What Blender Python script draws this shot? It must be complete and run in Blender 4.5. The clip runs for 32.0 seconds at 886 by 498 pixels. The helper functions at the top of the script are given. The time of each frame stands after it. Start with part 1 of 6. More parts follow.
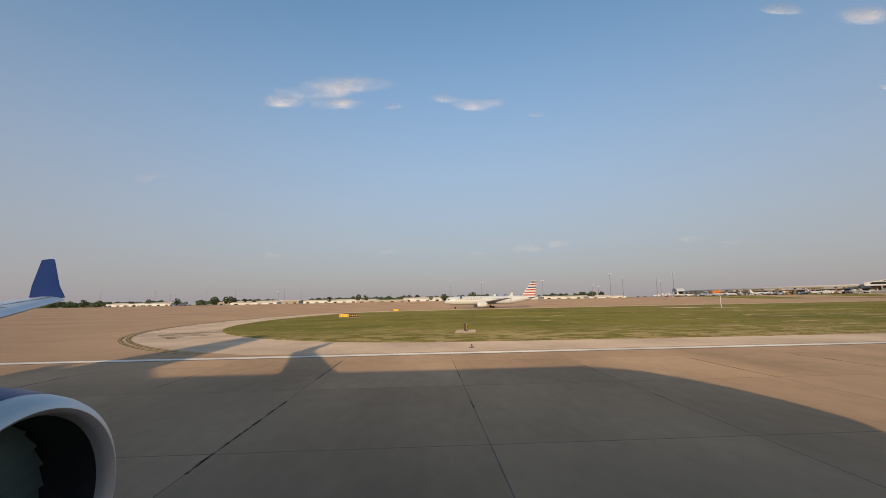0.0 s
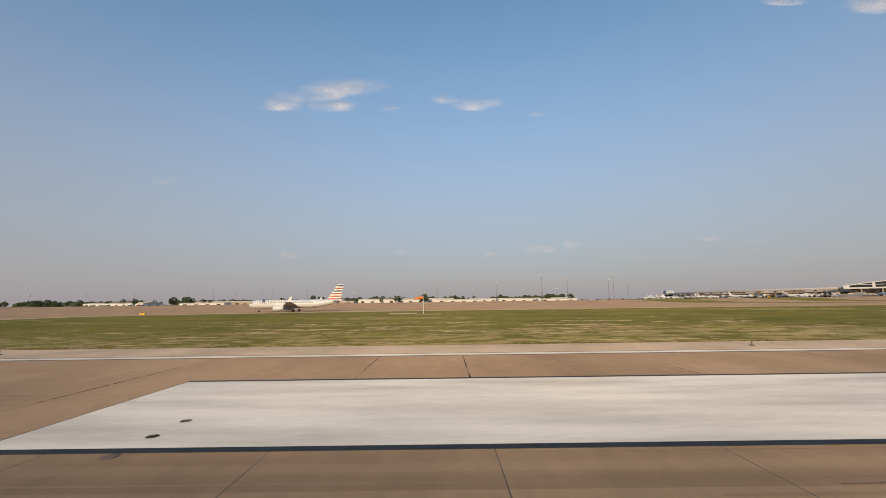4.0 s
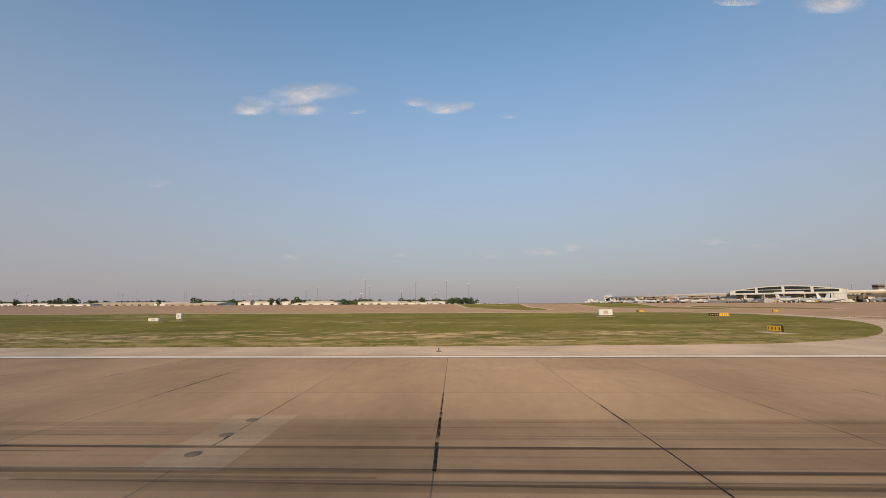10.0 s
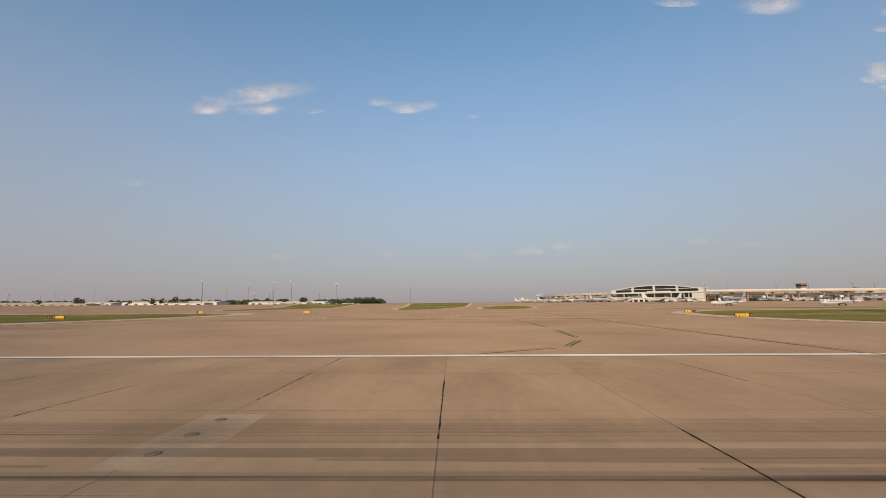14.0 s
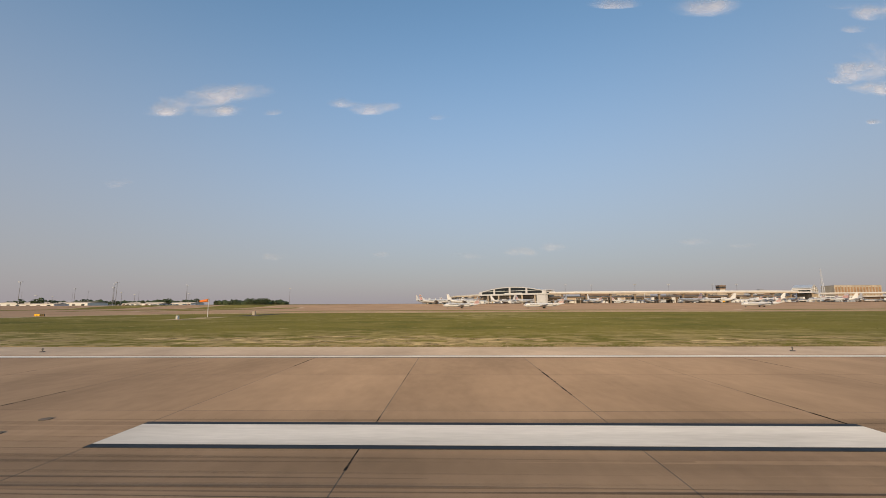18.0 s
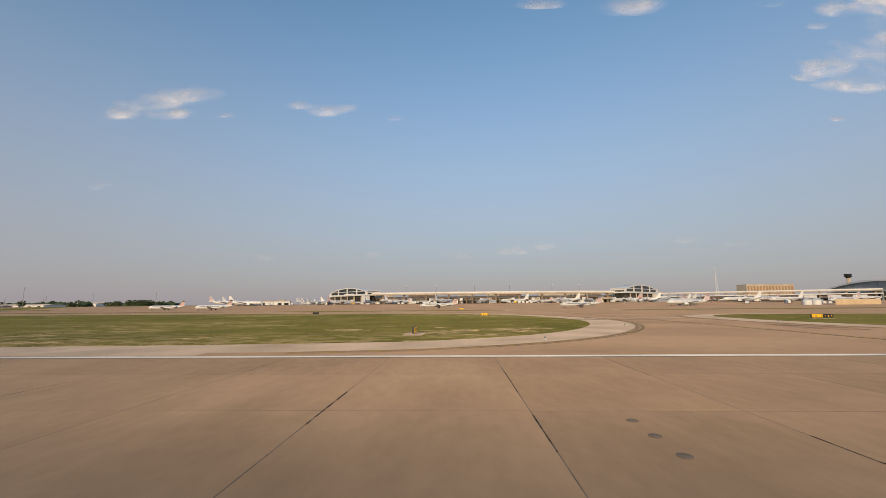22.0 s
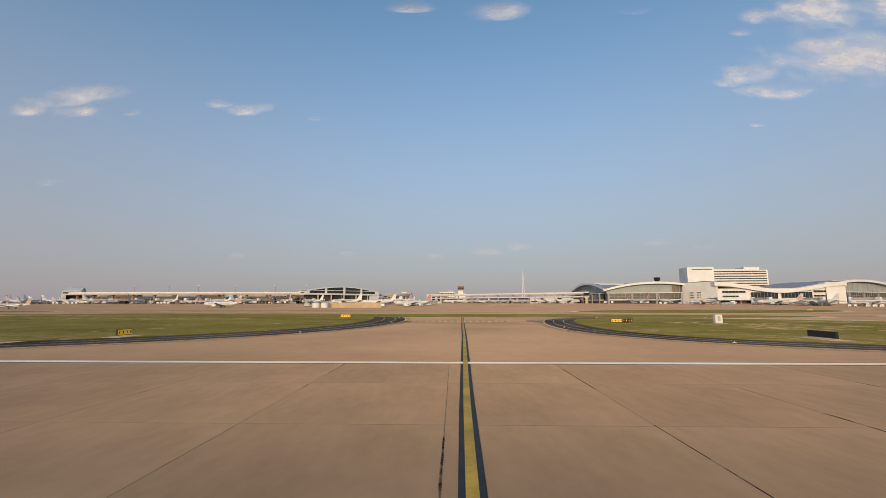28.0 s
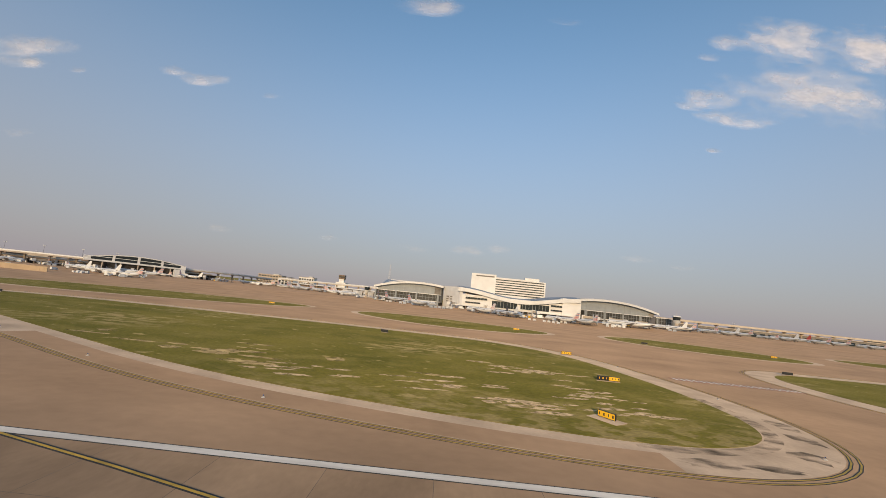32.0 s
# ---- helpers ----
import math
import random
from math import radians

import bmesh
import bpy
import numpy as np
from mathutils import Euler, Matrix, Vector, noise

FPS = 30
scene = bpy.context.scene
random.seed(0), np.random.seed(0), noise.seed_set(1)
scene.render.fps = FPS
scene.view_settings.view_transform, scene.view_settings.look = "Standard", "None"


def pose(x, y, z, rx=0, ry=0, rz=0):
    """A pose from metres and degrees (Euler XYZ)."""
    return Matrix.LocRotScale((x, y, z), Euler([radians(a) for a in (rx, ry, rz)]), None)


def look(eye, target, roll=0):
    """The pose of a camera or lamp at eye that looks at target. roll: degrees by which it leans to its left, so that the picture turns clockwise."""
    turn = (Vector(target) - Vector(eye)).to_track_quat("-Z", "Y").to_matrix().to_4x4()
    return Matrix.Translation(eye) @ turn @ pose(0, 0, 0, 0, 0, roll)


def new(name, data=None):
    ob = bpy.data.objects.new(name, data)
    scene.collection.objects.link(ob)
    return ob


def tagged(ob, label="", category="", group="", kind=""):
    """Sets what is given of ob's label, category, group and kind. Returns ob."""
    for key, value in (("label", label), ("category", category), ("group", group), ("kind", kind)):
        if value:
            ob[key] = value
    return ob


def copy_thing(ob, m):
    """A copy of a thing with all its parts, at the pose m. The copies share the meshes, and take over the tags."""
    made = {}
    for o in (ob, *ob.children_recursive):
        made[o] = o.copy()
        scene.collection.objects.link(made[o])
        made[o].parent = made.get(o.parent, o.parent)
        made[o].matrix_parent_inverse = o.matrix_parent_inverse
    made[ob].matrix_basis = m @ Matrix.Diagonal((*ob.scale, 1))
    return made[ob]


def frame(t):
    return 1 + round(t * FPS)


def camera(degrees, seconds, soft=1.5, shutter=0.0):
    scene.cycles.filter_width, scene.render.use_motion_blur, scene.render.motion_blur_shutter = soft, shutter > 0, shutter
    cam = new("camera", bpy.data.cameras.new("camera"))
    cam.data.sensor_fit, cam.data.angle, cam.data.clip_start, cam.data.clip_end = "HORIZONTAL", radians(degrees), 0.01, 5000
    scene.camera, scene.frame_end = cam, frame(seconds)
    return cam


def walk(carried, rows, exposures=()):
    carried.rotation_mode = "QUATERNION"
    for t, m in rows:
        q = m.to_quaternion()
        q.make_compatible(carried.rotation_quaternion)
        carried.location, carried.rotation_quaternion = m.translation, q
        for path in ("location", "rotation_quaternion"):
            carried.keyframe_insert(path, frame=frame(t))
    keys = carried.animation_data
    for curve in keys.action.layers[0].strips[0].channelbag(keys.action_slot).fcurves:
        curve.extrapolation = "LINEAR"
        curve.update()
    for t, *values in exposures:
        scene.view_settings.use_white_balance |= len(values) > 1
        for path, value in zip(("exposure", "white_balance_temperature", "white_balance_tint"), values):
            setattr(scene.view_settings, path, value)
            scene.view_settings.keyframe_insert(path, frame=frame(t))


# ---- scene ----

# the whole place is laid out in true metres and built at about half scale, as the aircraft that carries the camera is faster than the camera may be
S = 0.54
cam = camera(95.8, 32.0, soft=0.8)
# seconds, metres along the runway, height of the eye, yaw, pitch, roll
ROWS = [
    (0.0, 0.00, 3.87, -2.47, 7.34, 1.04),
    (0.5, 11.25, 3.87, -1.93, 7.37, 0.98),
    (1.0, 22.87, 3.87, -1.44, 7.40, 0.92),
    (1.5, 34.86, 3.87, -1.04, 7.44, 0.86),
    (2.0, 47.24, 3.87, -0.72, 7.48, 0.81),
    (2.5, 60.01, 3.87, -0.46, 7.49, 0.79),
    (3.0, 73.18, 3.87, -0.26, 7.48, 0.77),
    (3.5, 86.79, 3.87, -0.02, 7.46, 0.74),
    (4.5, 115.37, 3.87, 0.30, 7.50, 0.74),
    (5.5, 145.93, 3.87, 0.62, 7.54, 0.74),
    (6.0, 162.00, 3.87, 0.85, 7.56, 0.72),
    (6.5, 178.60, 3.87, 1.02, 7.60, 0.68),
    (7.0, 195.76, 3.87, 1.10, 7.62, 0.62),
    (7.5, 213.46, 3.87, 1.17, 7.62, 0.56),
    (8.0, 231.71, 3.87, 1.24, 7.58, 0.49),
    (8.5, 250.50, 3.87, 1.29, 7.63, 0.42),
    (9.0, 269.82, 3.87, 1.33, 7.71, 0.35),
    (9.5, 289.66, 3.87, 1.52, 7.77, 0.28),
    (10.0, 310.02, 3.87, 1.64, 7.80, 0.29),
    (10.5, 330.90, 3.87, 1.67, 7.81, 0.32),
    (11.0, 352.29, 3.87, 1.60, 7.78, 0.35),
    (11.5, 374.21, 3.87, 1.51, 7.75, 0.37),
    (12.0, 396.65, 3.87, 1.44, 7.72, 0.38),
    (12.5, 419.63, 3.87, 1.38, 7.68, 0.40),
    (13.0, 443.15, 3.87, 1.31, 7.64, 0.42),
    (13.5, 467.21, 3.87, 1.29, 7.62, 0.42),
    (14.0, 491.83, 3.87, 1.27, 7.66, 0.39),
    (14.5, 517.01, 3.87, 1.25, 7.70, 0.36),
    (15.5, 569.05, 3.87, 1.36, 7.75, 0.30),
    (16.5, 623.34, 3.87, 1.47, 7.80, 0.24),
    (17.0, 651.34, 3.87, 1.52, 7.81, 0.25),
    (17.5, 679.89, 3.87, 1.59, 7.80, 0.26),
    (18.0, 709.00, 3.87, 1.61, 7.76, 0.27),
    (18.5, 738.65, 3.87, 1.58, 7.72, 0.27),
    (19.0, 768.84, 3.87, 1.60, 7.69, 0.26),
    (19.5, 799.56, 3.87, 1.61, 7.69, 0.28),
    (20.0, 830.80, 3.87, 1.61, 7.70, 0.33),
    (20.5, 862.53, 3.87, 1.65, 7.69, 0.40),
    (21.0, 894.75, 3.87, 1.78, 7.69, 0.45),
    (21.5, 927.44, 3.87, 1.99, 7.71, 0.47),
    (22.0, 960.58, 3.87, 2.24, 7.73, 0.48),
    (22.5, 994.15, 3.87, 2.30, 7.73, 0.48),
    (23.0, 1028.14, 3.87, 2.24, 7.74, 0.49),
    (23.5, 1062.53, 3.87, 2.12, 7.75, 0.53),
    (24.0, 1097.31, 3.87, 2.12, 7.76, 0.59),
    (24.5, 1132.44, 3.87, 2.06, 7.74, 0.66),
    (25.0, 1167.92, 3.87, 1.97, 7.71, 0.70),
    (25.5, 1203.72, 3.87, 1.92, 7.70, 0.68),
    (26.5, 1276.14, 3.93, 1.81, 7.70, 0.47),
    (27.5, 1349.41, 4.09, 1.71, 7.69, 0.27),
    (28.0, 1386.24, 4.38, 1.52, 7.65, 0.03),
    (28.5, 1423.15, 4.76, 1.44, 7.60, -0.35),
    (29.0, 1460.06, 5.19, 1.35, 7.58, -0.87),
    (29.5, 1496.94, 5.68, 1.26, 7.57, -1.52),
    (30.0, 1533.75, 6.37, 1.06, 7.48, -2.36),
    (30.5, 1570.46, 7.37, 0.70, 7.27, -3.42),
    (31.0, 1607.04, 8.77, 0.47, 7.10, -4.42),
    (31.5, 1643.48, 10.55, 0.31, 7.05, -5.21),
    (32.0, 1679.75, 12.57, 0.10, 7.10, -5.87),
]
walk(cam, [(t, pose(S * x, 0, S * z, 90 + pitch, roll, yaw)) for t, x, z, yaw, pitch, roll in ROWS], [(0.0, 0.0), (32.0, 0.0)])

# ---- sky and sun ----
SUN_EL = radians(12.0)
world = bpy.data.worlds.new("evening_sky")
scene.world = world
world.use_nodes = True
wn, wl = world.node_tree.nodes, world.node_tree.links
sky = wn.new("ShaderNodeTexSky")
sky.sky_type, sky.sun_disc = "NISHITA", False
sky.sun_elevation, sky.sun_rotation = SUN_EL, radians(190.0)
sky.altitude, sky.air_density, sky.dust_density, sky.ozone_density = 180.0, 1.0, 1.6, 2.0
wn["Background"].inputs["Strength"].default_value = 0.13
co = wn.new("ShaderNodeTexCoord")
sep = wn.new("ShaderNodeSeparateXYZ")
wl.new(co.outputs["Generated"], sep.inputs[0])
low = wn.new("ShaderNodeMapRange")
low.interpolation_type = "SMOOTHSTEP"
low.inputs["From Min"].default_value, low.inputs["From Max"].default_value = -0.05, 0.70
low.inputs["To Min"].default_value, low.inputs["To Max"].default_value = 0.92, 0.0
wl.new(sep.outputs["Z"], low.inputs["Value"])
haze = wn.new("ShaderNodeMix")
haze.data_type = "RGBA"
haze.inputs["B"].default_value = (2.75, 2.45, 2.68, 1)
tone = wn.new("ShaderNodeMix")
tone.data_type, tone.blend_type = "RGBA", "MULTIPLY"
tone.inputs["Factor"].default_value = 1.0
tone.inputs["B"].default_value = (1.47, 1.64, 1.62, 1)
wl.new(sky.outputs[0], tone.inputs["A"])
wl.new(tone.outputs["Result"], haze.inputs["A"])
wl.new(low.outputs[0], haze.inputs["Factor"])
wl.new(haze.outputs["Result"], wn["Background"].inputs["Color"])

sun = new("sun", bpy.data.lights.new("sun", "SUN"))
sun.data.energy, sun.data.angle, sun.data.color = 2.5, radians(0.6), (1.0, 0.73, 0.43)
SUN_WAY = Vector((0.17, 0.97, -math.tan(SUN_EL)))
sun.matrix_world = look((0, -400, 300), Vector((0, -400, 300)) + SUN_WAY)


# ---- materials ----
def mat(name, base, rough=0.8, metal=0.0, var=0.12, scale=0.5, fine=0.0, bump=0.0, rand=0.0, stretch=(1, 1, 1), tint=None, spec=None, island=False):
    """A surface with broad stains (var at scale per metre), fine grain and relief, and a shift of tone from piece to piece."""
    m = bpy.data.materials.new(name)
    m.use_nodes = True
    n, l = m.node_tree.nodes, m.node_tree.links
    b = n["Principled BSDF"]
    b.inputs["Roughness"].default_value, b.inputs["Metallic"].default_value = rough, metal
    if spec is not None:
        b.inputs["Specular IOR Level"].default_value = spec
    b.inputs["Diffuse Roughness"].default_value = 1.0 if rough > 0.8 else 0.0
    co = n.new("ShaderNodeTexCoord")
    mp = n.new("ShaderNodeMapping")
    mp.inputs["Scale"].default_value = [s / S for s in stretch]
    l.new(co.outputs["Object"], mp.inputs["Vector"])
    n1 = n.new("ShaderNodeTexNoise")
    n1.inputs["Scale"].default_value, n1.inputs["Detail"].default_value = scale, 6
    l.new(mp.outputs[0], n1.inputs["Vector"])
    n2 = n.new("ShaderNodeTexNoise")
    n2.inputs["Scale"].default_value, n2.inputs["Detail"].default_value = scale * 14, 4
    l.new(mp.outputs[0], n2.inputs["Vector"])
    mix = n.new("ShaderNodeMix")
    mix.data_type = "RGBA"
    dark = tint or tuple(c * (1 - 2.2 * var) for c in base)
    mix.inputs["A"].default_value = (*dark, 1)
    mix.inputs["B"].default_value = (*(min(1, c * (1 + var)) for c in base), 1)
    ramp = n.new("ShaderNodeMapRange")
    ramp.inputs["From Min"].default_value, ramp.inputs["From Max"].default_value = 0.3, 0.62
    l.new(n1.outputs["Fac"], ramp.inputs["Value"])
    l.new(ramp.outputs[0], mix.inputs["Factor"])
    hsv = n.new("ShaderNodeHueSaturation")
    l.new(mix.outputs["Result"], hsv.inputs["Color"])
    info = n.new("ShaderNodeNewGeometry" if island else "ShaderNodeObjectInfo")
    ma = n.new("ShaderNodeMath")
    ma.operation = "MULTIPLY_ADD"
    ma.inputs[1].default_value, ma.inputs[2].default_value = rand, 1 - rand / 2
    l.new(info.outputs["Random Per Island" if island else "Random"], ma.inputs[0])
    mb = n.new("ShaderNodeMath")
    mb.operation = "MULTIPLY_ADD"
    mb.inputs[1].default_value = fine
    l.new(n2.outputs["Fac"], mb.inputs[0])
    mc = n.new("ShaderNodeMath")
    mc.operation = "SUBTRACT"
    mc.inputs[1].default_value = fine / 2
    l.new(ma.outputs[0], mb.inputs[2])
    l.new(mb.outputs[0], mc.inputs[0])
    l.new(mc.outputs[0], hsv.inputs["Value"])
    l.new(hsv.outputs[0], b.inputs["Base Color"])
    if bump:
        bp = n.new("ShaderNodeBump")
        bp.inputs["Strength"].default_value, bp.inputs["Distance"].default_value = bump, 0.02
        l.new(n2.outputs["Fac"], bp.inputs["Height"])
        l.new(bp.outputs[0], b.inputs["Normal"])
    return m


def fade(m, scale, lo, hi, most=0.85):
    """Lets a thin mark fade in and out."""
    n, l = m.node_tree.nodes, m.node_tree.links
    co, mp, t, r = n.new("ShaderNodeTexCoord"), n.new("ShaderNodeMapping"), n.new("ShaderNodeTexNoise"), n.new("ShaderNodeMapRange")
    mp.inputs["Scale"].default_value = [v / S for v in scale]
    t.inputs["Scale"].default_value, t.inputs["Detail"].default_value = 1.0, 6
    r.inputs["From Min"].default_value, r.inputs["From Max"].default_value = lo, hi
    r.inputs["To Max"].default_value = most
    l.new(co.outputs["Object"], mp.inputs["Vector"])
    l.new(mp.outputs[0], t.inputs["Vector"])
    l.new(t.outputs["Fac"], r.inputs["Value"])
    l.new(r.outputs[0], n["Principled BSDF"].inputs["Alpha"])


def lit(name, colour, strength):
    m = bpy.data.materials.new(name)
    m.use_nodes = True
    b = m.node_tree.nodes["Principled BSDF"]
    b.inputs["Base Color"].default_value = (*colour, 1)
    b.inputs["Emission Color"].default_value = (*colour, 1)
    b.inputs["Emission Strength"].default_value = strength
    return m


CONCRETE = mat("runway concrete", (0.350, 0.240, 0.156), 0.85, var=0.11, scale=0.16, fine=0.3, bump=0.3, rand=0.12, stretch=(0.9, 0.4, 1), spec=0.08)
CONCRETE_J = mat("runway concrete of the joined slabs", (0.350, 0.240, 0.156), 0.85, var=0.11, scale=0.16, fine=0.3, bump=0.3, rand=0.12, stretch=(0.9, 0.4, 1), island=True, spec=0.08)
TAXI = mat("taxiway concrete", (0.368, 0.247, 0.160), 0.85, var=0.09, scale=0.07, fine=0.28, bump=0.25, stretch=(0.6, 0.8, 1), spec=0.08)
PALE = mat("pale shoulder concrete", (0.485, 0.378, 0.288), 0.9, var=0.10, scale=0.15, fine=0.25, bump=0.2, spec=0.08)
ASPHALT = mat("dark shoulder asphalt", (0.05, 0.046, 0.044), 0.9, var=0.25, scale=0.1, fine=0.4, bump=0.3, spec=0.08)
FILLER = mat("joint filler", (0.155, 0.122, 0.095), 0.9, var=0.2, scale=1.0)
RUBBER = mat("rubber marks", (0.06, 0.052, 0.046), 0.8, var=0.3, scale=0.6, stretch=(0.1, 1, 1), spec=0.08)
fade(RUBBER, (0.04, 3.0, 1.0), 0.36, 0.72, 0.6)
SMEAR = mat("faint rubber film", (0.085, 0.068, 0.052), 0.85, var=0.3, scale=0.4, stretch=(0.1, 1, 1), spec=0.08)
fade(SMEAR, (0.015, 0.6, 1.0), 0.30, 0.75, 0.28)
PAINT = mat("white runway paint", (0.64, 0.605, 0.565), 0.85, var=0.12, scale=0.5, fine=0.25, stretch=(0.2, 1, 1), spec=0.08)
YELLOW = mat("yellow line paint", (0.72, 0.42, 0.05), 0.7, var=0.15, scale=0.6, fine=0.3)
BLACK = mat("black border paint", (0.03, 0.028, 0.027), 0.7, var=0.2, scale=0.8)
RED = mat("worn red pavement paint", (0.44, 0.20, 0.12), 0.8, var=0.25, scale=0.6, fine=0.4)
WHITE = mat("white enamel", (0.8, 0.79, 0.76), 0.45, var=0.05, scale=0.3)
SIGN_Y = mat("yellow sign face", (0.85, 0.47, 0.02), 0.5, var=0.05, scale=1.0)
for _k, _v in (("Emission Color", (0.85, 0.42, 0.02, 1)), ("Emission Strength", 0.22)):
    SIGN_Y.node_tree.nodes["Principled BSDF"].inputs[_k].default_value = _v
SIGN_K = mat("black sign face", (0.02, 0.02, 0.022), 0.5, var=0.1, scale=1.0)
SIGN_O = mat("orange marker", (0.85, 0.22, 0.04), 0.6, var=0.1, scale=1.0)
STEEL = mat("galvanised steel", (0.42, 0.42, 0.42), 0.5, 0.6, var=0.1, scale=2.0)
DARK = mat("dark metal", (0.05, 0.05, 0.055), 0.5, 0.3, var=0.1, scale=2.0)
BEIGE = mat("cream precast concrete", (0.60, 0.51, 0.41), 0.85, var=0.07, scale=0.08, fine=0.1)
CREAM = mat("white terminal cladding", (0.82, 0.79, 0.755), 0.6, var=0.04, scale=0.08)
BROWN = mat("brown precast concrete", (0.30, 0.21, 0.15), 0.85, var=0.1, scale=0.1)
# Near-black colour that stands in for shade below the concourse and halls.
UNDERSHADE = mat("shade colour under the concourse", (0.07, 0.06, 0.052), 0.9, var=0.4, scale=0.12)
BANDGLASS = mat("smoked concourse glazing", (0.075, 0.07, 0.062), 0.35, var=0.2, scale=0.15, spec=0.4)
COLUMN = mat("weathered brown concrete column", (0.36, 0.28, 0.21), 0.85, var=0.1, scale=0.2)
# Darker concrete tone; the shade of recesses and openings is in the colour.
SHADEC = mat("concrete with recess shade in its colour", (0.25, 0.22, 0.19), 0.9, var=0.15, scale=0.2)
TAN = mat("tan block wall", (0.68, 0.52, 0.34), 0.9, var=0.05, scale=0.2)
ROOF = mat("grey metal roof", (0.36, 0.36, 0.37), 0.45, 0.4, var=0.08, scale=0.1)
GLASS = mat("dark window glass", (0.035, 0.042, 0.045), 0.15, 0.0, var=0.1, scale=0.2, spec=0.35)
TYRE = mat("tyre rubber", (0.02, 0.02, 0.02), 0.9, var=0.1, scale=2.0)
HULL = mat("white aircraft paint", (0.80, 0.78, 0.76), 0.3, 0.0, var=0.03, scale=0.2, rand=0.06)
SILVER = mat("silver aircraft paint", (0.62, 0.63, 0.65), 0.3, 0.3, var=0.04, scale=0.2)
NAVY = mat("navy blue paint", (0.011, 0.030, 0.135), 0.35, var=0.08, scale=0.5, spec=0.25)
SKYB = mat("blue tail paint", (0.06, 0.09, 0.19), 0.35, var=0.08, scale=0.5)
TAILD = mat("dark slate tail paint", (0.045, 0.045, 0.065), 0.35, var=0.08, scale=0.5)
TAILR = mat("red tail stripe", (0.50, 0.09, 0.07), 0.35, var=0.05, scale=0.5)
TAILB = mat("dark blue tail stripe", (0.04, 0.07, 0.2), 0.35, var=0.05, scale=0.5)
LEAF = mat("tree leaves", (0.055, 0.075, 0.028), 0.8, var=0.3, scale=0.6, fine=0.8, rand=0.5)
BARK = mat("tree bark", (0.16, 0.11, 0.07), 0.9, var=0.2, scale=2.0)


def grass_material():
    m = bpy.data.materials.new("mown grass")
    m.use_nodes = True
    n, l = m.node_tree.nodes, m.node_tree.links
    b = n["Principled BSDF"]
    b.inputs["Roughness"].default_value = 0.95
    b.inputs["Diffuse Roughness"].default_value = 1.0
    b.inputs["Specular IOR Level"].default_value = 0.15
    co = n.new("ShaderNodeTexCoord")

    def noise_at(scale, detail, stretch, lo, hi):
        mp = n.new("ShaderNodeMapping")
        mp.inputs["Scale"].default_value = [s / S for s in stretch]
        l.new(co.outputs["Object"], mp.inputs["Vector"])
        t = n.new("ShaderNodeTexNoise")
        t.inputs["Scale"].default_value, t.inputs["Detail"].default_value = scale, detail
        l.new(mp.outputs[0], t.inputs["Vector"])
        r = n.new("ShaderNodeMapRange")
        r.inputs["From Min"].default_value, r.inputs["From Max"].default_value = lo, hi
        l.new(t.outputs["Fac"], r.inputs["Value"])
        return r.outputs[0]

    def blend(a, c, fac):
        x = n.new("ShaderNodeMix")
        x.data_type = "RGBA"
        for s, v in (("A", a), ("B", c)):
            if isinstance(v, tuple):
                x.inputs[s].default_value = (*v, 1)
            else:
                l.new(v, x.inputs[s])
        l.new(fac, x.inputs["Factor"])
        return x.outputs["Result"]

    green = blend((0.098, 0.093, 0.013), (0.168, 0.143, 0.026), noise_at(0.05, 6, (0.7, 1, 1), 0.32, 0.68))
    olive = blend(green, (0.185, 0.155, 0.038), noise_at(0.12, 8, (0.8, 1, 1), 0.46, 0.68))
    straw = blend(olive, (0.31, 0.245, 0.10), noise_at(0.30, 9, (0.8, 1, 1), 0.63, 0.69))
    # dry belt beside the runway, thinning out over thirty metres
    sp = n.new("ShaderNodeSeparateXYZ")
    l.new(co.outputs["Object"], sp.inputs[0])
    belt = n.new("ShaderNodeMapRange")
    belt.inputs["From Min"].default_value, belt.inputs["From Max"].default_value = 37 * S, 60 * S
    belt.inputs["To Min"].default_value, belt.inputs["To Max"].default_value = 0.7, 0.0
    l.new(sp.outputs["Y"], belt.inputs["Value"])
    both = n.new("ShaderNodeMath")
    both.operation = "MULTIPLY"
    l.new(belt.outputs[0], both.inputs[0])
    l.new(noise_at(0.42, 9, (0.8, 1, 1), 0.46, 0.54), both.inputs[1])
    straw = blend(straw, (0.37, 0.28, 0.14), both.outputs[0])
    # wide dry patches, broken into streaks
    dry = n.new("ShaderNodeMath")
    dry.operation = "MULTIPLY"
    l.new(noise_at(0.016, 3, (1, 2.0, 1), 0.54, 0.68), dry.inputs[0])
    l.new(noise_at(0.36, 9, (0.7, 1, 1), 0.47, 0.56), dry.inputs[1])
    straw = blend(straw, (0.35, 0.27, 0.125), dry.outputs[0])
    fine = noise_at(2.5, 4, (0.5, 1, 1), 0.2, 0.8)
    h = n.new("ShaderNodeHueSaturation")
    ma = n.new("ShaderNodeMath")
    ma.operation = "MULTIPLY_ADD"
    ma.inputs[1].default_value, ma.inputs[2].default_value = 0.66, 0.78
    l.new(fine, ma.inputs[0])
    l.new(ma.outputs[0], h.inputs["Value"])
    l.new(straw, h.inputs["Color"])
    l.new(h.outputs[0], b.inputs["Base Color"])
    bp = n.new("ShaderNodeBump")
    bp.inputs["Strength"].default_value, bp.inputs["Distance"].default_value = 0.8, 0.06
    l.new(fine, bp.inputs["Height"])
    l.new(bp.outputs[0], b.inputs["Normal"])
    return m


GRASS = grass_material()


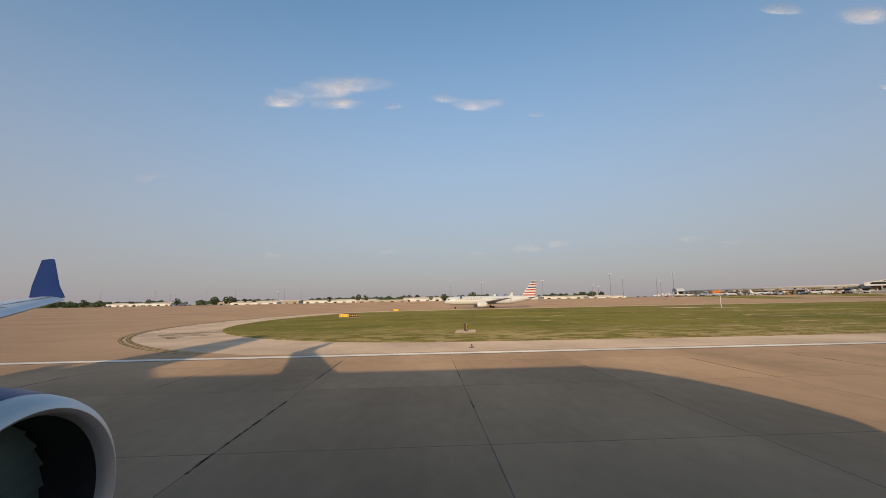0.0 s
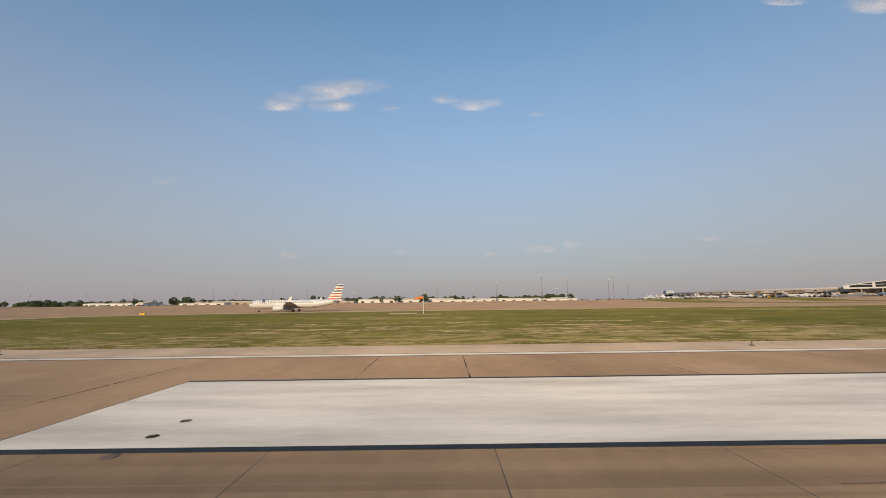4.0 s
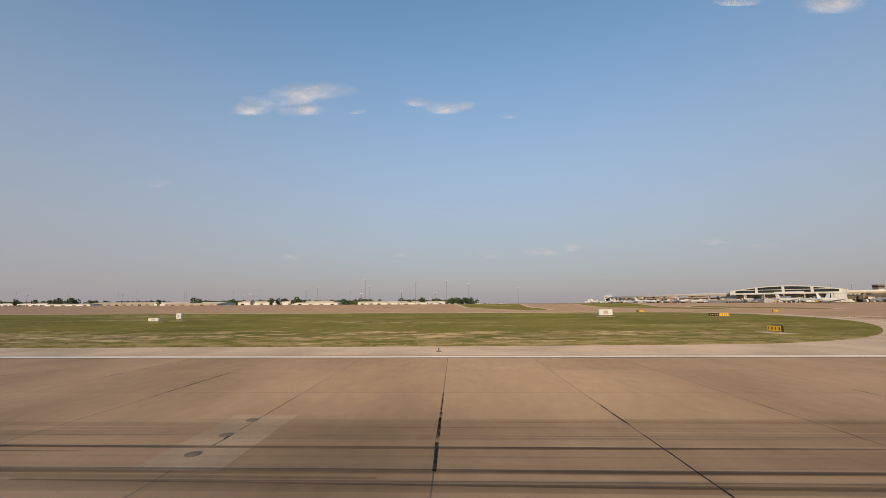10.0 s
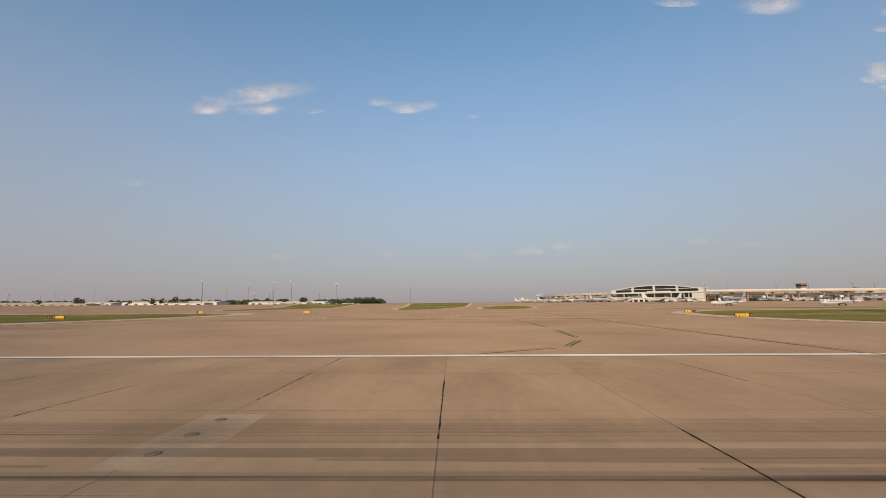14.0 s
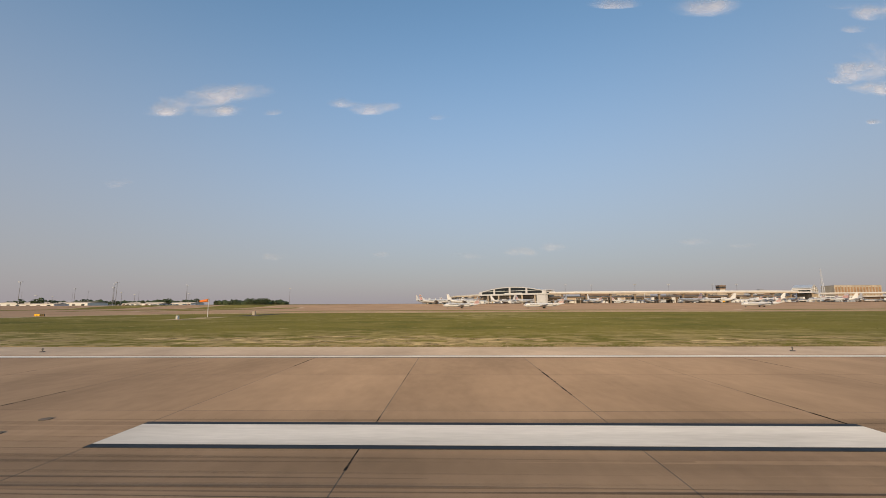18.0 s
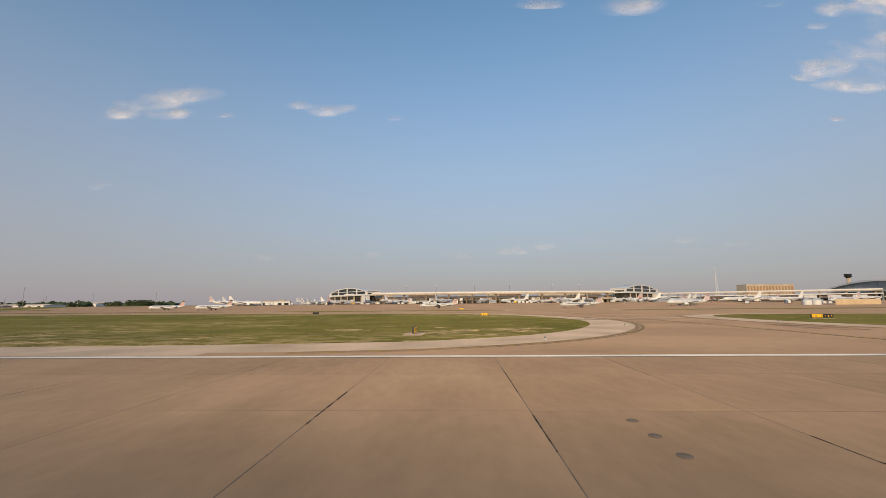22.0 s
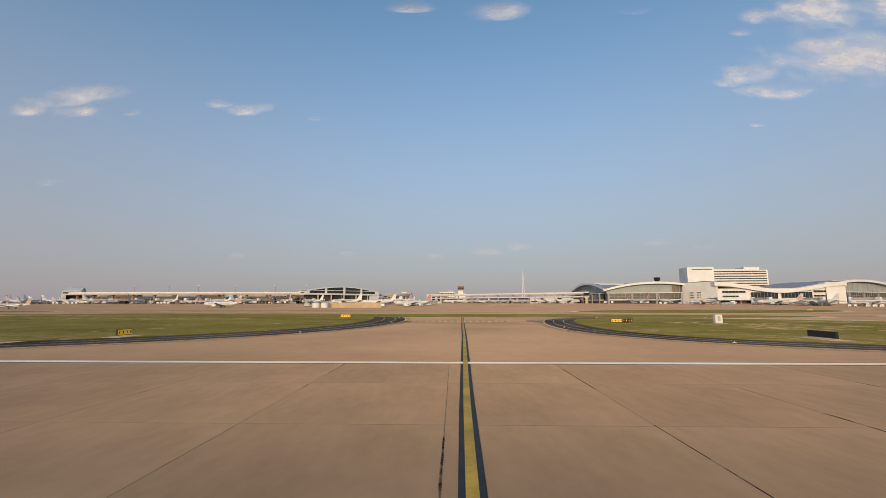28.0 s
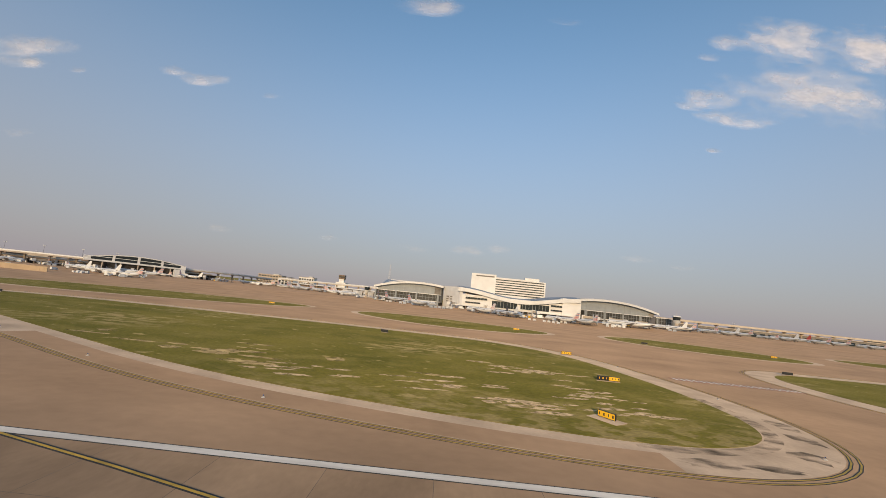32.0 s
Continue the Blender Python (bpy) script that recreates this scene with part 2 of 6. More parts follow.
# ---- building blocks; all sizes in true metres ----
def box(bm, x, y, z, sx, sy, sz, turn=0.0):
    """A box with its base's centre at x, y, z."""
    m = Matrix.Translation((x, y, z + sz / 2)) @ Matrix.Rotation(radians(turn), 4, "Z") @ Matrix.Diagonal((sx, sy, sz, 1))
    return bmesh.ops.create_cube(bm, size=1, matrix=m)["verts"]


def rod(bm, a, b, r0, r1=None, seg=8):
    """A round bar from a to b."""
    a, b = Vector(a), Vector(b)
    m = Matrix.Translation((a + b) / 2) @ (b - a).to_track_quat("Z", "Y").to_matrix().to_4x4()
    bmesh.ops.create_cone(bm, cap_ends=True, segments=seg, radius1=r0, radius2=r0 if r1 is None else r1, depth=(b - a).length, matrix=m)


def prism(bm, pts, z0, z1):
    """An outline in plan, raised from z0 to z1."""
    lo = [bm.verts.new((x, y, z0)) for x, y in pts]
    hi = [bm.verts.new((x, y, z1)) for x, y in pts]
    bm.faces.new(hi)
    bm.faces.new(lo[::-1])
    for i in range(len(pts)):
        j = (i + 1) % len(pts)
        bm.faces.new((lo[i], lo[j], hi[j], hi[i]))


def loft(bm, rings, cap=True):
    """Skin over rings of equally many points."""
    rows = [[bm.verts.new(p) for p in r] for r in rings]
    for a, b in zip(rows, rows[1:]):
        for i in range(len(a)):
            j = (i + 1) % len(a)
            bm.faces.new((a[i], a[j], b[j], b[i]))
    if cap:
        bm.faces.new(rows[0][::-1])
        bm.faces.new(rows[-1])


def ring(x, y, z, ry, rz, seg=14):
    """A ring across the x axis."""
    return [(x, y + ry * math.cos(2 * math.pi * k / seg), z + rz * math.sin(2 * math.pi * k / seg)) for k in range(seg)]


def sweep(bm, path, half, z0, z1):
    """A flat band along a path in plan, of half width half, from z0 to z1."""
    n = len(path)
    left, right = [], []
    for i, (x, y) in enumerate(path):
        a, b = path[max(0, i - 1)], path[min(n - 1, i + 1)]
        d = math.hypot(b[0] - a[0], b[1] - a[1]) or 1
        nx, ny = -(b[1] - a[1]) / d, (b[0] - a[0]) / d
        left.append((x + nx * half, y + ny * half))
        right.append((x - nx * half, y - ny * half))
    rows = [[bm.verts.new((*l, z1)), bm.verts.new((*r, z1)), bm.verts.new((*r, z0)), bm.verts.new((*l, z0))] for l, r in zip(left, right)]
    for a, b in zip(rows, rows[1:]):
        for i in range(4):
            bm.faces.new((a[i], a[(i + 1) % 4], b[(i + 1) % 4], b[i]))
    bm.faces.new(rows[0][::-1])
    bm.faces.new(rows[-1])


def mesh_of(name, bm, material, smooth=False):
    bmesh.ops.recalc_face_normals(bm, faces=bm.faces)
    bmesh.ops.scale(bm, vec=(S, S, S), verts=bm.verts)
    me = bpy.data.meshes.new(name)
    bm.to_mesh(me)
    bm.free()
    me.materials.append(material)
    if smooth:
        me.polygons.foreach_set("use_smooth", [True] * len(me.polygons))
        me.set_sharp_from_angle(angle=radians(40))
    return me


def part(name, bm, material, parent=None, label="", smooth=False):
    """One mesh object, under its thing or part if one is given."""
    ob = new(name, mesh_of(name, bm, material, smooth))
    if parent:
        ob.parent = parent
    return tagged(ob, label)


def lift(x, y):
    """Height of the ground, which rises a little towards the terminals."""
    a = min(1, max(0, (y - 370) / 110))
    return 3.3 * a * a * (3 - 2 * a)


def drape(bm):
    """Lays a flat sheet onto the rising ground."""
    for y in range(370, 481, 10):
        bmesh.ops.bisect_plane(bm, geom=bm.verts[:] + bm.edges[:] + bm.faces[:], plane_co=(0, y, 0), plane_no=(0, 1, 0))
    for v in bm.verts:
        v.co.z += lift(v.co.x, v.co.y)
    return bm


# fixed to foundations below the rising apron
FOUNDED = ("guideway", "terminal", "station", "hotel", "tower", "mast", "building")


def thing(name, label, category, x=0.0, y=0.0, z=0.0, turn=0.0, group="", kind=""):
    ob = new(name)
    ob.empty_display_size = 0.2
    ob.matrix_basis = pose(S * x, S * y, S * (z + (0 if category in FOUNDED and x > 450 else lift(x, y))), 0, 0, turn)
    return tagged(ob, label, category, group, kind)


def at(x, y, z=0.0, turn=0.0):
    return pose(S * x, S * y, S * (z + lift(x, y)), 0, 0, turn)


def soft(pts, times=3):
    """Rounds an outline by cutting its corners."""
    for _ in range(times):
        out = []
        for i in range(len(pts)):
            (ax, ay), (bx, by) = pts[i], pts[(i + 1) % len(pts)]
            out += [(0.75 * ax + 0.25 * bx, 0.75 * ay + 0.25 * by), (0.25 * ax + 0.75 * bx, 0.25 * ay + 0.75 * by)]
        pts = out
    return pts


def grown(pts, d):
    """An outline moved outwards by d."""
    n, out = len(pts), []
    area = sum(pts[i][0] * pts[(i + 1) % n][1] - pts[(i + 1) % n][0] * pts[i][1] for i in range(n))
    s = 1 if area > 0 else -1
    for i in range(n):
        a, b = pts[i - 1], pts[(i + 1) % n]
        L = math.hypot(b[0] - a[0], b[1] - a[1]) or 1
        out.append((pts[i][0] + s * d * (b[1] - a[1]) / L, pts[i][1] - s * d * (b[0] - a[0]) / L))
    return out


# ---- the ground: one sheet to the horizon ----
bm = bmesh.new()
prism(bm, [(-9000, -6000), (9000, -6000), (9000, 9000), (-9000, 9000)], -2.0, -0.06)
drape(bm)
tagged(part("ground", bm, GRASS), "wide flat airfield ground of dry grass", "ground", kind="structure")

# concrete of the taxiways and aprons
bm = bmesh.new()
prism(bm, [(-700, 30.9), (2600, 30.9), (2600, 600), (-700, 600)], -0.05, 0.0)
tagged(part("pavement", drape(bm), TAXI), "sunlit tan concrete of taxiways and aprons", "pavement", kind="structure")
for x0, x1, y1, label in ((384, 446, 2600, "long taxiway that runs straight away from the runway"), (560, 1330, 1300, "tan concrete apron before the curved concourse"), (1330, 2600, 800, "tan concrete apron round the newer terminal")):
    bm = bmesh.new()
    prism(bm, [(x0, 600), (x1, 600), (x1, y1), (x0, y1)], -0.05, 0.0)
    tagged(part("pavement", drape(bm), TAXI), label, "pavement", kind="structure")
bm = bmesh.new()
prism(bm, [(-700, -32), (2600, -32), (2600, 30.9), (-700, 30.9)], -0.055, -0.003)
runway = tagged(part("runway", bm, FILLER), "concrete runway of square slabs with dark joints", "runway", kind="structure")

# islands of grass between the taxiways: outline, kind of shoulder, reach of the shoulder
ISLANDS = [
    ([(-37, 112), (-35, 66), (-15, 41), (12, 36.5), (330, 36.5), (352, 43), (370, 58), (390, 82), (404, 112), (408, 150), (398, 172), (-20, 172)], PALE, 10.0),
    ([(562, 100), (572, 62), (592, 45), (640, 36.5), (940, 36.5), (972, 48), (988, 80), (984, 112), (966, 150), (900, 168), (620, 178), (575, 150)], PALE, 7.0),
    ([(1029, 121), (1021, 84), (1030, 46), (1062, 36.5), (1196, 36.5), (1208, 38.5), (1168, 61), (1124, 88), (1076, 122)], PALE, 7.0),
    ([(1240, 62), (1275, 40), (1325, 39.5), (1354, 56), (1367, 86), (1362, 130), (1342, 152), (1270, 152), (1206, 126), (1204, 84)], PALE, 9.0),
    ([(1420, 116), (1411, 84), (1412, 56), (1432, 41), (1470, 38), (1560, 38), (1577, 39.5), (1545, 61), (1500, 86), (1460, 116)], PALE, 7.0),
    ([(1506, 141), (1560, 98), (1612, 72), (1650, 53), (1694, 43), (1714, 44), (1724, 56), (1724, 84), (1714, 126), (1680, 143)], PALE, 7.0),
    ([(1768, 84), (1776, 60), (1810, 44), (2300, 38), (2300, 132), (1800, 132), (1774, 122)], PALE, 7.0),
]
for pts, edge, reach in ISLANDS:
    out = soft(pts)
    bm = bmesh.new()
    prism(bm, [(x, max(y, 31.2)) for x, y in grown(out, reach)], -0.04, 0.012)
    shoulder = tagged(part("shoulder", bm, edge), "pale concrete shoulder round a grass island" if edge is PALE else "dark asphalt shoulder round a grass island", "pavement", kind="structure")
    bm = bmesh.new()
    prism(bm, out, -0.02, 0.07)
    tagged(part("lawn", bm, GRASS), "green airfield grass with dry straw patches", "grass", kind="structure")
    for d in ((reach + 0.35, reach + 1.1) if edge is PALE else (reach + 0.5,)):
        line = grown(out, d)
        k0 = max(range(len(line)), key=lambda i: -line[i][1])
        line = line[k0:] + line[:k0 + 1]
        line = [q for q in line if q[1] > 31.9]
        bm = bmesh.new()
        sweep(bm, line, 0.08, 0.004, 0.02)
        part("edge_line", bm, YELLOW, shoulder)
        bm = bmesh.new()
        sweep(bm, line, 0.17, 0.002, 0.015)
        part("edge_line_border", bm, BLACK, shoulder)



def cut(pts, x, keep):
    """The part of an outline on one side of a line across the runway (keep: 1 beyond x, -1 before it)."""
    out = []
    for i in range(len(pts)):
        a, b = pts[i], pts[(i + 1) % len(pts)]
        ia, ib = (a[0] - x) * keep >= 0, (b[0] - x) * keep >= 0
        if ia:
            out.append(a)
        if ia != ib:
            k = (x - a[0]) / (b[0] - a[0])
            out.append((x, a[1] + k * (b[1] - a[1])))
    return out


for i, x, keep in ((3, 1337, 1), (4, 1438, -1)):
    pts, _, reach = ISLANDS[i]
    bm = bmesh.new()
    prism(bm, cut([(px, max(py, 32.2)) for px, py in grown(soft(pts), reach - 0.3)], x, keep), -0.03, 0.02)
    tagged(part("asphalt_shoulder", bm, ASPHALT), "dark worn asphalt shoulder round a grass island", "pavement", kind="structure")

# pale joints that run round the asphalt
for i, x, keep in ((3, 1339, 1), (4, 1436, -1)):
    pts, _, reach = ISLANDS[i]
    for d in (0.35, 0.68):
        run = [(px, py) for px, py in grown(soft(pts, 4), reach * d) if (px - x) * keep > 0]
        low = min(range(len(run)), key=lambda k: run[k][1] + (0 if abs(run[k][0] - x) < 14 else 500))
        run = run[low:] + run[:low]
        legs, leg = [], []
        for q in run:
            if leg and math.hypot(q[0] - leg[-1][0], q[1] - leg[-1][1]) > 12:
                legs.append(leg)
                leg = []
            leg.append(q)
        for leg in legs + [leg]:
            if len(leg) > 3:
                bm = bmesh.new()
                sweep(bm, leg, 0.07, 0.0, 0.026)
                tagged(part("asphalt_joint", bm, PALE), "pale worn joint in the asphalt shoulder", "joint", kind="structure")

# tan concrete between the narrow pale verge of the last island and its edge lines
out = soft(ISLANDS[5][0], 4)
run = [(a, b) for a, b in zip(grown(out, 2.6), grown(out, 6.9)) if 1610 < a[0] < 1703 and a[1] < 75]
bm = bmesh.new()
for (a, b), (c, d) in zip(run, run[1:]):
    if math.dist(a, c) < 25:
        prism(bm, [a, b, d, c], 0.0, 0.016)
tagged(part("shoulder_tan_strip", bm, TAXI), "tan concrete strip beside the pale grass verge", "pavement", kind="structure")

# far strips of grass between the parallel taxiways
FAR = [
    ([(1180, 140), (1500, 112), (1500, 150), (1250, 172)], 0), ([(1446, 178), (1450, 226), (1530, 256), (1602, 252), (1600, 224), (1560, 190), (1500, 166)], 0),
    ([(1625, 232), (1645, 262), (1690, 255), (1735, 232), (1738, 210), (1700, 186), (1660, 192)], 0), ([(1770, 236), (1795, 262), (1835, 256), (1866, 225), (1862, 192), (1815, 184), (1780, 205)], 0), ([(1905, 236), (1930, 260), (2060, 260), (2060, 200), (1930, 202)], 0),
    ([(1040, 190), (1180, 190), (1180, 214), (1040, 214)], 0), ([(860, 205), (985, 205), (985, 226), (860, 226)], 0),
    ([(600, 210), (830, 210), (830, 232), (600, 232)], 0), ([(1200, 205), (1380, 205), (1380, 228), (1200, 228)], 0),
    ([(330, 238), (386, 238), (386, 1200), (250, 1200)], 0), ([(444, 238), (486, 238), (520, 520), (560, 1200), (444, 1200)], 0), ([(506, 238), (540, 238), (570, 400), (526, 400)], 0),
]
for pts, _ in FAR:
    bm = bmesh.new()
    prism(bm, grown(soft(pts), 4.0), -0.04, 0.011)
    tagged(part("shoulder", drape(bm), PALE), "pale concrete shoulder round a strip of grass", "pavement", kind="structure")
    bm = bmesh.new()
    prism(bm, soft(pts), -0.02, 0.06)
    tagged(part("lawn", drape(bm), GRASS), "narrow strip of grass between two taxiways", "grass", kind="structure")

# runway shoulder beside the edge stripe
bm = bmesh.new()
prism(bm, [(-700, 31.0), (2600, 31.0), (2600, 36.4), (-700, 36.4)], -0.04, 0.008)
tagged(part("runway_shoulder_base", bm, TAXI), "tan concrete beside the runway edge stripe", "pavement", kind="structure")
for a, b in ((12, 352), (620, 940), (1062, 1200), (1275, 1325), (1432, 1575), (1790, 2300)):
    bm = bmesh.new()
    prism(bm, [(a, 31.1), (b, 31.1), (b, 37.2), (a, 37.2)], -0.03, 0.016)
    tagged(part("runway_shoulder", bm, PALE), "pale weathered concrete runway shoulder", "pavement", kind="structure")


# ---- painted markings ----
def marking(name, label, pts, material, z=0.012, border=0.0):
    bm = bmesh.new()
    prism(bm, pts, 0.0, z)
    ob = tagged(part(name, bm, material), label, "marking", kind="structure")
    if border:
        bm = bmesh.new()
        prism(bm, grown(pts, border * 1.4), 0.0, z - 0.005)
        part("border", bm, BLACK, ob)
    return ob


def rect(x0, x1, y0, y1):
    return [(x0, y0), (x1, y0), (x1, y1), (x0, y1)]


marking("edge_stripe", "white painted runway edge stripe", rect(-700, 2600, 29.85, 30.75), PAINT, 0.02, 0.09)
marking("aiming_point", "large white painted aiming point block", rect(87.9, 133.6, 11.5, 20.8), PAINT, 0.02, 0.25)
for x in (244.2, 396.2):
    for y in (11.6, 14.9):
        marking("touchdown_bar", "long white painted touchdown zone bar", rect(x, x + 22.9, y, y + 1.85), PAINT, 0.02, 0.2)
for x in (547.4, 698.8):
    marking("touchdown_bar", "long white painted touchdown zone bar", rect(x, x + 22.9, 11.6, 13.45), PAINT, 0.02, 0.2)


def yellow_line(path, label, half=0.22, edge=0.36):
    bm = bmesh.new()
    sweep(bm, path, half, 0.0, 0.024)
    ob = tagged(part("taxi_line", bm, YELLOW), label, "marking", kind="structure")
    bm = bmesh.new()
    sweep(bm, path, edge, 0.0, 0.018)
    part("border", bm, BLACK, ob)


CENTRE = "yellow taxiway centreline with black borders"
yellow_line([(524.4, 0.6), (523.8, 14), (522.8, 24), (522.4, 32), (522.5, 48), (523.4, 83), (525, 160)], CENTRE)
yellow_line([(1003.9, 0.6), (1002.6, 16), (1002.1, 24), (1002.0, 31), (1002.4, 41), (1002.9, 73), (1002.2, 160)], CENTRE)
yellow_line([(1386.5, 0.6), (1386.8, 18), (1387.6, 53), (1388.4, 100), (1389.8, 160)], CENTRE, 0.16, 0.34)
yellow_line([(409.6, 0.6), (409.4, 14), (409.7, 27.5), (409.7, 36), (410.1, 65), (412.4, 181)], CENTRE, 0.22, 0.33)
yellow_line([(1325, 13.6), (1340.2, 12.6), (1345.2, 11.2), (1349.1, 10.4), (1355.1, 9.8), (1372, 8.0), (1392, 6.5)], "yellow lead-off line with black borders")
yellow_line([(1560, 78), (1587, 61.6), (1616, 44.9), (1635.5, 34.8), (1649, 29.8), (1660, 26.8), (1668, 24.4), (1690, 18.5), (1720, 12.0)], "thin yellow lead-off line with black borders", 0.11, 0.25)
# worn remains of the lines that curve off the runway
for path in ([(506.4, 96), (506.5, 84)], [(506.6, 78), (506.5, 64)], [(506.2, 56), (505.6, 46)], [(504.6, 41.5), (502, 36.5)], [(500.5, 35), (494, 31.6)], [(426.6, 100), (426.4, 84)], [(426.3, 70), (426.2, 60)], [(426.0, 55), (425.6, 47)]):
    yellow_line(path, "short worn piece of a yellow lead-off line", 0.16, 0.30)

# ---- terminal with the raised people-mover track ----
def along(path, step):
    """Points every step metres along a path, with the heading in degrees."""
    out, left = [], 0.0
    for (ax, ay), (bx, by) in zip(path, path[1:]):
        d = math.hypot(bx - ax, by - ay)
        while left <= d:
            out.append((ax + (bx - ax) * left / d, ay + (by - ay) * left / d, math.degrees(math.atan2(by - ay, bx - ax))))
            left += step
        left -= d
    return out


def smooth_path(path, times=2):
    for _ in range(times):
        out = [path[0]]
        for (ax, ay), (bx, by) in zip(path, path[1:]):
            out += [(0.75 * ax + 0.25 * bx, 0.75 * ay + 0.25 * by), (0.25 * ax + 0.75 * bx, 0.25 * ay + 0.75 * by)]
        path = out + [path[-1]]
    return path


def aside(path, d):
    """A path shifted to its left by d."""
    n, out = len(path), []
    for i, (x, y) in enumerate(path):
        a, b = path[max(0, i - 1)], path[min(n - 1, i + 1)]
        L = math.hypot(b[0] - a[0], b[1] - a[1]) or 1
        out.append((x - d * (b[1] - a[1]) / L, y + d * (b[0] - a[0]) / L))
    return out


TRACK = smooth_path([(800, 1260), (770, 1210), (747, 1160), (715, 1060), (700, 960), (700, 860), (712, 770), (755, 659), (800, 600), (843, 556), (900, 543), (1000, 537), (1100, 543), (1172, 556), (1217, 596), (1260, 640), (1296, 700), (1306, 780), (1290, 860), (1270, 940)])
guideway = thing("guideway", "raised cream concrete people-mover track on tall columns", "guideway")
bm = bmesh.new()
sweep(bm, TRACK, 4.6, 15.8, 17.2)
part("deck", bm, BEIGE, guideway)
for side in (-4.5, 4.5):
    bm = bmesh.new()
    sweep(bm, aside(TRACK, side), 0.25, 17.2, 19.0)
    part("parapet", bm, CREAM, guideway)
    bm = bmesh.new()
    sweep(bm, aside(TRACK, side), 0.35, 15.4, 16.1)
    part("edge_beam", bm, BEIGE, guideway)
column = None
for x, y, turn in along(TRACK, 31.0):
    if column is None:
        bm = bmesh.new()
        box(bm, 0, 0, 0, 2.2, 1.6, 14.0)
        loft(bm, [[(-1.1, -1.2, 14.0), (1.1, -1.2, 14.0), (1.1, 1.2, 14.0), (-1.1, 1.2, 14.0)], [(-1.3, -4.2, 15.8), (1.3, -4.2, 15.8), (1.3, 4.2, 15.8), (-1.3, 4.2, 15.8)]])
        column = mesh_of("column", bm, COLUMN)
    ob = new("column", column)
    ob.parent = guideway
    ob.matrix_basis = at(x, y, -lift(x, y), turn)

# the curved concourse behind the track
CURVE = [p for p in TRACK if 600 < p[0] < 1290 and p[1] < (1200 if p[0] < 900 else 700)]
concourse = thing("terminal_building", "long curved brown and cream concrete airport concourse", "terminal")
back = aside(CURVE, 24)
# The ground storey's colour carries the shade under the raised track.
for name, off, half, z0, z1, m in (("ground_storey", 24, 13.0, 0.0, 7.4, UNDERSHADE), ("floor_band", 24, 14.2, 7.4, 8.3, SHADEC), ("upper_storey", 24, 13.2, 8.3, 10.4, BANDGLASS), ("fascia", 24, 14.6, 10.4, 11.6, BROWN), ("roof_storey", 30, 8.0, 11.6, 13.4, BEIGE)):
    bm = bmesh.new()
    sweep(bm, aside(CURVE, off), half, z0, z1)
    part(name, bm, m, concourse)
pier = None
for x, y, turn in along(aside(CURVE, 10.2), 9.0):
    if pier is None:
        bm = bmesh.new()
        box(bm, 0, 0, 0, 1.4, 1.0, 9.6)
        pier = mesh_of("pier", bm, COLUMN)
    ob = new("pier", pier)
    ob.parent = concourse
    ob.matrix_basis = at(x, y, -lift(x, y), turn)
for i, (x, y, turn) in enumerate(along(aside(CURVE, 34), 62.0)):
    bm = bmesh.new()
    box(bm, 0, 0, 13.4, 22 + 9 * (i % 3), 9, 2.2 + (i * 7 % 3) * 0.8)
    box(bm, 4, -1, 15.2, 6, 5, 2.5)
    penthouse = part("plant_room", bm, BROWN if i % 2 else BEIGE, concourse)
    penthouse.matrix_basis = at(x, y, -lift(x, y), turn)


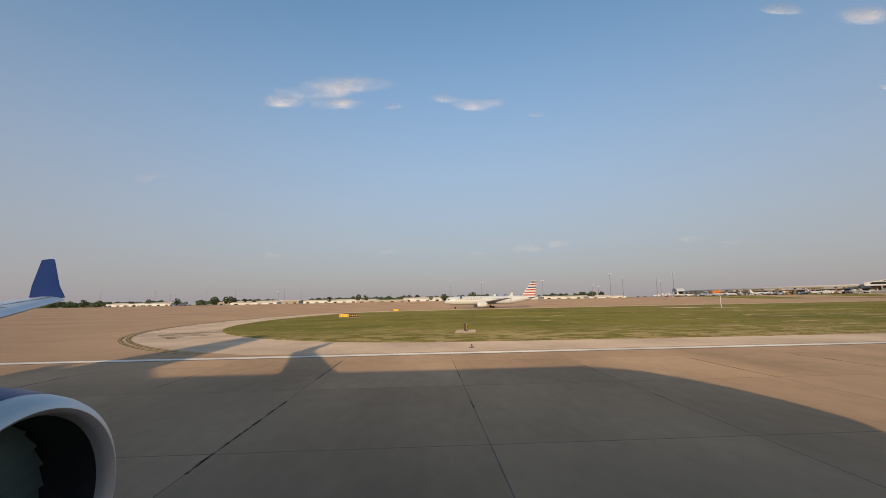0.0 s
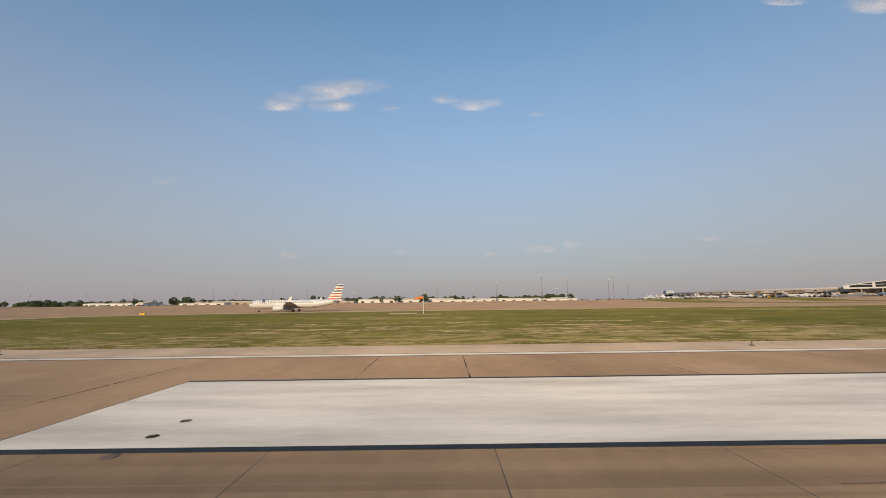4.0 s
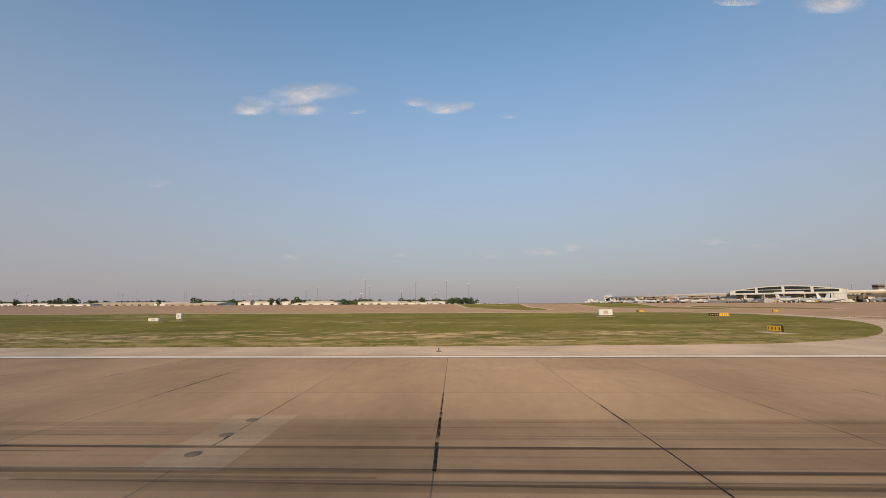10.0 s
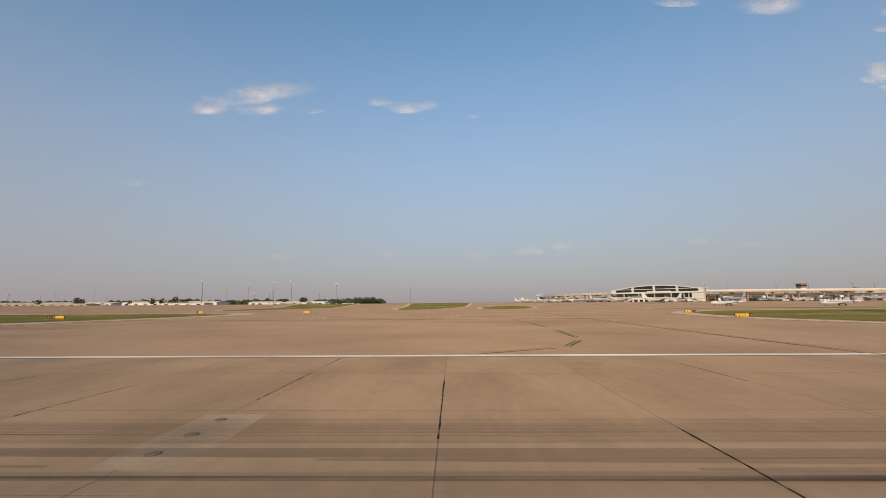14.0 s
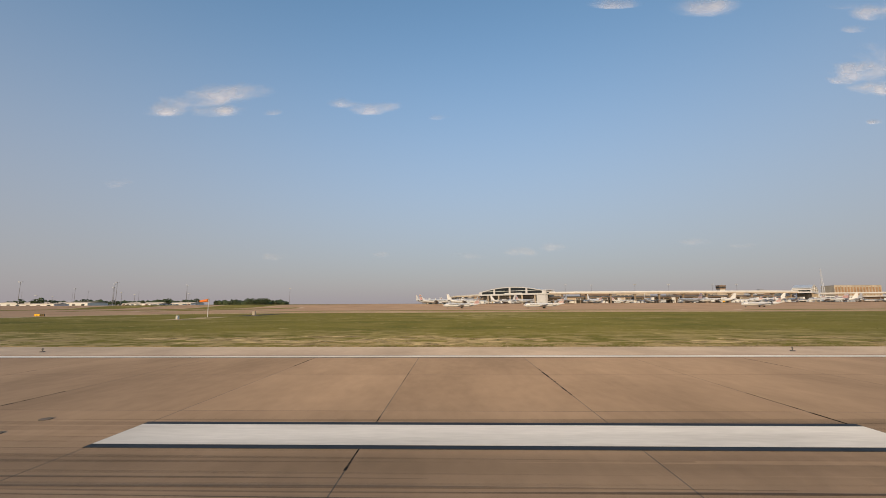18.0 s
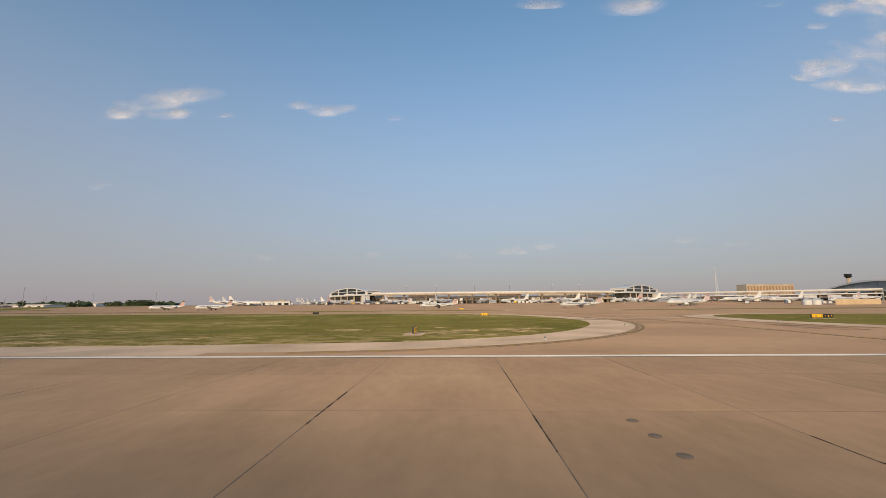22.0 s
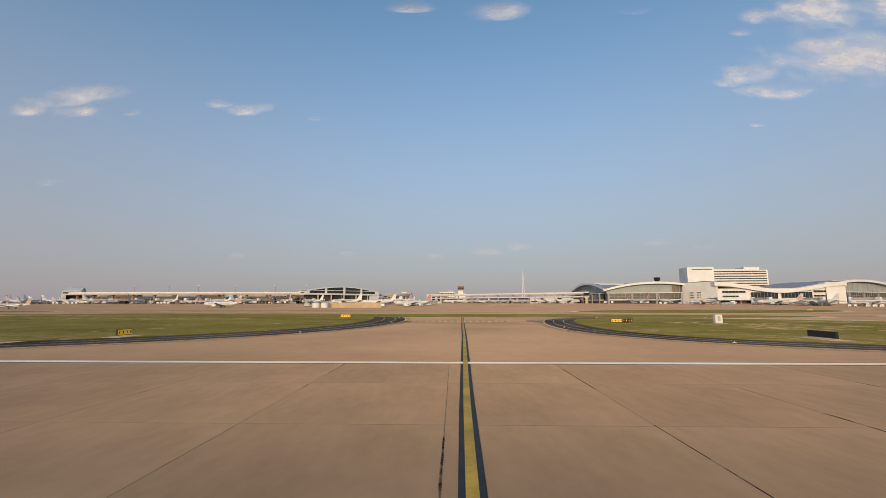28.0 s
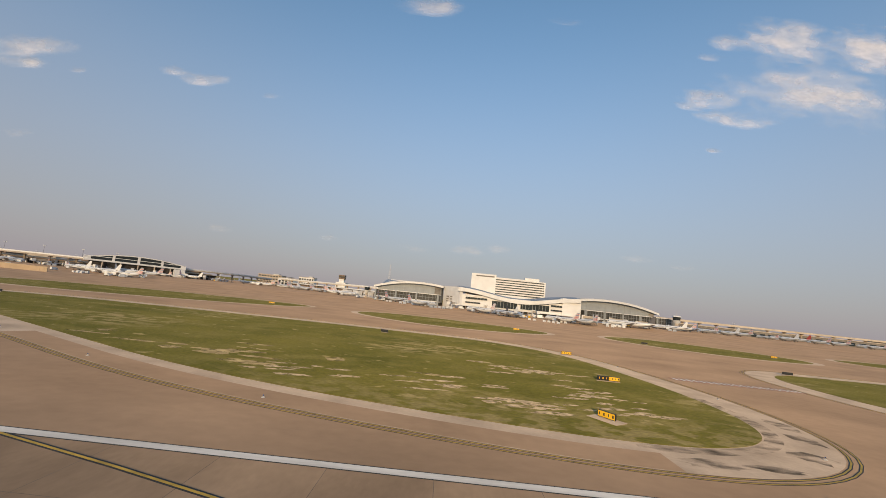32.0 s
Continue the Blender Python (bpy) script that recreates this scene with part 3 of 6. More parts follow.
def station(x, y, turn, length, label):
    """A people-mover station under a low arched roof: white ribs, dark openings, a base coloured as shade."""
    st = thing("station", label, "station", x, y, 0, turn)
    h = length / 2

    def rise(u):
        return 19.4 + 7.4 * (1 - (u / h) ** 2)

    us = np.linspace(-h, h, 25)
    bm = bmesh.new()
    loft(bm, [[(u, -10, rise(u)), (u, 10, rise(u)), (u, 10, rise(u) + 1.2), (u, -10, rise(u) + 1.2)] for u in us])
    part("roof", bm, CREAM, st)
    bm = bmesh.new()
    loft(bm, [[(u, -9.2, 17.4), (u, 9.2, 17.4), (u, 9.2, rise(u) - 0.05), (u, -9.2, rise(u) - 0.05)] for u in us])
    part("glazing", bm, GLASS, st)
    for k in range(5):
        u = -h + 2.5 + k * (length - 5) / 4
        wide = 7.0 if k in (0, 4) else 3.2
        uu = max(-h + wide / 2, min(h - wide / 2, u))
        lo, hi = rise(uu - wide / 2), rise(uu + wide / 2)
        for s in (-1, 1):
            bm = bmesh.new()
            loft(bm, [[(uu - wide / 2, s * 9.8, z), (uu + wide / 2, s * 9.8, z + (hi - lo if z > 18 else 0)), (uu + wide / 2, s * 8.9, z + (hi - lo if z > 18 else 0)), (uu - wide / 2, s * 8.9, z)] for z in (17.3, lo)])
            part("rib", bm, CREAM, st)
    # Base and middle storey are painted dark for the shade under the deck.
    for z0, z1, d, m, name in ((15.6, 17.9, 10.5, CREAM, "deck_band"), (21.6, 22.3, 9.5, CREAM, "rail_band"), (0.0, 5.0, 6.5, UNDERSHADE, "base"), (5.0, 6.4, 8.6, CREAM, "canopy"), (6.4, 15.6, 6.0, UNDERSHADE, "middle_storey")):
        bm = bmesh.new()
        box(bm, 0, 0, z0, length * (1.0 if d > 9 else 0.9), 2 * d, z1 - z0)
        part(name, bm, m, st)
    for u in (-h + 8, h - 8):
        bm = bmesh.new()
        box(bm, u, -8.4, 0, 7 if u < 0 else 15, 5.0, 9.0 if u < 0 else 15.2)
        part("stair_tower", bm, CREAM, st)
    for k in range(5):
        bm = bmesh.new()
        box(bm, -h + 20 + k * (length - 40) / 4, -9.0, 0, 1.3, 1.3, 15.6)
        part("column", bm, BEIGE, st)
    return st


station(799, 610, -49.5, 132, "white arched people-mover station with dark glazing")
station(1218, 597, 45.4, 122, "white arched people-mover station with dark glazing")

# small vaulted rooftop hall at the track's far end
station(747, 1160, 70, 60, "small arched people-mover station far along the track")


# ---- the newer terminal with two arched glass halls ----
PANELG = mat("light grey wall panel", (0.33, 0.34, 0.34), 0.7, var=0.05, scale=0.1)


def hall(x, y, turn, length, depth, ends, peak, label, reach=0.0, out=9.0):
    """A hall under an arched roof with a grey panelled front, and a glazed concourse before it that runs on by reach."""
    t = thing("terminal_hall", label, "terminal", x, y, 0, turn)

    def rise(u):
        k = u / length
        return ends[0] * (1 - k) + ends[1] * k + (peak - (ends[0] + ends[1]) / 2) * 4 * k * (1 - k)

    us = np.linspace(-4, length + 4, 31)
    bm = bmesh.new()
    loft(bm, [[(u, -5, rise(u) - 0.9), (u, depth, rise(u) - 0.9), (u, depth, rise(u) + 1.1), (u, -5, rise(u) + 1.1)] for u in us])
    roof = part("roof", bm, ROOF, t)
    bm = bmesh.new()
    loft(bm, [[(u, -5.6, rise(u) - 1.3), (u, -4.9, rise(u) - 1.3), (u, -4.9, rise(u) + 1.3), (u, -5.6, rise(u) + 1.3)] for u in us])
    part("roof_edge", bm, CREAM, t)
    for k in range(1, 6):
        u = length * k / 6
        bm = bmesh.new()
        box(bm, u, depth / 2 - 2.5, rise(u) + 1.05, 1.2, depth - 5, 0.7)
        part("roof_rib", bm, CREAM, roof)
    us = np.linspace(0, length, 31)
    bm = bmesh.new()
    loft(bm, [[(u, 0, 6.5), (u, depth - 3, 6.5), (u, depth - 3, rise(u) - 1.0), (u, 0, rise(u) - 1.0)] for u in us])
    front = part("arch_panel", bm, PANELG, t)
    for k in range(1, 12):
        u = length * k / 12
        bm = bmesh.new()
        box(bm, u, -0.1, 17.2, 0.14, 0.3, rise(u) - 18.2)
        part("panel_joint", bm, STEEL, front)
    bm = bmesh.new()
    box(bm, length - 4.5, -0.3, 17.4, 8.0, 0.8, rise(length - 4.5) - 19.5)
    part("vent_opening", bm, SHADEC, front)
    whole = length + reach
    # Shade below the glazed floor is put into this storey's colour.
    bm = bmesh.new()
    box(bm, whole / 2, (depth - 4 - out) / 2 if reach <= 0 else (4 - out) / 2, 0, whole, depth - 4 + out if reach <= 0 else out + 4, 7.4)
    part("ground_storey", bm, UNDERSHADE, t)
    bm = bmesh.new()
    box(bm, whole / 2, -out / 2 + 0.5, 8.4, whole - 0.6, out, 8.0)
    glass = part("concourse_glazing", bm, BANDGLASS, t)
    bm = bmesh.new()
    box(bm, whole / 2, -out / 2, 7.4, whole, out + 1.0, 1.1)
    part("floor_band", bm, CREAM, t)
    bm = bmesh.new()
    box(bm, whole / 2, -out / 2, 16.4, whole + 0.6, out + 1.4, 0.8)
    part("concourse_roof", bm, CREAM, t)
    bm = bmesh.new()
    box(bm, whole / 2, -out + 0.3, 12.4, whole, 0.5, 0.3)
    part("transom", bm, PANELG, glass)
    n = int(whole / 4.2)
    for k in range(n + 1):
        bm = bmesh.new()
        box(bm, whole * k / n, -out + 0.3, 8.5, 0.2, 0.5, 7.9)
        part("mullion", bm, PANELG, glass)
    n = max(3, int(whole / 27))
    for k in range(n + 1):
        u = 1.2 + (whole - 2.4) * k / n
        bm = bmesh.new()
        box(bm, u, -out - 0.5, 0, 2.3, 1.6, 16.9)
        part("column", bm, PANELG, t)
    return t


hall(1597, 709, -90, 147, 50, (23.5, 23.5), 33.0, "smoked glass terminal hall under a dark arched roof")
hall(1590, 543, -13.6, 88, 15, (21.6, 28.0), 29.4, "grey panelled terminal hall under a white-edged arched roof")
hall(1846, 494, 20.5, 119, 60, (28.4, 22.0), 30.4, "grey panelled terminal hall under a white-edged arched roof", 26.0)

mid = thing("terminal_centre", "white clad terminal centre with a wave-shaped roof", "terminal", 1680, 520, 0, 0)
FRONT = [(0, 2), (19, -31), (159, -38), (160, 40), (0, 60)]
bm = bmesh.new()
prism(bm, FRONT, 0.0, 21.0)
part("wall", bm, CREAM, mid)


def wave(u):
    return 24.5 + 4.2 * math.cos(2 * math.pi * (u - 18) / 146)


bm = bmesh.new()
loft(bm, [[(u, -35 - 0.05 * (u - 19), wave(u) - 4.5), (u, 40, wave(u) - 4.5), (u, 40, wave(u)), (u, -35 - 0.05 * (u - 19), wave(u))] for u in np.linspace(16, 162, 33)])
part("wave_roof", bm, CREAM, mid)
bm = bmesh.new()
loft(bm, [[(u, -24 - 0.05 * (u - 19), wave(u) + 0.1), (u, 40, wave(u) + 0.1), (u, 40, wave(u) + 2.2), (u, -16 - 0.05 * (u - 19), wave(u) + 2.2)] for u in np.linspace(16, 162, 33)])
part("upper_roof", bm, ROOF, mid)
bm = bmesh.new()
prism(bm, [(-1, 3), (19, -32.4), (22, -31), (22, 20), (0, 30)], 0.0, 29.3)
part("corner_block", bm, CREAM, mid)
bm = bmesh.new()
box(bm, 152, -34, 0, 22, 10, 28.0)
part("end_block", bm, CREAM, mid)
for u0, u1, z0, z1 in ((26, 52, 16.0, 18.2), (26, 44, 11.0, 12.6), (58, 88, 9.0, 16.5), (92, 126, 10.0, 17.0), (128, 141, 16.5, 18.6), (128, 141, 11.5, 13.2), (60, 126, 18.4, 19.4)):
    bm = bmesh.new()
    box(bm, (u0 + u1) / 2, -32.0 - 0.05 * ((u0 + u1) / 2 - 19), z0, u1 - u0, 1.4, z1 - z0)
    window = part("window_band", bm, GLASS, mid)
    for k in range(int((u1 - u0) / 4)):
        bm = bmesh.new()
        box(bm, u0 + 2 + 4 * k, -32.8 - 0.05 * ((u0 + u1) / 2 - 19), z0, 0.25, 0.3, z1 - z0)
        part("mullion", bm, STEEL, window)
for z in (10.0, 13.0, 16.0):
    for u in (5.0, 9.5):
        bm = bmesh.new()
        box(bm, u, 2 - 1.66 * u - 1.0, z, 4.5, 2.2, 1.2, -60)
        part("slot_window", bm, SHADEC, mid)
bm = bmesh.new()
box(bm, 82, -40.5, 7.2, 142, 9, 0.9)
part("apron_canopy", bm, CREAM, mid)
for k in range(12):
    bm = bmesh.new()
    box(bm, 14 + 12.2 * k, -44, 0, 0.9, 0.9, 7.2)
    part("canopy_column", bm, COLUMN, mid)
# Dark boxes added to stand for the shade along the front's foot.
for k in range(11):
    if k % 4 != 3:
        bm = bmesh.new()
        box(bm, 26 + 11.6 * k, -36.4, 0, 10.2, 3.0, 7.0)
        part("service_bay", bm, UNDERSHADE, mid)

# hotel tower behind the terminal
hotel = thing("hotel", "white slab hotel with long horizontal window bands", "hotel", 1770, 582, 0, -6)
bm = bmesh.new()
box(bm, 0, 0, 0, 104, 24, 49.5)
part("wall", bm, CREAM, hotel)
for z in np.arange(27.0, 48.0, 3.3):
    bm = bmesh.new()
    box(bm, 8, -12.2, z, 84, 0.8, 1.35)
    band = part("window", bm, GLASS, hotel)
    for k in range(20):
        bm = bmesh.new()
        box(bm, -32 + 4.2 * k, -12.5, z, 0.18, 0.4, 1.35)
        part("mullion", bm, STEEL, band)
bm = bmesh.new()
box(bm, -35, -0.5, 0, 35, 25.4, 54.0)
part("core", bm, CREAM, hotel)
bm = bmesh.new()
box(bm, -33, -13.2, 50.0, 26, 0.6, 1.6)
part("core_slot", bm, SHADEC, hotel)
bm = bmesh.new()
box(bm, 33, 0, 49.5, 20, 20, 4.2)
part("roof_plant", bm, CREAM, hotel)
bm = bmesh.new()
box(bm, 4, -12.1, 49.5, 60, 0.4, 1.2)
part("parapet", bm, CREAM, hotel)


# ---- other buildings on the terminal side ----
def block(name, label, x, y, sx, sy, h, wall, rows=2, turn=0.0, bays=6, roofbox=True):
    """A plain building with rows of windows on its front, a parapet and a plant room."""
    b = thing(name, label, "building", x, y, 0, turn)
    bm = bmesh.new()
    box(bm, 0, 0, 0, sx, sy, h)
    part("wall", bm, wall, b)
    bm = bmesh.new()
    box(bm, 0, 0, h, sx + 0.8, sy + 0.8, 0.9)
    part("parapet", bm, BEIGE, b)
    if roofbox:
        bm = bmesh.new()
        box(bm, sx * 0.2, 0, h + 0.9, sx * 0.25, sy * 0.4, 2.4)
        part("roof_plant", bm, ROOF, b)
    for r in range(rows):
        z = h * (r + 0.35) / rows
        for k in range(bays):
            bm = bmesh.new()
            box(bm, -sx / 2 + sx * (k + 0.5) / bays, -sy / 2 - 0.05, z, sx / bays * 0.62, 0.3, h / rows * 0.42)
            part("window", bm, GLASS, b)
    return b


block("service_building", "white flat-roofed service building at the end of the track", 1352, 838, 40, 22, 21.5, CREAM, 1, -40, 3)
block("service_building", "white flat-roofed service building on the apron", 722, 520, 34, 20, 8.0, CREAM, 1, 20, 4)
block("service_building", "grey flat-roofed cargo building on the apron", 690, 575, 50, 22, 6.5, ROOF, 1, 30, 7)
block("office_building", "cream office block with a flat roof behind the track", 1255, 985, 56, 30, 27.5, BEIGE, 4, 0, 8)
block("office_building", "cream office block with dark window rows", 1160, 760, 46, 26, 19.5, BEIGE, 3, 0, 7)
block("office_building", "cream office block with dark window rows", 1040, 780, 52, 26, 19.0, BEIGE, 3, 0, 7)
BAY = mat("orange-tan wall bay", (0.46, 0.29, 0.17), 0.85, var=0.1, scale=0.1)
garage = block("garage", "tan multi-storey building with upright window bays", 1802, 1140, 124, 40, 47.0, BEIGE, 0, 0, 0, False)
for k in range(15):
    bm = bmesh.new()
    box(bm, -57.4 + 8.2 * k, -20.1, 22, 4.6, 0.5, 21)
    part("window", bm, BAY, garage)
    bm = bmesh.new()
    box(bm, -53.3 + 8.2 * k, -20.3, 0, 1.2, 0.9, 46.9)
    part("pier", bm, BEIGE, garage)
# The next two walls are coloured dark as if shaded.
block("link_building", "long low terminal building with shade-coloured walls behind the track", 2100, 612, 240, 30, 12.0, SHADEC, 1, 16, 14)
block("link_building", "long low brown terminal building", 2380, 690, 300, 30, 13.0, SHADEC, 1, 10, 14)
block("link_building", "long low brown concourse behind parked aircraft", 1478, 735, 300, 20, 11.5, BROWN, 1, -40.4, 26, False)

for x, y in ((1520, 664), (1541, 646), (1562, 628)):
    house = thing("gate_house", "white gate house under the raised track", "building", x, y, 0, -45)
    bm = bmesh.new()
    box(bm, 0, 0, 0, 15, 9, 11.6)
    bmesh.ops.bevel(bm, geom=bm.edges[:], offset=0.25, segments=1, affect="EDGES")
    wall = part("wall", bm, CREAM, house)
    bm = bmesh.new()
    box(bm, 0, -4.5, 5.4, 12, 0.3, 1.6)
    part("window", bm, GLASS, wall)
    bm = bmesh.new()
    box(bm, 3, -4.5, 0, 4, 0.3, 3.4)
    part("door", bm, SHADEC, wall)

west = thing("guideway", "straight raised cream track over the brown concourse", "guideway", 1467, 728, 0, -40.4)
for name, w, z0, z1, m in (("deck", 8.6, 17.4, 18.8, BEIGE), ("parapet", 9.4, 18.8, 20.8, CREAM), ("lower_deck", 10.4, 12.6, 14.2, CREAM)):
    bm = bmesh.new()
    box(bm, 0, 0, z0, 324, w, z1 - z0)
    part(name, bm, m, west)
for k in range(11):
    bm = bmesh.new()
    box(bm, -155 + 31 * k, -1.0, 0, 2.2, 1.8, 17.4)
    part("column", bm, COLUMN, west)

track2 = thing("guideway", "raised concrete people-mover track beyond the glass hall", "guideway")
P2 = [(1962, 560), (2060, 600), (2200, 640), (2420, 690), (2700, 740)]
bm = bmesh.new()
sweep(bm, P2, 4.6, 15.6, 18.4)
part("deck", bm, BEIGE, track2)
for x, y, turn in along(P2, 34):
    ob = new("column", column)
    ob.parent = track2
    ob.matrix_basis = at(x, y, -lift(x, y), turn)

wall = thing("blast_wall", "long tan block wall on the apron", "wall", 1300, 357, 0, 8)
for k in range(7):
    bm = bmesh.new()
    box(bm, -18.6 + 6.2 * k, 0, 0, 6.1, 0.8, 4.6)
    part("panel", bm, TAN, wall)
for x in (1262, 1270):
    tank = thing("storage_tank", "white round storage tank on the apron", "tank", x, 362)
    bm = bmesh.new()
    rod(bm, (0, 0, 0), (0, 0, 4.2), 3.4, seg=24)
    part("shell", bm, WHITE, tank, smooth=True)
    bm = bmesh.new()
    rod(bm, (0, 0, 4.2), (0, 0, 5.0), 3.4, 0.4, 24)
    part("lid", bm, WHITE, tank)


def control_tower(x, y, h, cab, label, broad=4.0):
    t = thing("control_tower", label, "tower", x, y)
    bm = bmesh.new()
    rod(bm, (0, 0, 0), (0, 0, h - 11), broad, broad * 0.8, 12)
    part("shaft", bm, BEIGE, t)
    bm = bmesh.new()
    rod(bm, (0, 0, h - 11), (0, 0, h - 7), broad * 0.9, broad * 2.0, 12)
    part("collar", bm, cab, t)
    bm = bmesh.new()
    rod(bm, (0, 0, h - 7), (0, 0, h - 3), broad * 1.5, broad * 1.8, 12)
    part("cab_glass", bm, GLASS, t)
    bm = bmesh.new()
    rod(bm, (0, 0, h - 3), (0, 0, h - 1.5), broad * 1.95, broad * 1.6, 12)
    part("cab_roof", bm, cab, t)
    bm = bmesh.new()
    rod(bm, (0, 0, h - 1.5), (0, 0, h + 5), 0.2, 0.08, 6)
    part("aerial", bm, STEEL, t)


control_tower(1875, 977, 66, DARK, "tall control tower with a dark flared cab")
control_tower(1972, 508, 23, CREAM, "short cream ramp tower on the concourse roof", 2.6)
control_tower(1571, 566, 21, CREAM, "short cream ramp tower beside the glass hall", 2.2)
tower = thing("control_tower", "white ramp tower with a square brown cab", "tower", 1405, 1070)
for name, side, z0, z1, m in (("shaft", 13, 0, 37, CREAM), ("cab", 15.5, 37, 46, BROWN), ("cab_glass", 16.0, 41, 44, GLASS), ("cab_roof", 17, 46, 47.5, BROWN), ("annex", 26, 0, 28, CREAM)):
    bm = bmesh.new()
    box(bm, 0, 0, z0, side, side, z1 - z0)
    part(name, bm, m, tower)
bm = bmesh.new()
rod(bm, (3, 0, 47.5), (3, 0, 53), 0.25, 0.1, 6)
part("aerial", bm, STEEL, tower)
block("office_building", "cream office block with dark window rows", 1372, 900, 34, 20, 28.0, CREAM, 3, 0, 6)

SPIRE = mat("pale grey lattice steel", (0.72, 0.73, 0.78), 0.7, var=0.06, scale=0.5)
spire = thing("spire", "tall slim pale grey lattice spire", "mast", 1548, 940)
for k in range(4):
    a = math.pi / 4 + k * math.pi / 2
    bm = bmesh.new()
    rod(bm, (4.6 * math.cos(a), 4.6 * math.sin(a), 0), (0.4 * math.cos(a), 0.4 * math.sin(a), 79), 0.9, 0.25, 6)
    part("leg", bm, SPIRE, spire)
for z in range(4, 78, 4):
    r = 4.6 * (1 - z / 86)
    bm = bmesh.new()
    for k in range(4):
        a, b = math.pi / 4 + k * math.pi / 2, math.pi / 4 + (k + 1) * math.pi / 2
        rod(bm, (r * math.cos(a), r * math.sin(a), z), (r * math.cos(b), r * math.sin(b), z), 0.25, seg=5)
    part("brace", bm, SPIRE, spire)


# ---- aircraft ----
def wing(bm, root, tip, chord_r, chord_t, thick):
    """A tapered, swept slab with a rounded nose: root and tip are the leading-edge points; the chord runs to +x."""
    def section(p, c, th):
        x, y, z = p
        return [(x, y, z), (x + 0.12 * c, y, z + 0.5 * th), (x + 0.45 * c, y, z + 0.55 * th), (x + c, y, z + 0.05 * th), (x + 0.45 * c, y, z - 0.4 * th), (x + 0.12 * c, y, z - 0.4 * th)]
    loft(bm, [section(root, chord_r, thick), section(tip, chord_t, thick * 0.35)])


def fin(bm, x, z, h, c0, c1, sweep_x, y=0.0, th=0.35):
    loft(bm, [[(x, y - th, z), (x + 0.3 * c0, y - th, z), (x + c0, y, z), (x + 0.3 * c0, y + th, z)], [(x + sweep_x, y - th / 2, z + h), (x + sweep_x + 0.3 * c1, y - th / 2, z + h), (x + sweep_x + c1, y, z + h), (x + sweep_x + 0.3 * c1, y + th / 2, z + h)]])


def fuselage(bm, L, r, zc, tail_up=0.75, seg=16):
    """A hull from nose (x = 0) to tail (x = L)."""
    prof = [(0.0, 0.05, -0.3), (0.008, 0.32, -0.24), (0.025, 0.60, -0.15), (0.05, 0.82, -0.06), (0.085, 0.96, 0), (0.13, 1, 0), (0.66, 1, 0), (0.74, 0.93, 0.07), (0.82, 0.74, 0.25), (0.90, 0.50, 0.46), (0.96, 0.28, 0.64), (1.0, 0.10, tail_up)]
    loft(bm, [ring(L * u, 0, zc + r * dz, r * s, r * s, seg) for u, s, dz in prof])


def wheels(parent, x, y, r, two=True, name="main_gear"):
    bm = bmesh.new()
    rod(bm, (x, y, r), (x, y, r * 4.2), 0.14 * r * 2, seg=6)
    leg = part(name, bm, STEEL, parent)
    for dy in ((-0.45 * r * 2, 0.45 * r * 2) if two else (0,)):
        bm = bmesh.new()
        rod(bm, (x, y + dy - 0.3 * r, r), (x, y + dy + 0.3 * r, r), r, seg=12)
        part("wheel", bm, TYRE, leg)


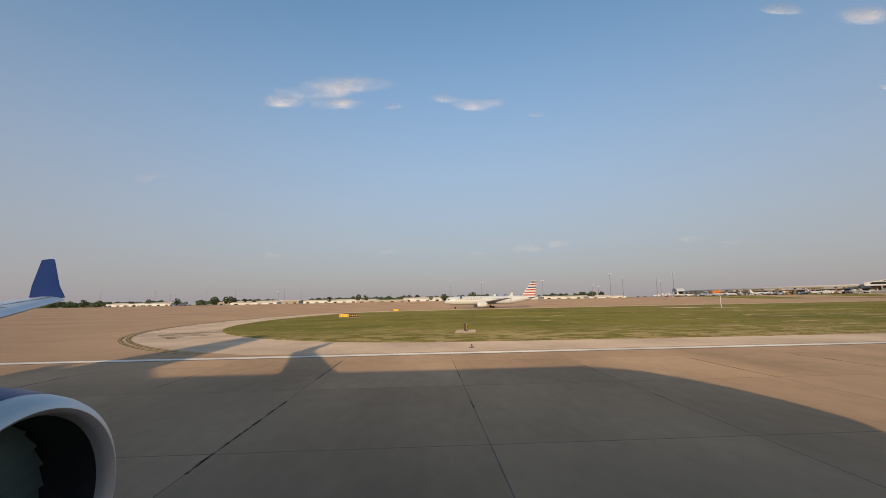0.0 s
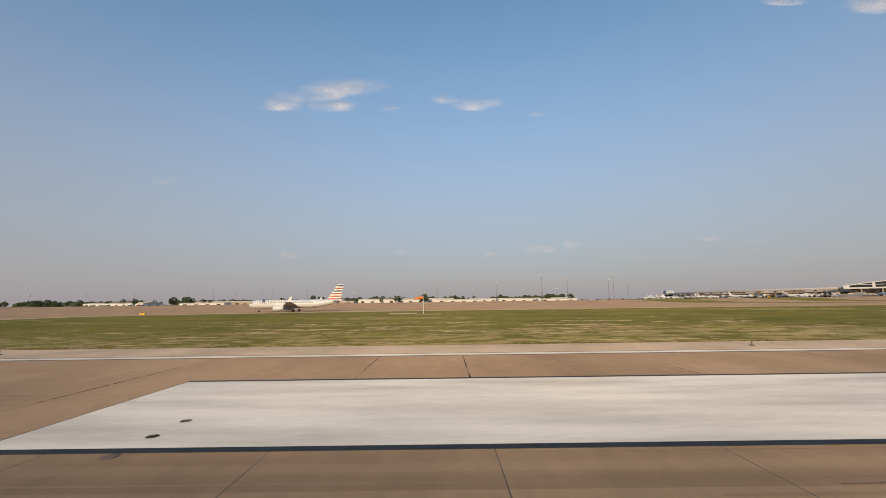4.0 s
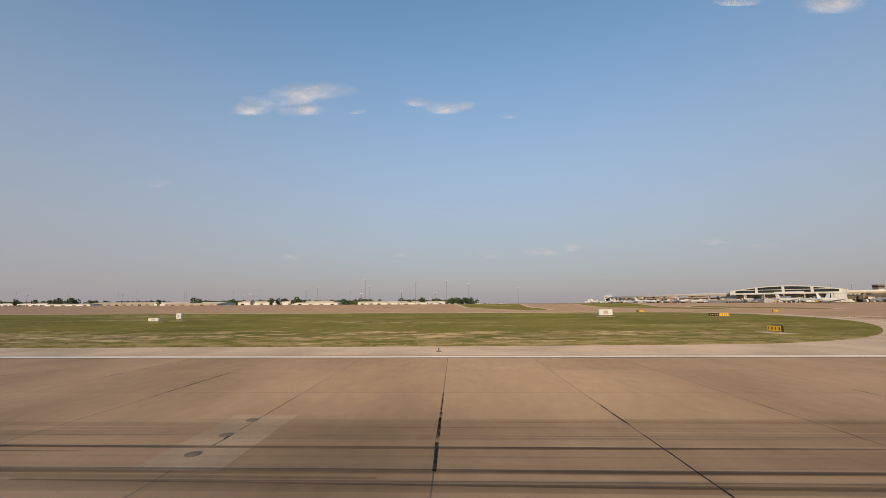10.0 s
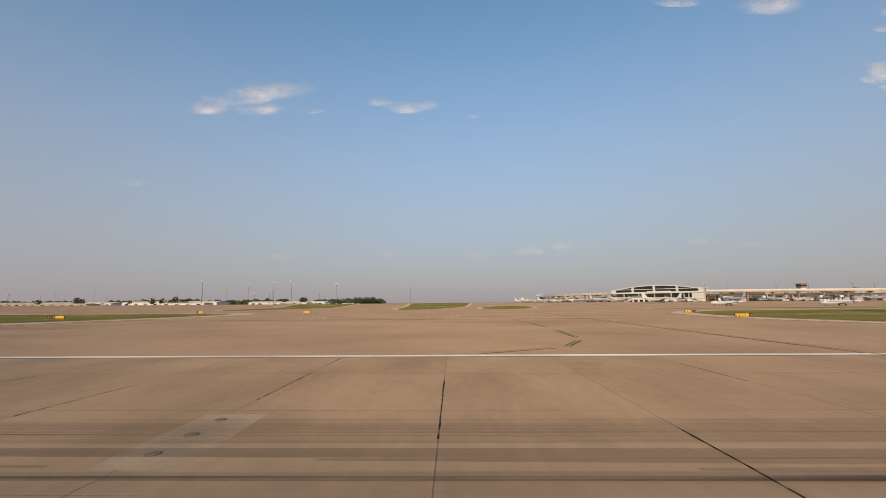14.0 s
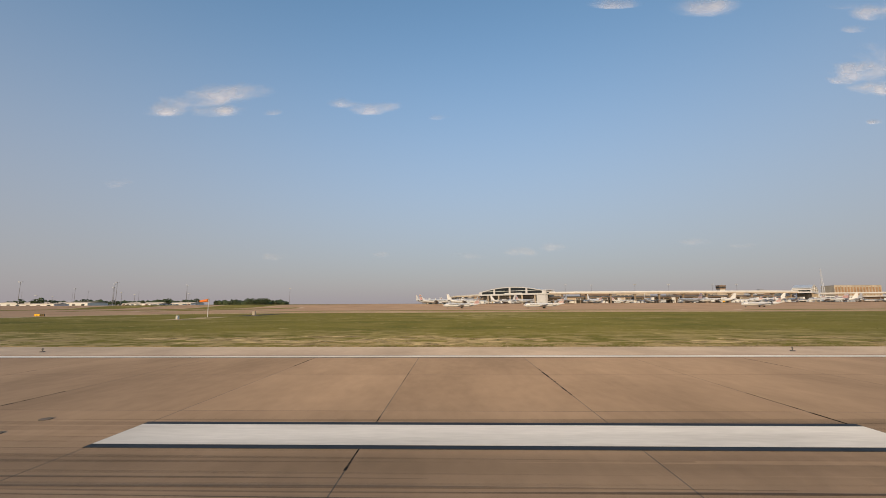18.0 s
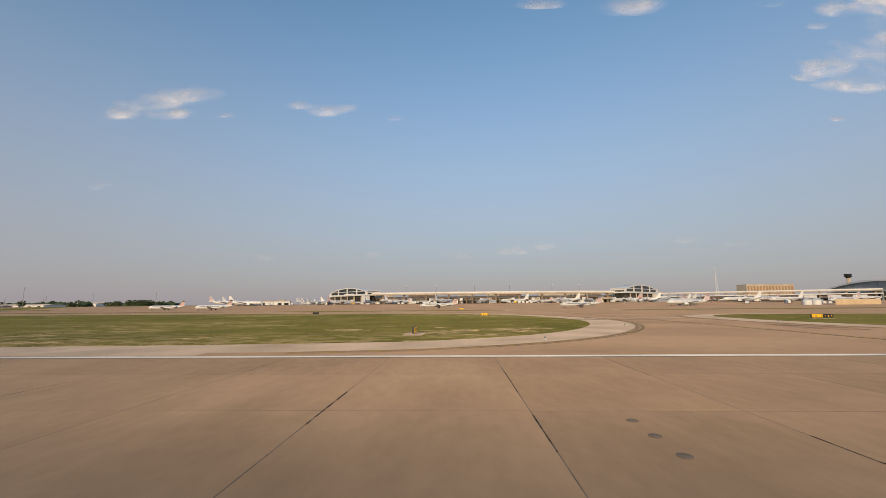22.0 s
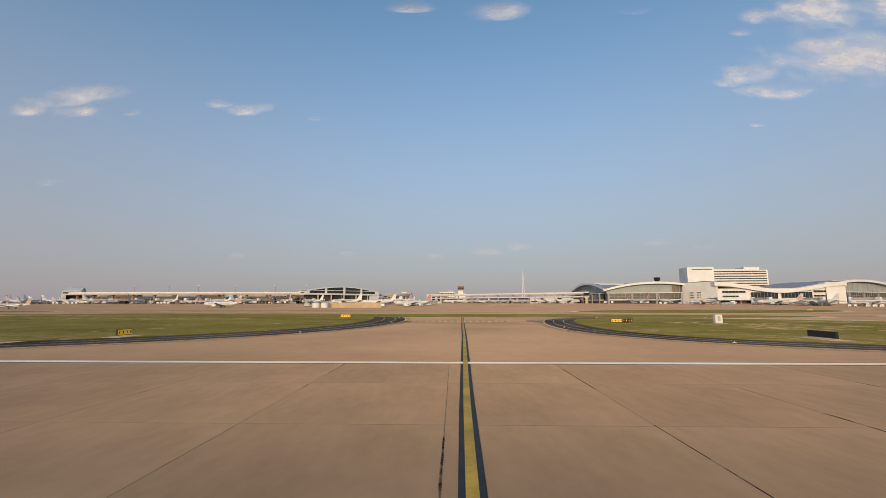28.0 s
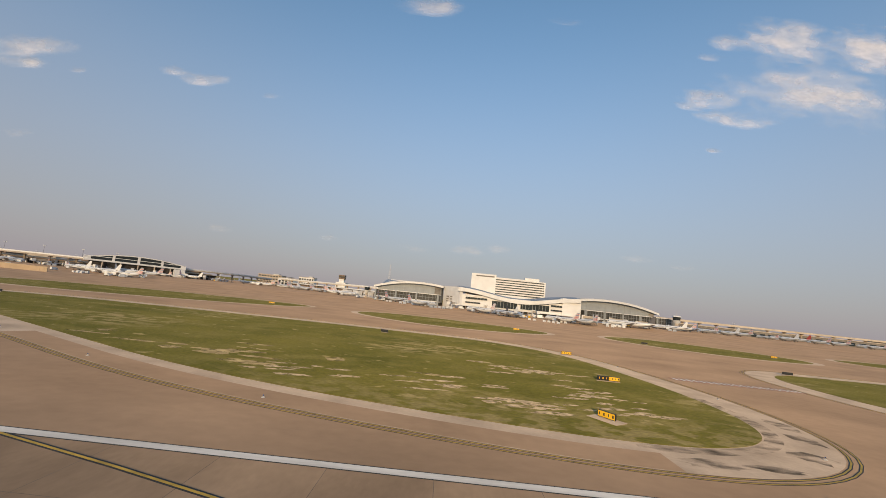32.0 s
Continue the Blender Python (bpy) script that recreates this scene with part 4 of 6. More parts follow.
def airliner(label, L=38.0, r=1.9, zc=3.6, hull=HULL, tail="stripes", rear=False, x=0.0, y=0.0, turn=0.0, tail_mat=None, cat="airliner", marks=False):
    """A jet airliner, its nose at the origin, pointing to -x."""
    a = thing("airliner", label, cat, x, y, 0, turn, group="aircraft on the apron")
    bm = bmesh.new()
    fuselage(bm, L, r, zc)
    body = part("fuselage", bm, hull, a, smooth=True)
    bm = bmesh.new()
    loft(bm, [ring(L * 0.030, 0, zc + 0.12 * r, 0.6 * r, 0.30 * r), ring(L * 0.050, 0, zc + 0.22 * r, 0.78 * r, 0.36 * r)])
    part("cockpit_windows", bm, GLASS, body)
    for s in (-1, 1):
        if marks:
            bm = bmesh.new()
            box(bm, 0, 0, 0, 0.26, 0.08, 0.36)
            pane = mesh_of("cabin_window", bm, GLASS)
            for k in range(int(L * 0.58 / 0.9)):
                ob = new("cabin_window", pane)
                ob.parent = body
                ob.matrix_basis = at(L * 0.14 + 0.9 * k, s * r * 0.985, zc + 0.18 * r)
        else:
            bm = bmesh.new()
            box(bm, L * 0.42, s * r * 0.985, zc + 0.2 * r, L * 0.55, 0.08, 0.3)
            part("window_band", bm, GLASS, body)
        for u in (0.115, 0.70) if marks else ():
            bm = bmesh.new()
            box(bm, L * u, s * r * 0.985, zc - 0.25 * r, 1.0, 0.06, 1.9)
            part("door", bm, SILVER, body)
    span = L * (0.36 if rear else 0.47)
    for s in (-1, 1):
        bm = bmesh.new()
        wing(bm, (L * 0.36, s * r * 0.4, zc - 0.62 * r), (L * 0.36 + span * 0.46, s * span, zc - 0.1 * r + 0.05 * span), L * 0.17, L * 0.045, 0.75)
        w = part("wing", bm, SILVER, a)
        if not rear:
            bm = bmesh.new()
            fin(bm, L * 0.36 + span * 0.47, zc - 0.1 * r + 0.05 * span, 2.2, L * 0.04, L * 0.018, 1.4, s * span, 0.08)
            part("winglet", bm, hull, w)
        bm = bmesh.new()
        zt = zc + (4.9 if rear else 0.45 * r)
        wing(bm, (L * (0.90 if rear else 0.87), s * 0.2, zt), (L * (0.90 if rear else 0.87) + 0.085 * L, s * L * 0.155, zt + 0.4), L * 0.085, L * 0.04, 0.3)
        part("tailplane", bm, SILVER, a)
        ex, ey, ez, er = (L * 0.70, s * (r + 0.95), zc + 0.35 * r, 0.85) if rear else (L * 0.325, s * L * 0.15, zc - 0.95 * r, 0.0285 * L)
        bm = bmesh.new()
        n = er * 3.6
        loft(bm, [ring(ex, ey, ez, er * 0.92, er * 0.92, 14), ring(ex + 0.12 * n, ey, ez, er * 1.05, er * 1.05, 14), ring(ex + 0.5 * n, ey, ez, er * 1.05, er * 1.05, 14), ring(ex + n, ey, ez, er * 0.62, er * 0.62, 14)])
        eng = part("engine", bm, hull, a, smooth=True)
        bm = bmesh.new()
        rod(bm, (ex - 0.02, ey, ez), (ex + 0.1, ey, ez), er * 0.78, seg=14)
        part("intake", bm, DARK, eng)
        bm = bmesh.new()
        box(bm, ex + 0.55 * n, (ey + s * r) / 2 if rear else ey, ez + (0 if rear else er * 0.8), n * 0.7, 1.0 if rear else 0.35, 0.35 if rear else 1.0)
        part("pylon", bm, SILVER, eng)
        wheels(a, L * 0.50, s * L * 0.085, 0.55, marks)
    wheels(a, L * 0.11, 0, 0.38, marks, "nose_gear")
    h = L * (0.13 if rear else 0.165)
    bm = bmesh.new()
    fin(bm, L * 0.82, zc + 0.75 * r, h, L * 0.15, L * 0.06, L * 0.115)
    f = part("fin", bm, tail_mat or hull, a)
    if tail == "stripes":
        for k in range(6):
            u0, u1 = (k + 0.25) / 6, (k + 0.72) / 6
            bm = bmesh.new()
            xa, xb = L * 0.82 + L * 0.115 * u0, L * 0.82 + L * 0.115 * u1
            ca, cb = L * (0.15 - 0.09 * u0), L * (0.15 - 0.09 * u1)
            th = 0.42
            za, zb = zc + 0.75 * r + h * u0, zc + 0.75 * r + h * u1
            loft(bm, [[(xa + 0.3 * ca * (0.2 if k < 4 else 0.0), -th, za), (xa + 0.35 * ca, -th, za), (xa + ca, 0, za), (xa + 0.35 * ca, th, za)], [(xb, -th, zb), (xb + 0.35 * cb, -th, zb), (xb + cb, 0, zb), (xb + 0.35 * cb, th, zb)]])
            part("stripe", bm, TAILR if k % 2 == 0 or k < 2 else TAILB, f)
    if marks:
        for k in range(7):
            for s in (-1, 1):
                bm = bmesh.new()
                box(bm, L * 0.17 + 1.55 * k, s * r * 0.97, zc + 0.42 * r, 1.05, 0.1, 0.9 if k else 1.5)
                part("side_mark", bm, SILVER if k else TAILB, body)
    return a


airliner("white narrow-body airliner with red, white and blue striped tail", 44.5, 1.98, 3.7, x=9, y=190, marks=True)
jet = airliner("white regional jet with rear engines and a high tail", 30, 1.4, 2.6, rear=True, tail="stripes", x=760, y=300, turn=-2)
white = airliner("white airliner with a striped tail parked at a gate", 38, 1.9, 3.6, x=0, y=0)
blue = airliner("white airliner with a dark slate tail parked at a gate", 38, 1.9, 3.6, tail="", tail_mat=TAILD)
wide = airliner("large white wide-body airliner with a dark slate tail at a gate", 48, 2.3, 4.5, tail="", tail_mat=TAILD)
plain = airliner("white airliner with a plain white tail parked at a gate", 38, 1.9, 3.6, tail="")
kite = airliner("white airliner with a red tail parked at a gate", 38, 1.9, 3.6, tail="", tail_mat=TAILR)

for x, y, turn in ((930, 318, -3), (700, 330, 4), (1035, 300, -2)):
    copy_thing(jet, at(x, y, 0, turn))
rng = random.Random(7)
gates = along(aside(CURVE, -22), 29.0)
first = True
for i, (x, y, turn) in enumerate(gates):
    src = [white, plain, jet, plain, jet, plain][i % 6]
    if src is jet:
        m = at(x + rng.uniform(-3, 3), y - 22, 0, turn - 90 + rng.choice((-1, 1)) * rng.uniform(40, 80))
    else:
        m = at(x + rng.uniform(-3, 3), y - 6, 0, turn - 90 + rng.choice((-1, 1)) * rng.uniform(10, 62))
    if src is white and first:
        white.matrix_basis, first = m, False
    elif src is plain and plain.location.length < 1e-6:
        plain.matrix_basis = m
    else:
        copy_thing(src, m)
for i, (x, y, turn) in enumerate(gates[1:19:2]):
    copy_thing(plain if i % 2 else white, at(x + 12, y - 17, 0, turn + (55, 120, 80, 150)[i % 4]))
for x, y, turn, src in ((690, 1195, -20, white), (1300, 690, -60, white), (1345, 760, -70, white), (1395, 772, -132, white), (1424, 748, -126, white), (1452, 724, -136, white), (1512, 672, -134, white), (1545, 630, -165, white), (1552, 588, -172, white), (1556, 548, -168, white), (1482, 699, -128, white), (1600, 494, -82, white), (1640, 480, -135, white), (1705, 434, -43, white), (1762, 424, -124, blue), (1810, 422, -60, white), (1860, 446, -27, wide), (1905, 464, -95, white), (1948, 494, -8, white), (2010, 540, -72, white), (2066, 556, -74, white), (2120, 572, -74, jet), (2170, 590, -74, kite), (2240, 606, -74, white), (2310, 622, -74, white), (1400, 700, -20, jet), (1455, 660, 175, jet), (1370, 640, 5, white), (1150, 376, -4, white), (1672, 449, -144, white), (1735, 426, -62, plain), (1786, 420, -46, white), (1836, 430, -105, plain), (1928, 480, -10, plain), (1440, 700, -130, white), (1468, 676, -136, plain), (1500, 645, -140, white), (1350, 690, -100, plain), (1326, 412, 12, white), (1286, 436, 4, plain), (1302, 472, 24, white), (1248, 452, -12, plain), (704, 474, -160, white), (738, 452, -172, plain), (690, 524, -140, plain), (770, 560, -60, plain), (1990, 509, -110, plain), (2040, 545, -72, plain), (2145, 580, -74, plain), (2205, 598, -74, white)):
    if src in (blue, wide, kite) and src.location.length < 1e-6:
        src.matrix_basis = at(x, y, 0, turn)
    else:
        copy_thing(src, at(x, y, 0, turn))


# ---- apron vehicles and boarding bridges ----
def bridge():
    b = thing("boarding_bridge", "beige boarding bridge on a wheeled column", "bridge", group="boarding bridges")
    bm = bmesh.new()
    box(bm, 0, 0, 4.2, 24, 2.6, 2.7)
    part("tunnel", bm, BEIGE, b)
    bm = bmesh.new()
    box(bm, -13.4, 0, 3.9, 4.0, 3.6, 3.2)
    part("cab", bm, CREAM, b)
    bm = bmesh.new()
    rod(bm, (11, 0, 0), (11, 0, 7.6), 2.0, seg=12)
    part("rotunda", bm, CREAM, b)
    bm = bmesh.new()
    box(bm, -8, 0, 0.8, 0.8, 2.2, 3.4)
    leg = part("column", bm, STEEL, b)
    for s in (-1, 1):
        bm = bmesh.new()
        rod(bm, (-8, s * 1.0, 0.45), (-8, s * 1.5, 0.45), 0.45, seg=10)
        part("wheel", bm, TYRE, leg)
    return b


def truck(label, body, long=6.5, high=2.6):
    t = thing("service_truck", label, "truck", group="apron vehicles")
    bm = bmesh.new()
    box(bm, 0.8, 0, 0.7, long - 2.2, 2.3, high)
    part("cargo_box", bm, body, t)
    bm = bmesh.new()
    loft(bm, [[(-long / 2, -1.05, 0.6), (-long / 2 + 1.9, -1.05, 0.6), (-long / 2 + 1.9, 1.05, 0.6), (-long / 2, 1.05, 0.6)], [(-long / 2, -1.05, 1.5), (-long / 2 + 1.9, -1.05, 1.5), (-long / 2 + 1.9, 1.05, 1.5), (-long / 2, 1.05, 1.5)], [(-long / 2 + 0.6, -1.0, 2.3), (-long / 2 + 1.9, -1.0, 2.3), (-long / 2 + 1.9, 1.0, 2.3), (-long / 2 + 0.6, 1.0, 2.3)]])
    cab = part("cab", bm, WHITE, t)
    bm = bmesh.new()
    box(bm, -long / 2 + 1.1, 0, 1.5, 1.2, 2.14, 0.55)
    part("cab_glass", bm, GLASS, cab)
    for x in (-long / 2 + 1.0, long / 2 - 1.0):
        for s in (-1, 1):
            bm = bmesh.new()
            rod(bm, (x, s * 0.75, 0.45), (x, s * 1.1, 0.45), 0.45, seg=10)
            part("wheel", bm, TYRE, t)
    return t


bridge_one = bridge()
trucks = [truck("white box truck on the apron", WHITE), truck("silver catering truck on the apron", SILVER, 7.5, 3.2), truck("small yellow service truck on the apron", SIGN_Y, 5.0, 1.6)]
spots = along(aside(CURVE, 3), 33.0)
bridge_one.matrix_basis = at(spots[0][0] + 10, spots[0][1], 0, spots[0][2] + 60)
for i, (x, y, turn) in enumerate(spots[1:]):
    copy_thing(bridge_one, at(x + 8, y - 2, 0, turn + 60 + 30 * (i % 2)))
for x, y, turn in ((1600, 585, 50), (1640, 545, 50), (1690, 478, 75), (1730, 462, 90), (1785, 460, 90), (1850, 470, 110), (1890, 490, 110), (1930, 510, 110)):
    copy_thing(bridge_one, at(x, y, 0, turn))
placed = [False] * 3
for i in range(138):
    k = (i * 5 // 3) % 3 if i % 4 == 1 else i % 2 if i % 3 else 0
    if i < 74:
        x, y, turn = gates[(i * 7) % len(gates)]
        x, y = x + rng.uniform(-18, 18), y + rng.uniform(-34, 4)
    elif i < 116:
        x = rng.uniform(1570, 1990)
        y = 470 + abs(x - 1770) * 0.35 - rng.uniform(28, 62)
        turn = rng.uniform(0, 180)
    elif i < 128:
        x, y, turn = rng.uniform(1230, 1360), rng.uniform(395, 470), rng.uniform(0, 180)
    else:
        x, y, turn = rng.uniform(670, 780), rng.uniform(450, 540), rng.uniform(0, 180)
    m = at(x, y, 0, turn + rng.choice((0, 90)))
    if not placed[k]:
        trucks[k].matrix_basis, placed[k] = m, True
    else:
        copy_thing(trucks[k], m)


def cart(name, label, category, colour, long, high):
    """A small trailer with a rounded box on four low wheels."""
    bm = bmesh.new()
    box(bm, 0, 0, 0.45, long, 1.7, high)
    bmesh.ops.bevel(bm, geom=[e for e in bm.edges if min(v.co.z for v in e.verts) > 0.6], offset=0.25, segments=2, affect="EDGES")
    for u in (-0.32, 0.32):
        for side in (-1, 1):
            rod(bm, (u * long, side * 0.6, 0.28), (u * long, side * 0.85, 0.28), 0.28, seg=8)
    rod(bm, (long / 2, 0, 0.4), (long / 2 + 0.9, 0, 0.4), 0.05, seg=6)
    return tagged(part(name, bm, colour), label, category, group="apron trailers")


carts = [cart("baggage_cart", "white covered baggage cart on the apron", "cart", WHITE, 3.0, 1.9), cart("cargo_container", "silver cargo container on a low apron trailer", "container", SILVER, 3.4, 2.1), cart("generator_cart", "cream ground power cart on the apron", "cart", CREAM, 2.6, 1.6)]
for row in range(36):
    if row < 20:
        x, y, turn = gates[(row * 5 + 2) % len(gates)]
        x, y, turn = x + rng.uniform(-14, 14), y - rng.uniform(20, 44), turn + rng.uniform(-35, 35)
    elif row < 33:
        x = rng.uniform(1590, 1980)
        y, turn = 455 + abs(x - 1770) * 0.35 - rng.uniform(40, 66), rng.uniform(-40, 40)
    else:
        x, y, turn = rng.uniform(1240, 1340), rng.uniform(385, 430), rng.uniform(-30, 30)
    for k in range(rng.choice((2, 3, 4))):
        c, u = carts[row % 3], 4.6 * k
        m = at(x + u * math.cos(radians(turn)), y + u * math.sin(radians(turn)), 0, turn)
        if row < 3 and k == 0:
            c.matrix_basis = m
        else:
            copy_thing(c, m)


# ---- signs, markers and lights on the field ----
DULL = mat("weathered grey casting", (0.16, 0.14, 0.12), 0.8, var=0.15, scale=2.0)


def sign(x, y, panels, turn=0.0, label="", pad=False, h=0.78, z=0.25):
    """A guidance sign; panels are (face, width) from left to right; the back is black."""
    s = thing("taxiway_sign", label or "low lit taxiway guidance sign on legs in the grass", "sign", x, y, 0, turn, group="taxiway signs")
    w = sum(p[1] for p in panels)
    u = -w / 2
    for face, width in panels:
        bm = bmesh.new()
        box(bm, u + width / 2, 0, z, width - 0.04, 0.28, h)
        bmesh.ops.bevel(bm, geom=bm.edges[:], offset=0.03, segments=1, affect="EDGES")
        p = part("panel", bm, SIGN_K, s)
        bm = bmesh.new()
        box(bm, u + width / 2, -0.15, z + 0.06, width - 0.16, 0.03, h - 0.12)
        f = part("face", bm, face, p)
        n = max(2, int(width / 0.55))
        for k in range(n):
            if face is WHITE:
                break
            bm = bmesh.new()
            box(bm, u + width * (k + 0.5) / n, -0.175, z + 0.22, width / n * (0.16 + 0.14 * (k % 2)), 0.02, h - 0.44)
            part("bar", bm, SIGN_K if face is SIGN_Y else SIGN_Y, p)
        u += width
    for k in (-0.35, 0.35):
        bm = bmesh.new()
        rod(bm, (k * w, 0, 0.05), (k * w, 0, z + 0.05), 0.05, seg=6)
        part("leg", bm, STEEL, s)
    bm = bmesh.new()
    box(bm, 0, 0, 0.02, w + (1.6 if pad else 0.3), 2.4 if pad else 0.7, 0.09)
    part("pad", bm, PALE, s, "pale concrete pad")
    return s


Y, K, W = SIGN_Y, SIGN_K, WHITE
YELLOW_L, MIXED_L, BLACK_L = "yellow taxiway guidance sign with black bars", "yellow and black taxiway guidance sign with bars", "black-backed taxiway sign on a concrete pad"
for x, y, panels, turn, label, pad in (
    (-19, 101, [(Y, 2.4), (K, 2.2)], 0, MIXED_L, False), (-11, 150, [(Y, 2.2)], 0, YELLOW_L, False), (4.9, 50, [(Y, 3.0)], 82, "yellow sign with dark bars on a pale pad", True),
    (386, 168, [(K, 0.8), (Y, 2.2)], 0, MIXED_L, False), (381, 111, [(K, 2.6), (Y, 2.8)], 0, MIXED_L, False), (350, 52, [(Y, 2.4)], -92, "yellow sign with dark bars on a pale pad", True),
    (434, 160, [(Y, 2.6)], 0, YELLOW_L, False), (569, 133, [(Y, 2.2), (K, 1.4)], 0, MIXED_L, False), (559, 95, [(Y, 3.2), (K, 0.8)], 0, MIXED_L, False),
    (968, 118, [(Y, 2.4)], 0, YELLOW_L, False), (1036.5, 88, [(Y, 2.4), (K, 2.0)], 0, MIXED_L, False), (955, 50.8, [(Y, 2.4)], 88, BLACK_L, True), (908, 147, [(Y, 2.4)], 170, BLACK_L, False),
    (962, 240, [(Y, 3.0)], 0, YELLOW_L, False), (1049, 50.5, [(Y, 2.4)], 88, BLACK_L, True), (1103, 80, [(Y, 1.8), (K, 1.2), (Y, 3.6)], 66, MIXED_L, False), (1116.8, 74, [(K, 2.6), (Y, 2.6)], 68, MIXED_L, False),
    (1178, 138, [(Y, 3.0), (K, 2.4)], 0, MIXED_L, False), (1209, 138, [(Y, 1.8)], 160, BLACK_L, False), (1343.3, 52, [(Y, 2.4)], 90, BLACK_L, True), (1354.6, 118, [(Y, 3.0)], 0, YELLOW_L, False),
    (1421.8, 87, [(Y, 2.4), (K, 2.2)], 0, MIXED_L, False), (1430.3, 50, [(Y, 4.2)], 86, "long yellow sign with a black back", True), (1484, 80, [(Y, 1.8)], -50, YELLOW_L, False),
    (1701, 51, [(Y, 2.4)], -55, "yellow sign with dark bars on a pale pad", True), (1713, 80, [(K, 2.1), (Y, 2.2)], 0, MIXED_L, False), (1717, 120, [(Y, 3.0)], 0, YELLOW_L, False), (1535, 131, [(Y, 2.8)], 170, BLACK_L, False),
    (1583, 229, [(Y, 3.4)], 0, YELLOW_L, False), (1785, 211, [(Y, 3.0)], 170, BLACK_L, False), (1720, 218, [(Y, 3.2)], 0, YELLOW_L, False), (1848, 207, [(Y, 3.4)], 0, YELLOW_L, False), (1788, 128, [(Y, 3.0)], 170, BLACK_L, False),
    (1662, 130, [(Y, 2.4)], 165, BLACK_L, False),
):
    sign(x, y, panels, turn, label, pad)


def cabinet(x, y, sx, sz, z, label, colour=WHITE, legs=2):
    c = thing("equipment_cabinet", label, "cabinet", x, y)
    bm = bmesh.new()
    box(bm, 0, 0, z, sx, 0.8, sz)
    bmesh.ops.bevel(bm, geom=bm.edges[:], offset=0.06, segments=2, affect="EDGES")
    body = part("body", bm, colour, c)
    bm = bmesh.new()
    box(bm, 0, -0.42, z + sz * 0.2, sx * 0.35, 0.03, sz * 0.6)
    part("door", bm, BEIGE, body)
    for k in range(legs):
        bm = bmesh.new()
        rod(bm, (sx * (-0.35 + 0.7 * k / max(1, legs - 1)), 0, 0.05), (sx * (-0.35 + 0.7 * k / max(1, legs - 1)), 0, z + 0.05), 0.06, seg=6)
        part("leg", bm, STEEL, c)
    bm = bmesh.new()
    box(bm, 0, 0, 0.02, sx + 1.2, 2.0, 0.1)
    part("pad", bm, PALE, c, "pale concrete pad")


cabinet(205.5, 81, 1.7, 1.5, 0.9, "white equipment cabinet on legs beside the path")
cabinet(207.4, 80.5, 1.2, 1.8, 0.9, "tall white equipment cabinet on legs beside the path")
cabinet(207.2, 74, 1.2, 1.0, 0.5, "small white equipment cabinet in the grass")
cabinet(243.7, 96, 1.2, 1.3, 0.6, "small white equipment cabinet in the grass")
cabinet(240.6, 92, 2.4, 0.6, 0.3, "low white equipment box in the grass")
cabinet(352.3, 115, 3.7, 1.6, 0.5, "wide white panel cabinet standing in the grass")
cabinet(1441.5, 86.5, 1.5, 1.7, 0.2, "white equipment cabinet standing in the grass")
road = bmesh.new()
prism(road, [(206.0, 36.8), (209.5, 36.8), (211.6, 76), (207.4, 76)], 0.0, 0.085)
tagged(part("service_path", road, PALE), "pale concrete service path across the grass", "path", kind="structure")
for k, y in enumerate((47.5, 55.5, 66, 79)):
    mk = thing("orange_marker", "orange and white marker board on short legs", "marker", 204.5 - 0.5 * k, y, 0, 74, group="orange markers")
    bm = bmesh.new()
    box(bm, 0, 0, 0.35, 1.7, 0.25, 0.42)
    bmesh.ops.bevel(bm, geom=bm.edges[:], offset=0.04, segments=1, affect="EDGES")
    board = part("board", bm, DULL, mk)
    bm = bmesh.new()
    box(bm, 0, -0.14, 0.39, 1.6, 0.03, 0.34)
    part("face", bm, SIGN_O, board)
    for s in (-0.7, 0.7):
        bm = bmesh.new()
        rod(bm, (s, 0, 0.06), (s, 0, 0.4), 0.05, seg=6)
        part("leg", bm, STEEL, mk)
    bm = bmesh.new()
    rod(bm, (1.5, -0.3, 0.06), (1.5, -0.3, 0.55), 0.12, 0.1, 8)
    part("lamp", bm, WHITE, mk)




def edge_light(label, lens, group, body=None):
    body = body or DULL
    e = thing("edge_light", label, "light", group=group)
    bm = bmesh.new()
    rod(bm, (0, 0, 0), (0, 0, 0.08), 0.2, 0.16, 12)
    part("base", bm, body, e)
    bm = bmesh.new()
    rod(bm, (0, 0, 0.08), (0, 0, 0.2), 0.035, seg=6)
    part("stem", bm, body, e)
    bm = bmesh.new()
    rod(bm, (0, 0, 0.2), (0, 0, 0.32), 0.08, 0.05, 10)
    part("lens", bm, lens, e)
    return e


first = edge_light("small grey runway edge light on a stem", DULL, "runway edge lights")
first.matrix_basis = at(3.7, 33.2, 0.02)
for k in range(1, 31):
    x = 3.7 + 61 * k
    if not any(a < x < b for a, b in ((392, 565), (970, 1040), (1345, 1425), (1590, 1660), (1715, 1790))):
        copy_thing(first, at(x, 33.2, 0.02))
blue_light = edge_light("small white taxiway edge light on a stem", TAILB, "taxiway edge lights", PAINT)
spots = []
for pts, edge, reach in ISLANDS:
    ringpts = grown(soft(pts), reach - 1.5)
    spots += [(x, y) for x, y, _ in along(ringpts + ringpts[:1], 31) if 40 < y < 130]
blue_light.matrix_basis = at(*spots[0], 0.02)
for x, y in spots[1:]:
    copy_thing(blue_light, at(x, y, 0.02))

# flush lights in the runway, in bars of three
bar = None
